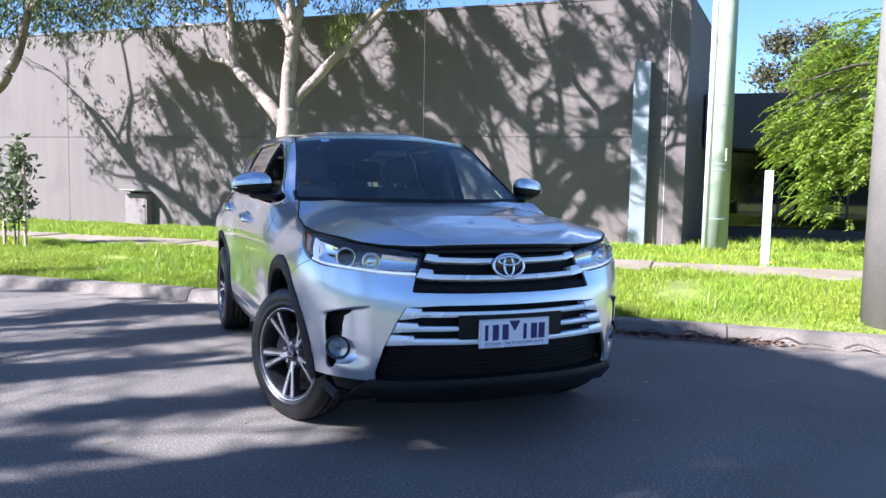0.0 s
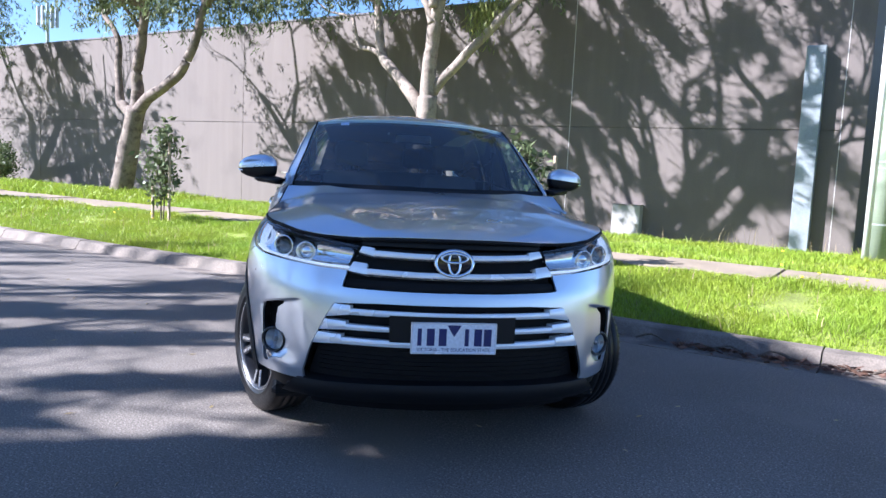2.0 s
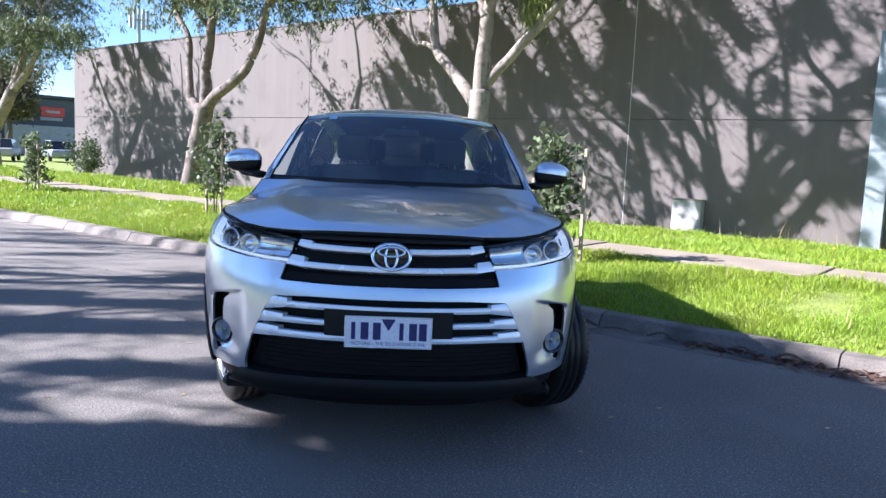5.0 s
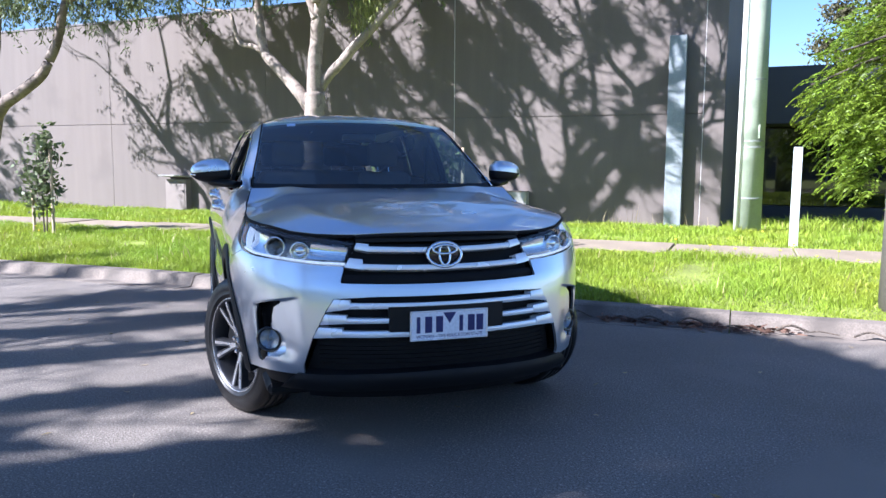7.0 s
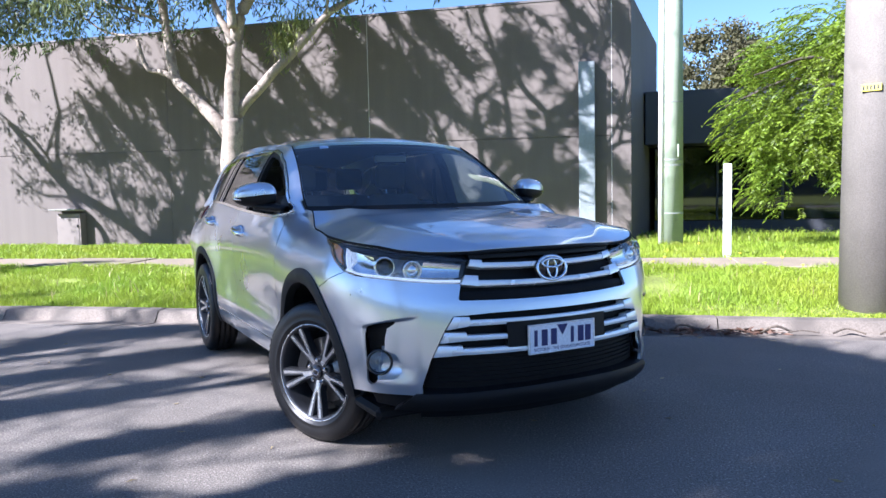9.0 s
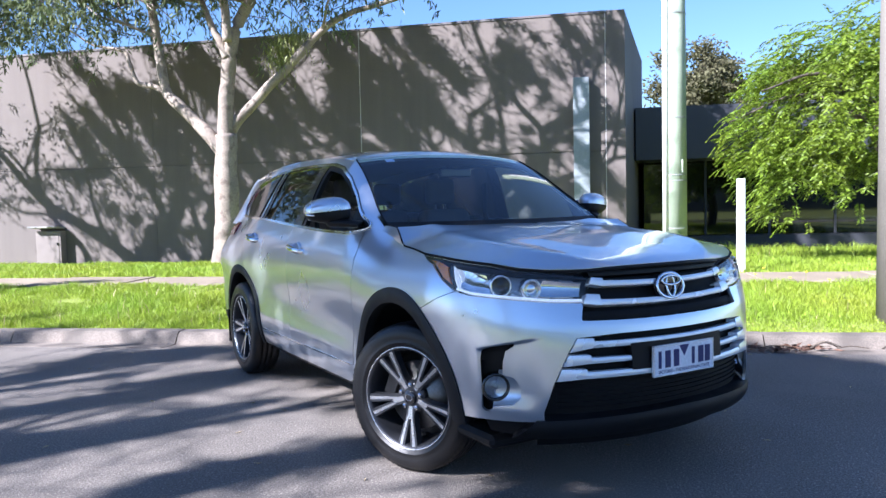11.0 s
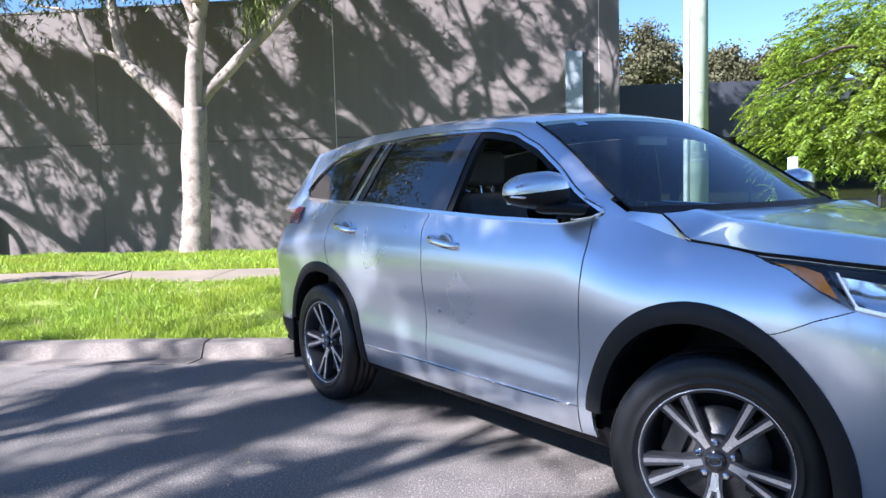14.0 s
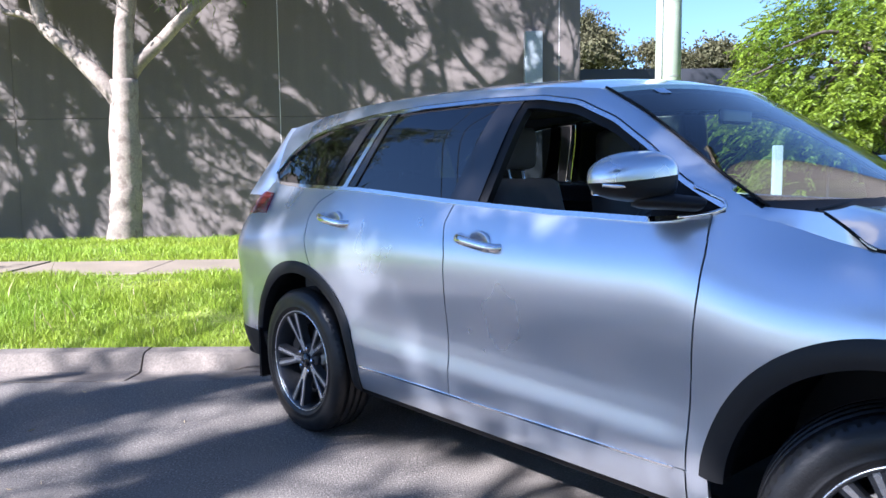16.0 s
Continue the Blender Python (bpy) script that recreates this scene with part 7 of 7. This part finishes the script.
for i in range(26):
    a, xx = 0.5 * math.sin(i * 2.1), -3.2 + 0.27 * i + 0.1 * math.sin(i * 5)
    if i % 5 == 4:
        continue
    tw = tagged(obj("fallen_twig", tube(curve_pts([(xx, 2.74, 0.02), (xx + 0.12, 2.76 + 0.06 * a, 0.035 + 0.02 * (i % 3)), (xx + 0.26, 2.75 - 0.05 * a, 0.02)], 4), 0.006 + 0.003 * (i % 3), 6), M["bark_dark"]), "dry brown twig lying in the gutter", "twig", group="twigs in the gutter")

# ---- distance ----
def far_tree(x, y, h, r, seed, n=14000, mat="gum_leaf_far"):
    t = tagged(empty("far_tree", pose(x, y, 0)), "distant rounded gum tree above the roofs", "tree", group="distant trees")
    rnd = random.Random(seed)
    bm = bmesh.new()
    tube(curve_pts([(0, 0, 0), (0.3, 0, h * 0.4), (0, 0, h * 0.8)], 4), [0.35 - 0.03 * i for i in range(9)], 8, bm)
    pos = []
    for k in range(22):
        e = Vector((rnd.gauss(0, 0.45) * r, rnd.gauss(0, 0.45) * r, h * rnd.uniform(0.62, 1.0)))
        tube([(0, 0, h * 0.45), tuple((Vector((0, 0, h * 0.6)) + e) / 2), tuple(e)], [0.12, 0.08, 0.03], 5, bm, cap=False)
        pos.append(np.array(e) + rng.normal(size=(n // 22, 3)) * r * np.array([0.2, 0.2, 0.15]))
    part("trunk", bm, M["bark_dark"], t)
    pos = np.concatenate(pos)
    leaf_mesh("crown", pos, rng.normal(size=pos.shape), 0.34, 0.085, M[mat], t)


FAR_TREES = ((9.6, 55, 12.2, 3.0, 1), (17, 54, 10.4, 2.8, 2), (20.8, 56, 9.8, 2.4, 3), (13.2, 66, 9.6, 2.8, 4), (-70, 60, 11, 5, 5), (-96, 38, 10, 5, 6), (-69, 27.2, 6.2, 2.4, 7))
for a in FAR_TREES:
    far_tree(*a)


far_shop = tagged(empty("far_warehouse", pose(-76, 32, 0)), "distant dark grey warehouse with a red sign", "building")
part("wall", box((-6, -9, 0), (0, 4.75, 5.6), 0.05, 1), M["far_wall"], far_shop)
part("roof", box((-6.3, -9.3, 5.6), (0.3, 4.95, 5.95), 0.05, 1), M["charcoal"], far_shop)
part("sign", box((0.0, 1.2, 3.85), (0.15, 3.6, 4.8), 0.03, 1), M["red_sign"], far_shop, "red sign panel")
part("sign_bar", box((0.15, 1.7, 4.2), (0.18, 3.1, 4.45)), M["white_box"], far_shop)
part("sign_base", box((0.0, 1.2, 3.45), (0.1, 3.4, 3.8), 0.02, 1), M["white_box"], far_shop)
part("window_band", box((0.0, -8.0, 3.3), (0.08, 0.6, 4.5), 0.02, 1), M["far_glass"], far_shop)

hoarding = tagged(empty("hoarding", pose(-73, 31.6, 0)), "pale blue-grey panel fence before the far warehouse", "fence")
for k in range(4):
    part("panel", box((0, -3.0 + 2.0 * k, 0.1), (0.06, -1.04 + 2.0 * k, 2.85), 0.01, 1), M["roofing"], hoarding)
    part("fence_post", box((-0.06, -1.04 + 2.0 * k, 0), (0.04, -0.98 + 2.0 * k, 2.9)), M["strap"], hoarding)

mast = tagged(empty("phone_mast", pose(-61, 34.9, 0)), "grey steel phone mast with panel aerials", "mast")
part("column", tube([(0, 0, 0), (0, 0, 13.6)], [0.22, 0.12], 10), M["strap"], mast)
for i in range(6):
    a = i * math.pi / 3
    part("aerial_panel", box((0.7 * math.cos(a) - 0.12, 0.7 * math.sin(a) - 0.12, 11.6), (0.7 * math.cos(a) + 0.12, 0.7 * math.sin(a) + 0.12, 13.2), 0.03, 1), M["roofing"], mast)
    part("bracket", tube([(0, 0, 12.3), (0.7 * math.cos(a), 0.7 * math.sin(a), 12.4)], 0.05, 6), M["strap"], mast)


def far_car(x, y, rz, label_text, paint):
    c = tagged(empty("parked_car", pose(x, y, 0, 0, 0, rz)), label_text, "car", group="cars parked far down the street")
    bm = box((-0.88, -2.2, 0.3), (0.88, 2.2, 0.85), 0.16, 3)
    part("body", bm, M[paint], c, smooth=True)
    bm = box((-0.78, -1.2, 0.8), (0.78, 1.7, 1.42), 0.05, 2)
    for v in bm.verts:
        if v.co.z > 1.1:
            v.co.x *= 0.8
            v.co.y = v.co.y * 0.72 + 0.15
    part("cabin", bm, M["gloss_black"], c)
    bm = box((-0.6, -0.6, 1.415), (0.6, 1.35, 1.46), 0.02, 2)
    part("roof", bm, M[paint], c)
    for sx in (-1, 1):
        for yy in (-1.35, 1.35):
            part("wheel", lathe([(0.0, -0.1), (0.2, -0.11), (0.3, -0.1), (0.32, -0.06), (0.32, 0.08), (0.0, 0.1)], 20, pose(sx * 0.8, yy, 0.32, 0, 0, 90 * sx)), M["rubber"], c)


far_car(-51.5, 19.4, 60, "white hatchback parked far down the street", "white_box")
far_car(-52.5, 23.6, 75, "pale silver car parked far down the street", "pillar")
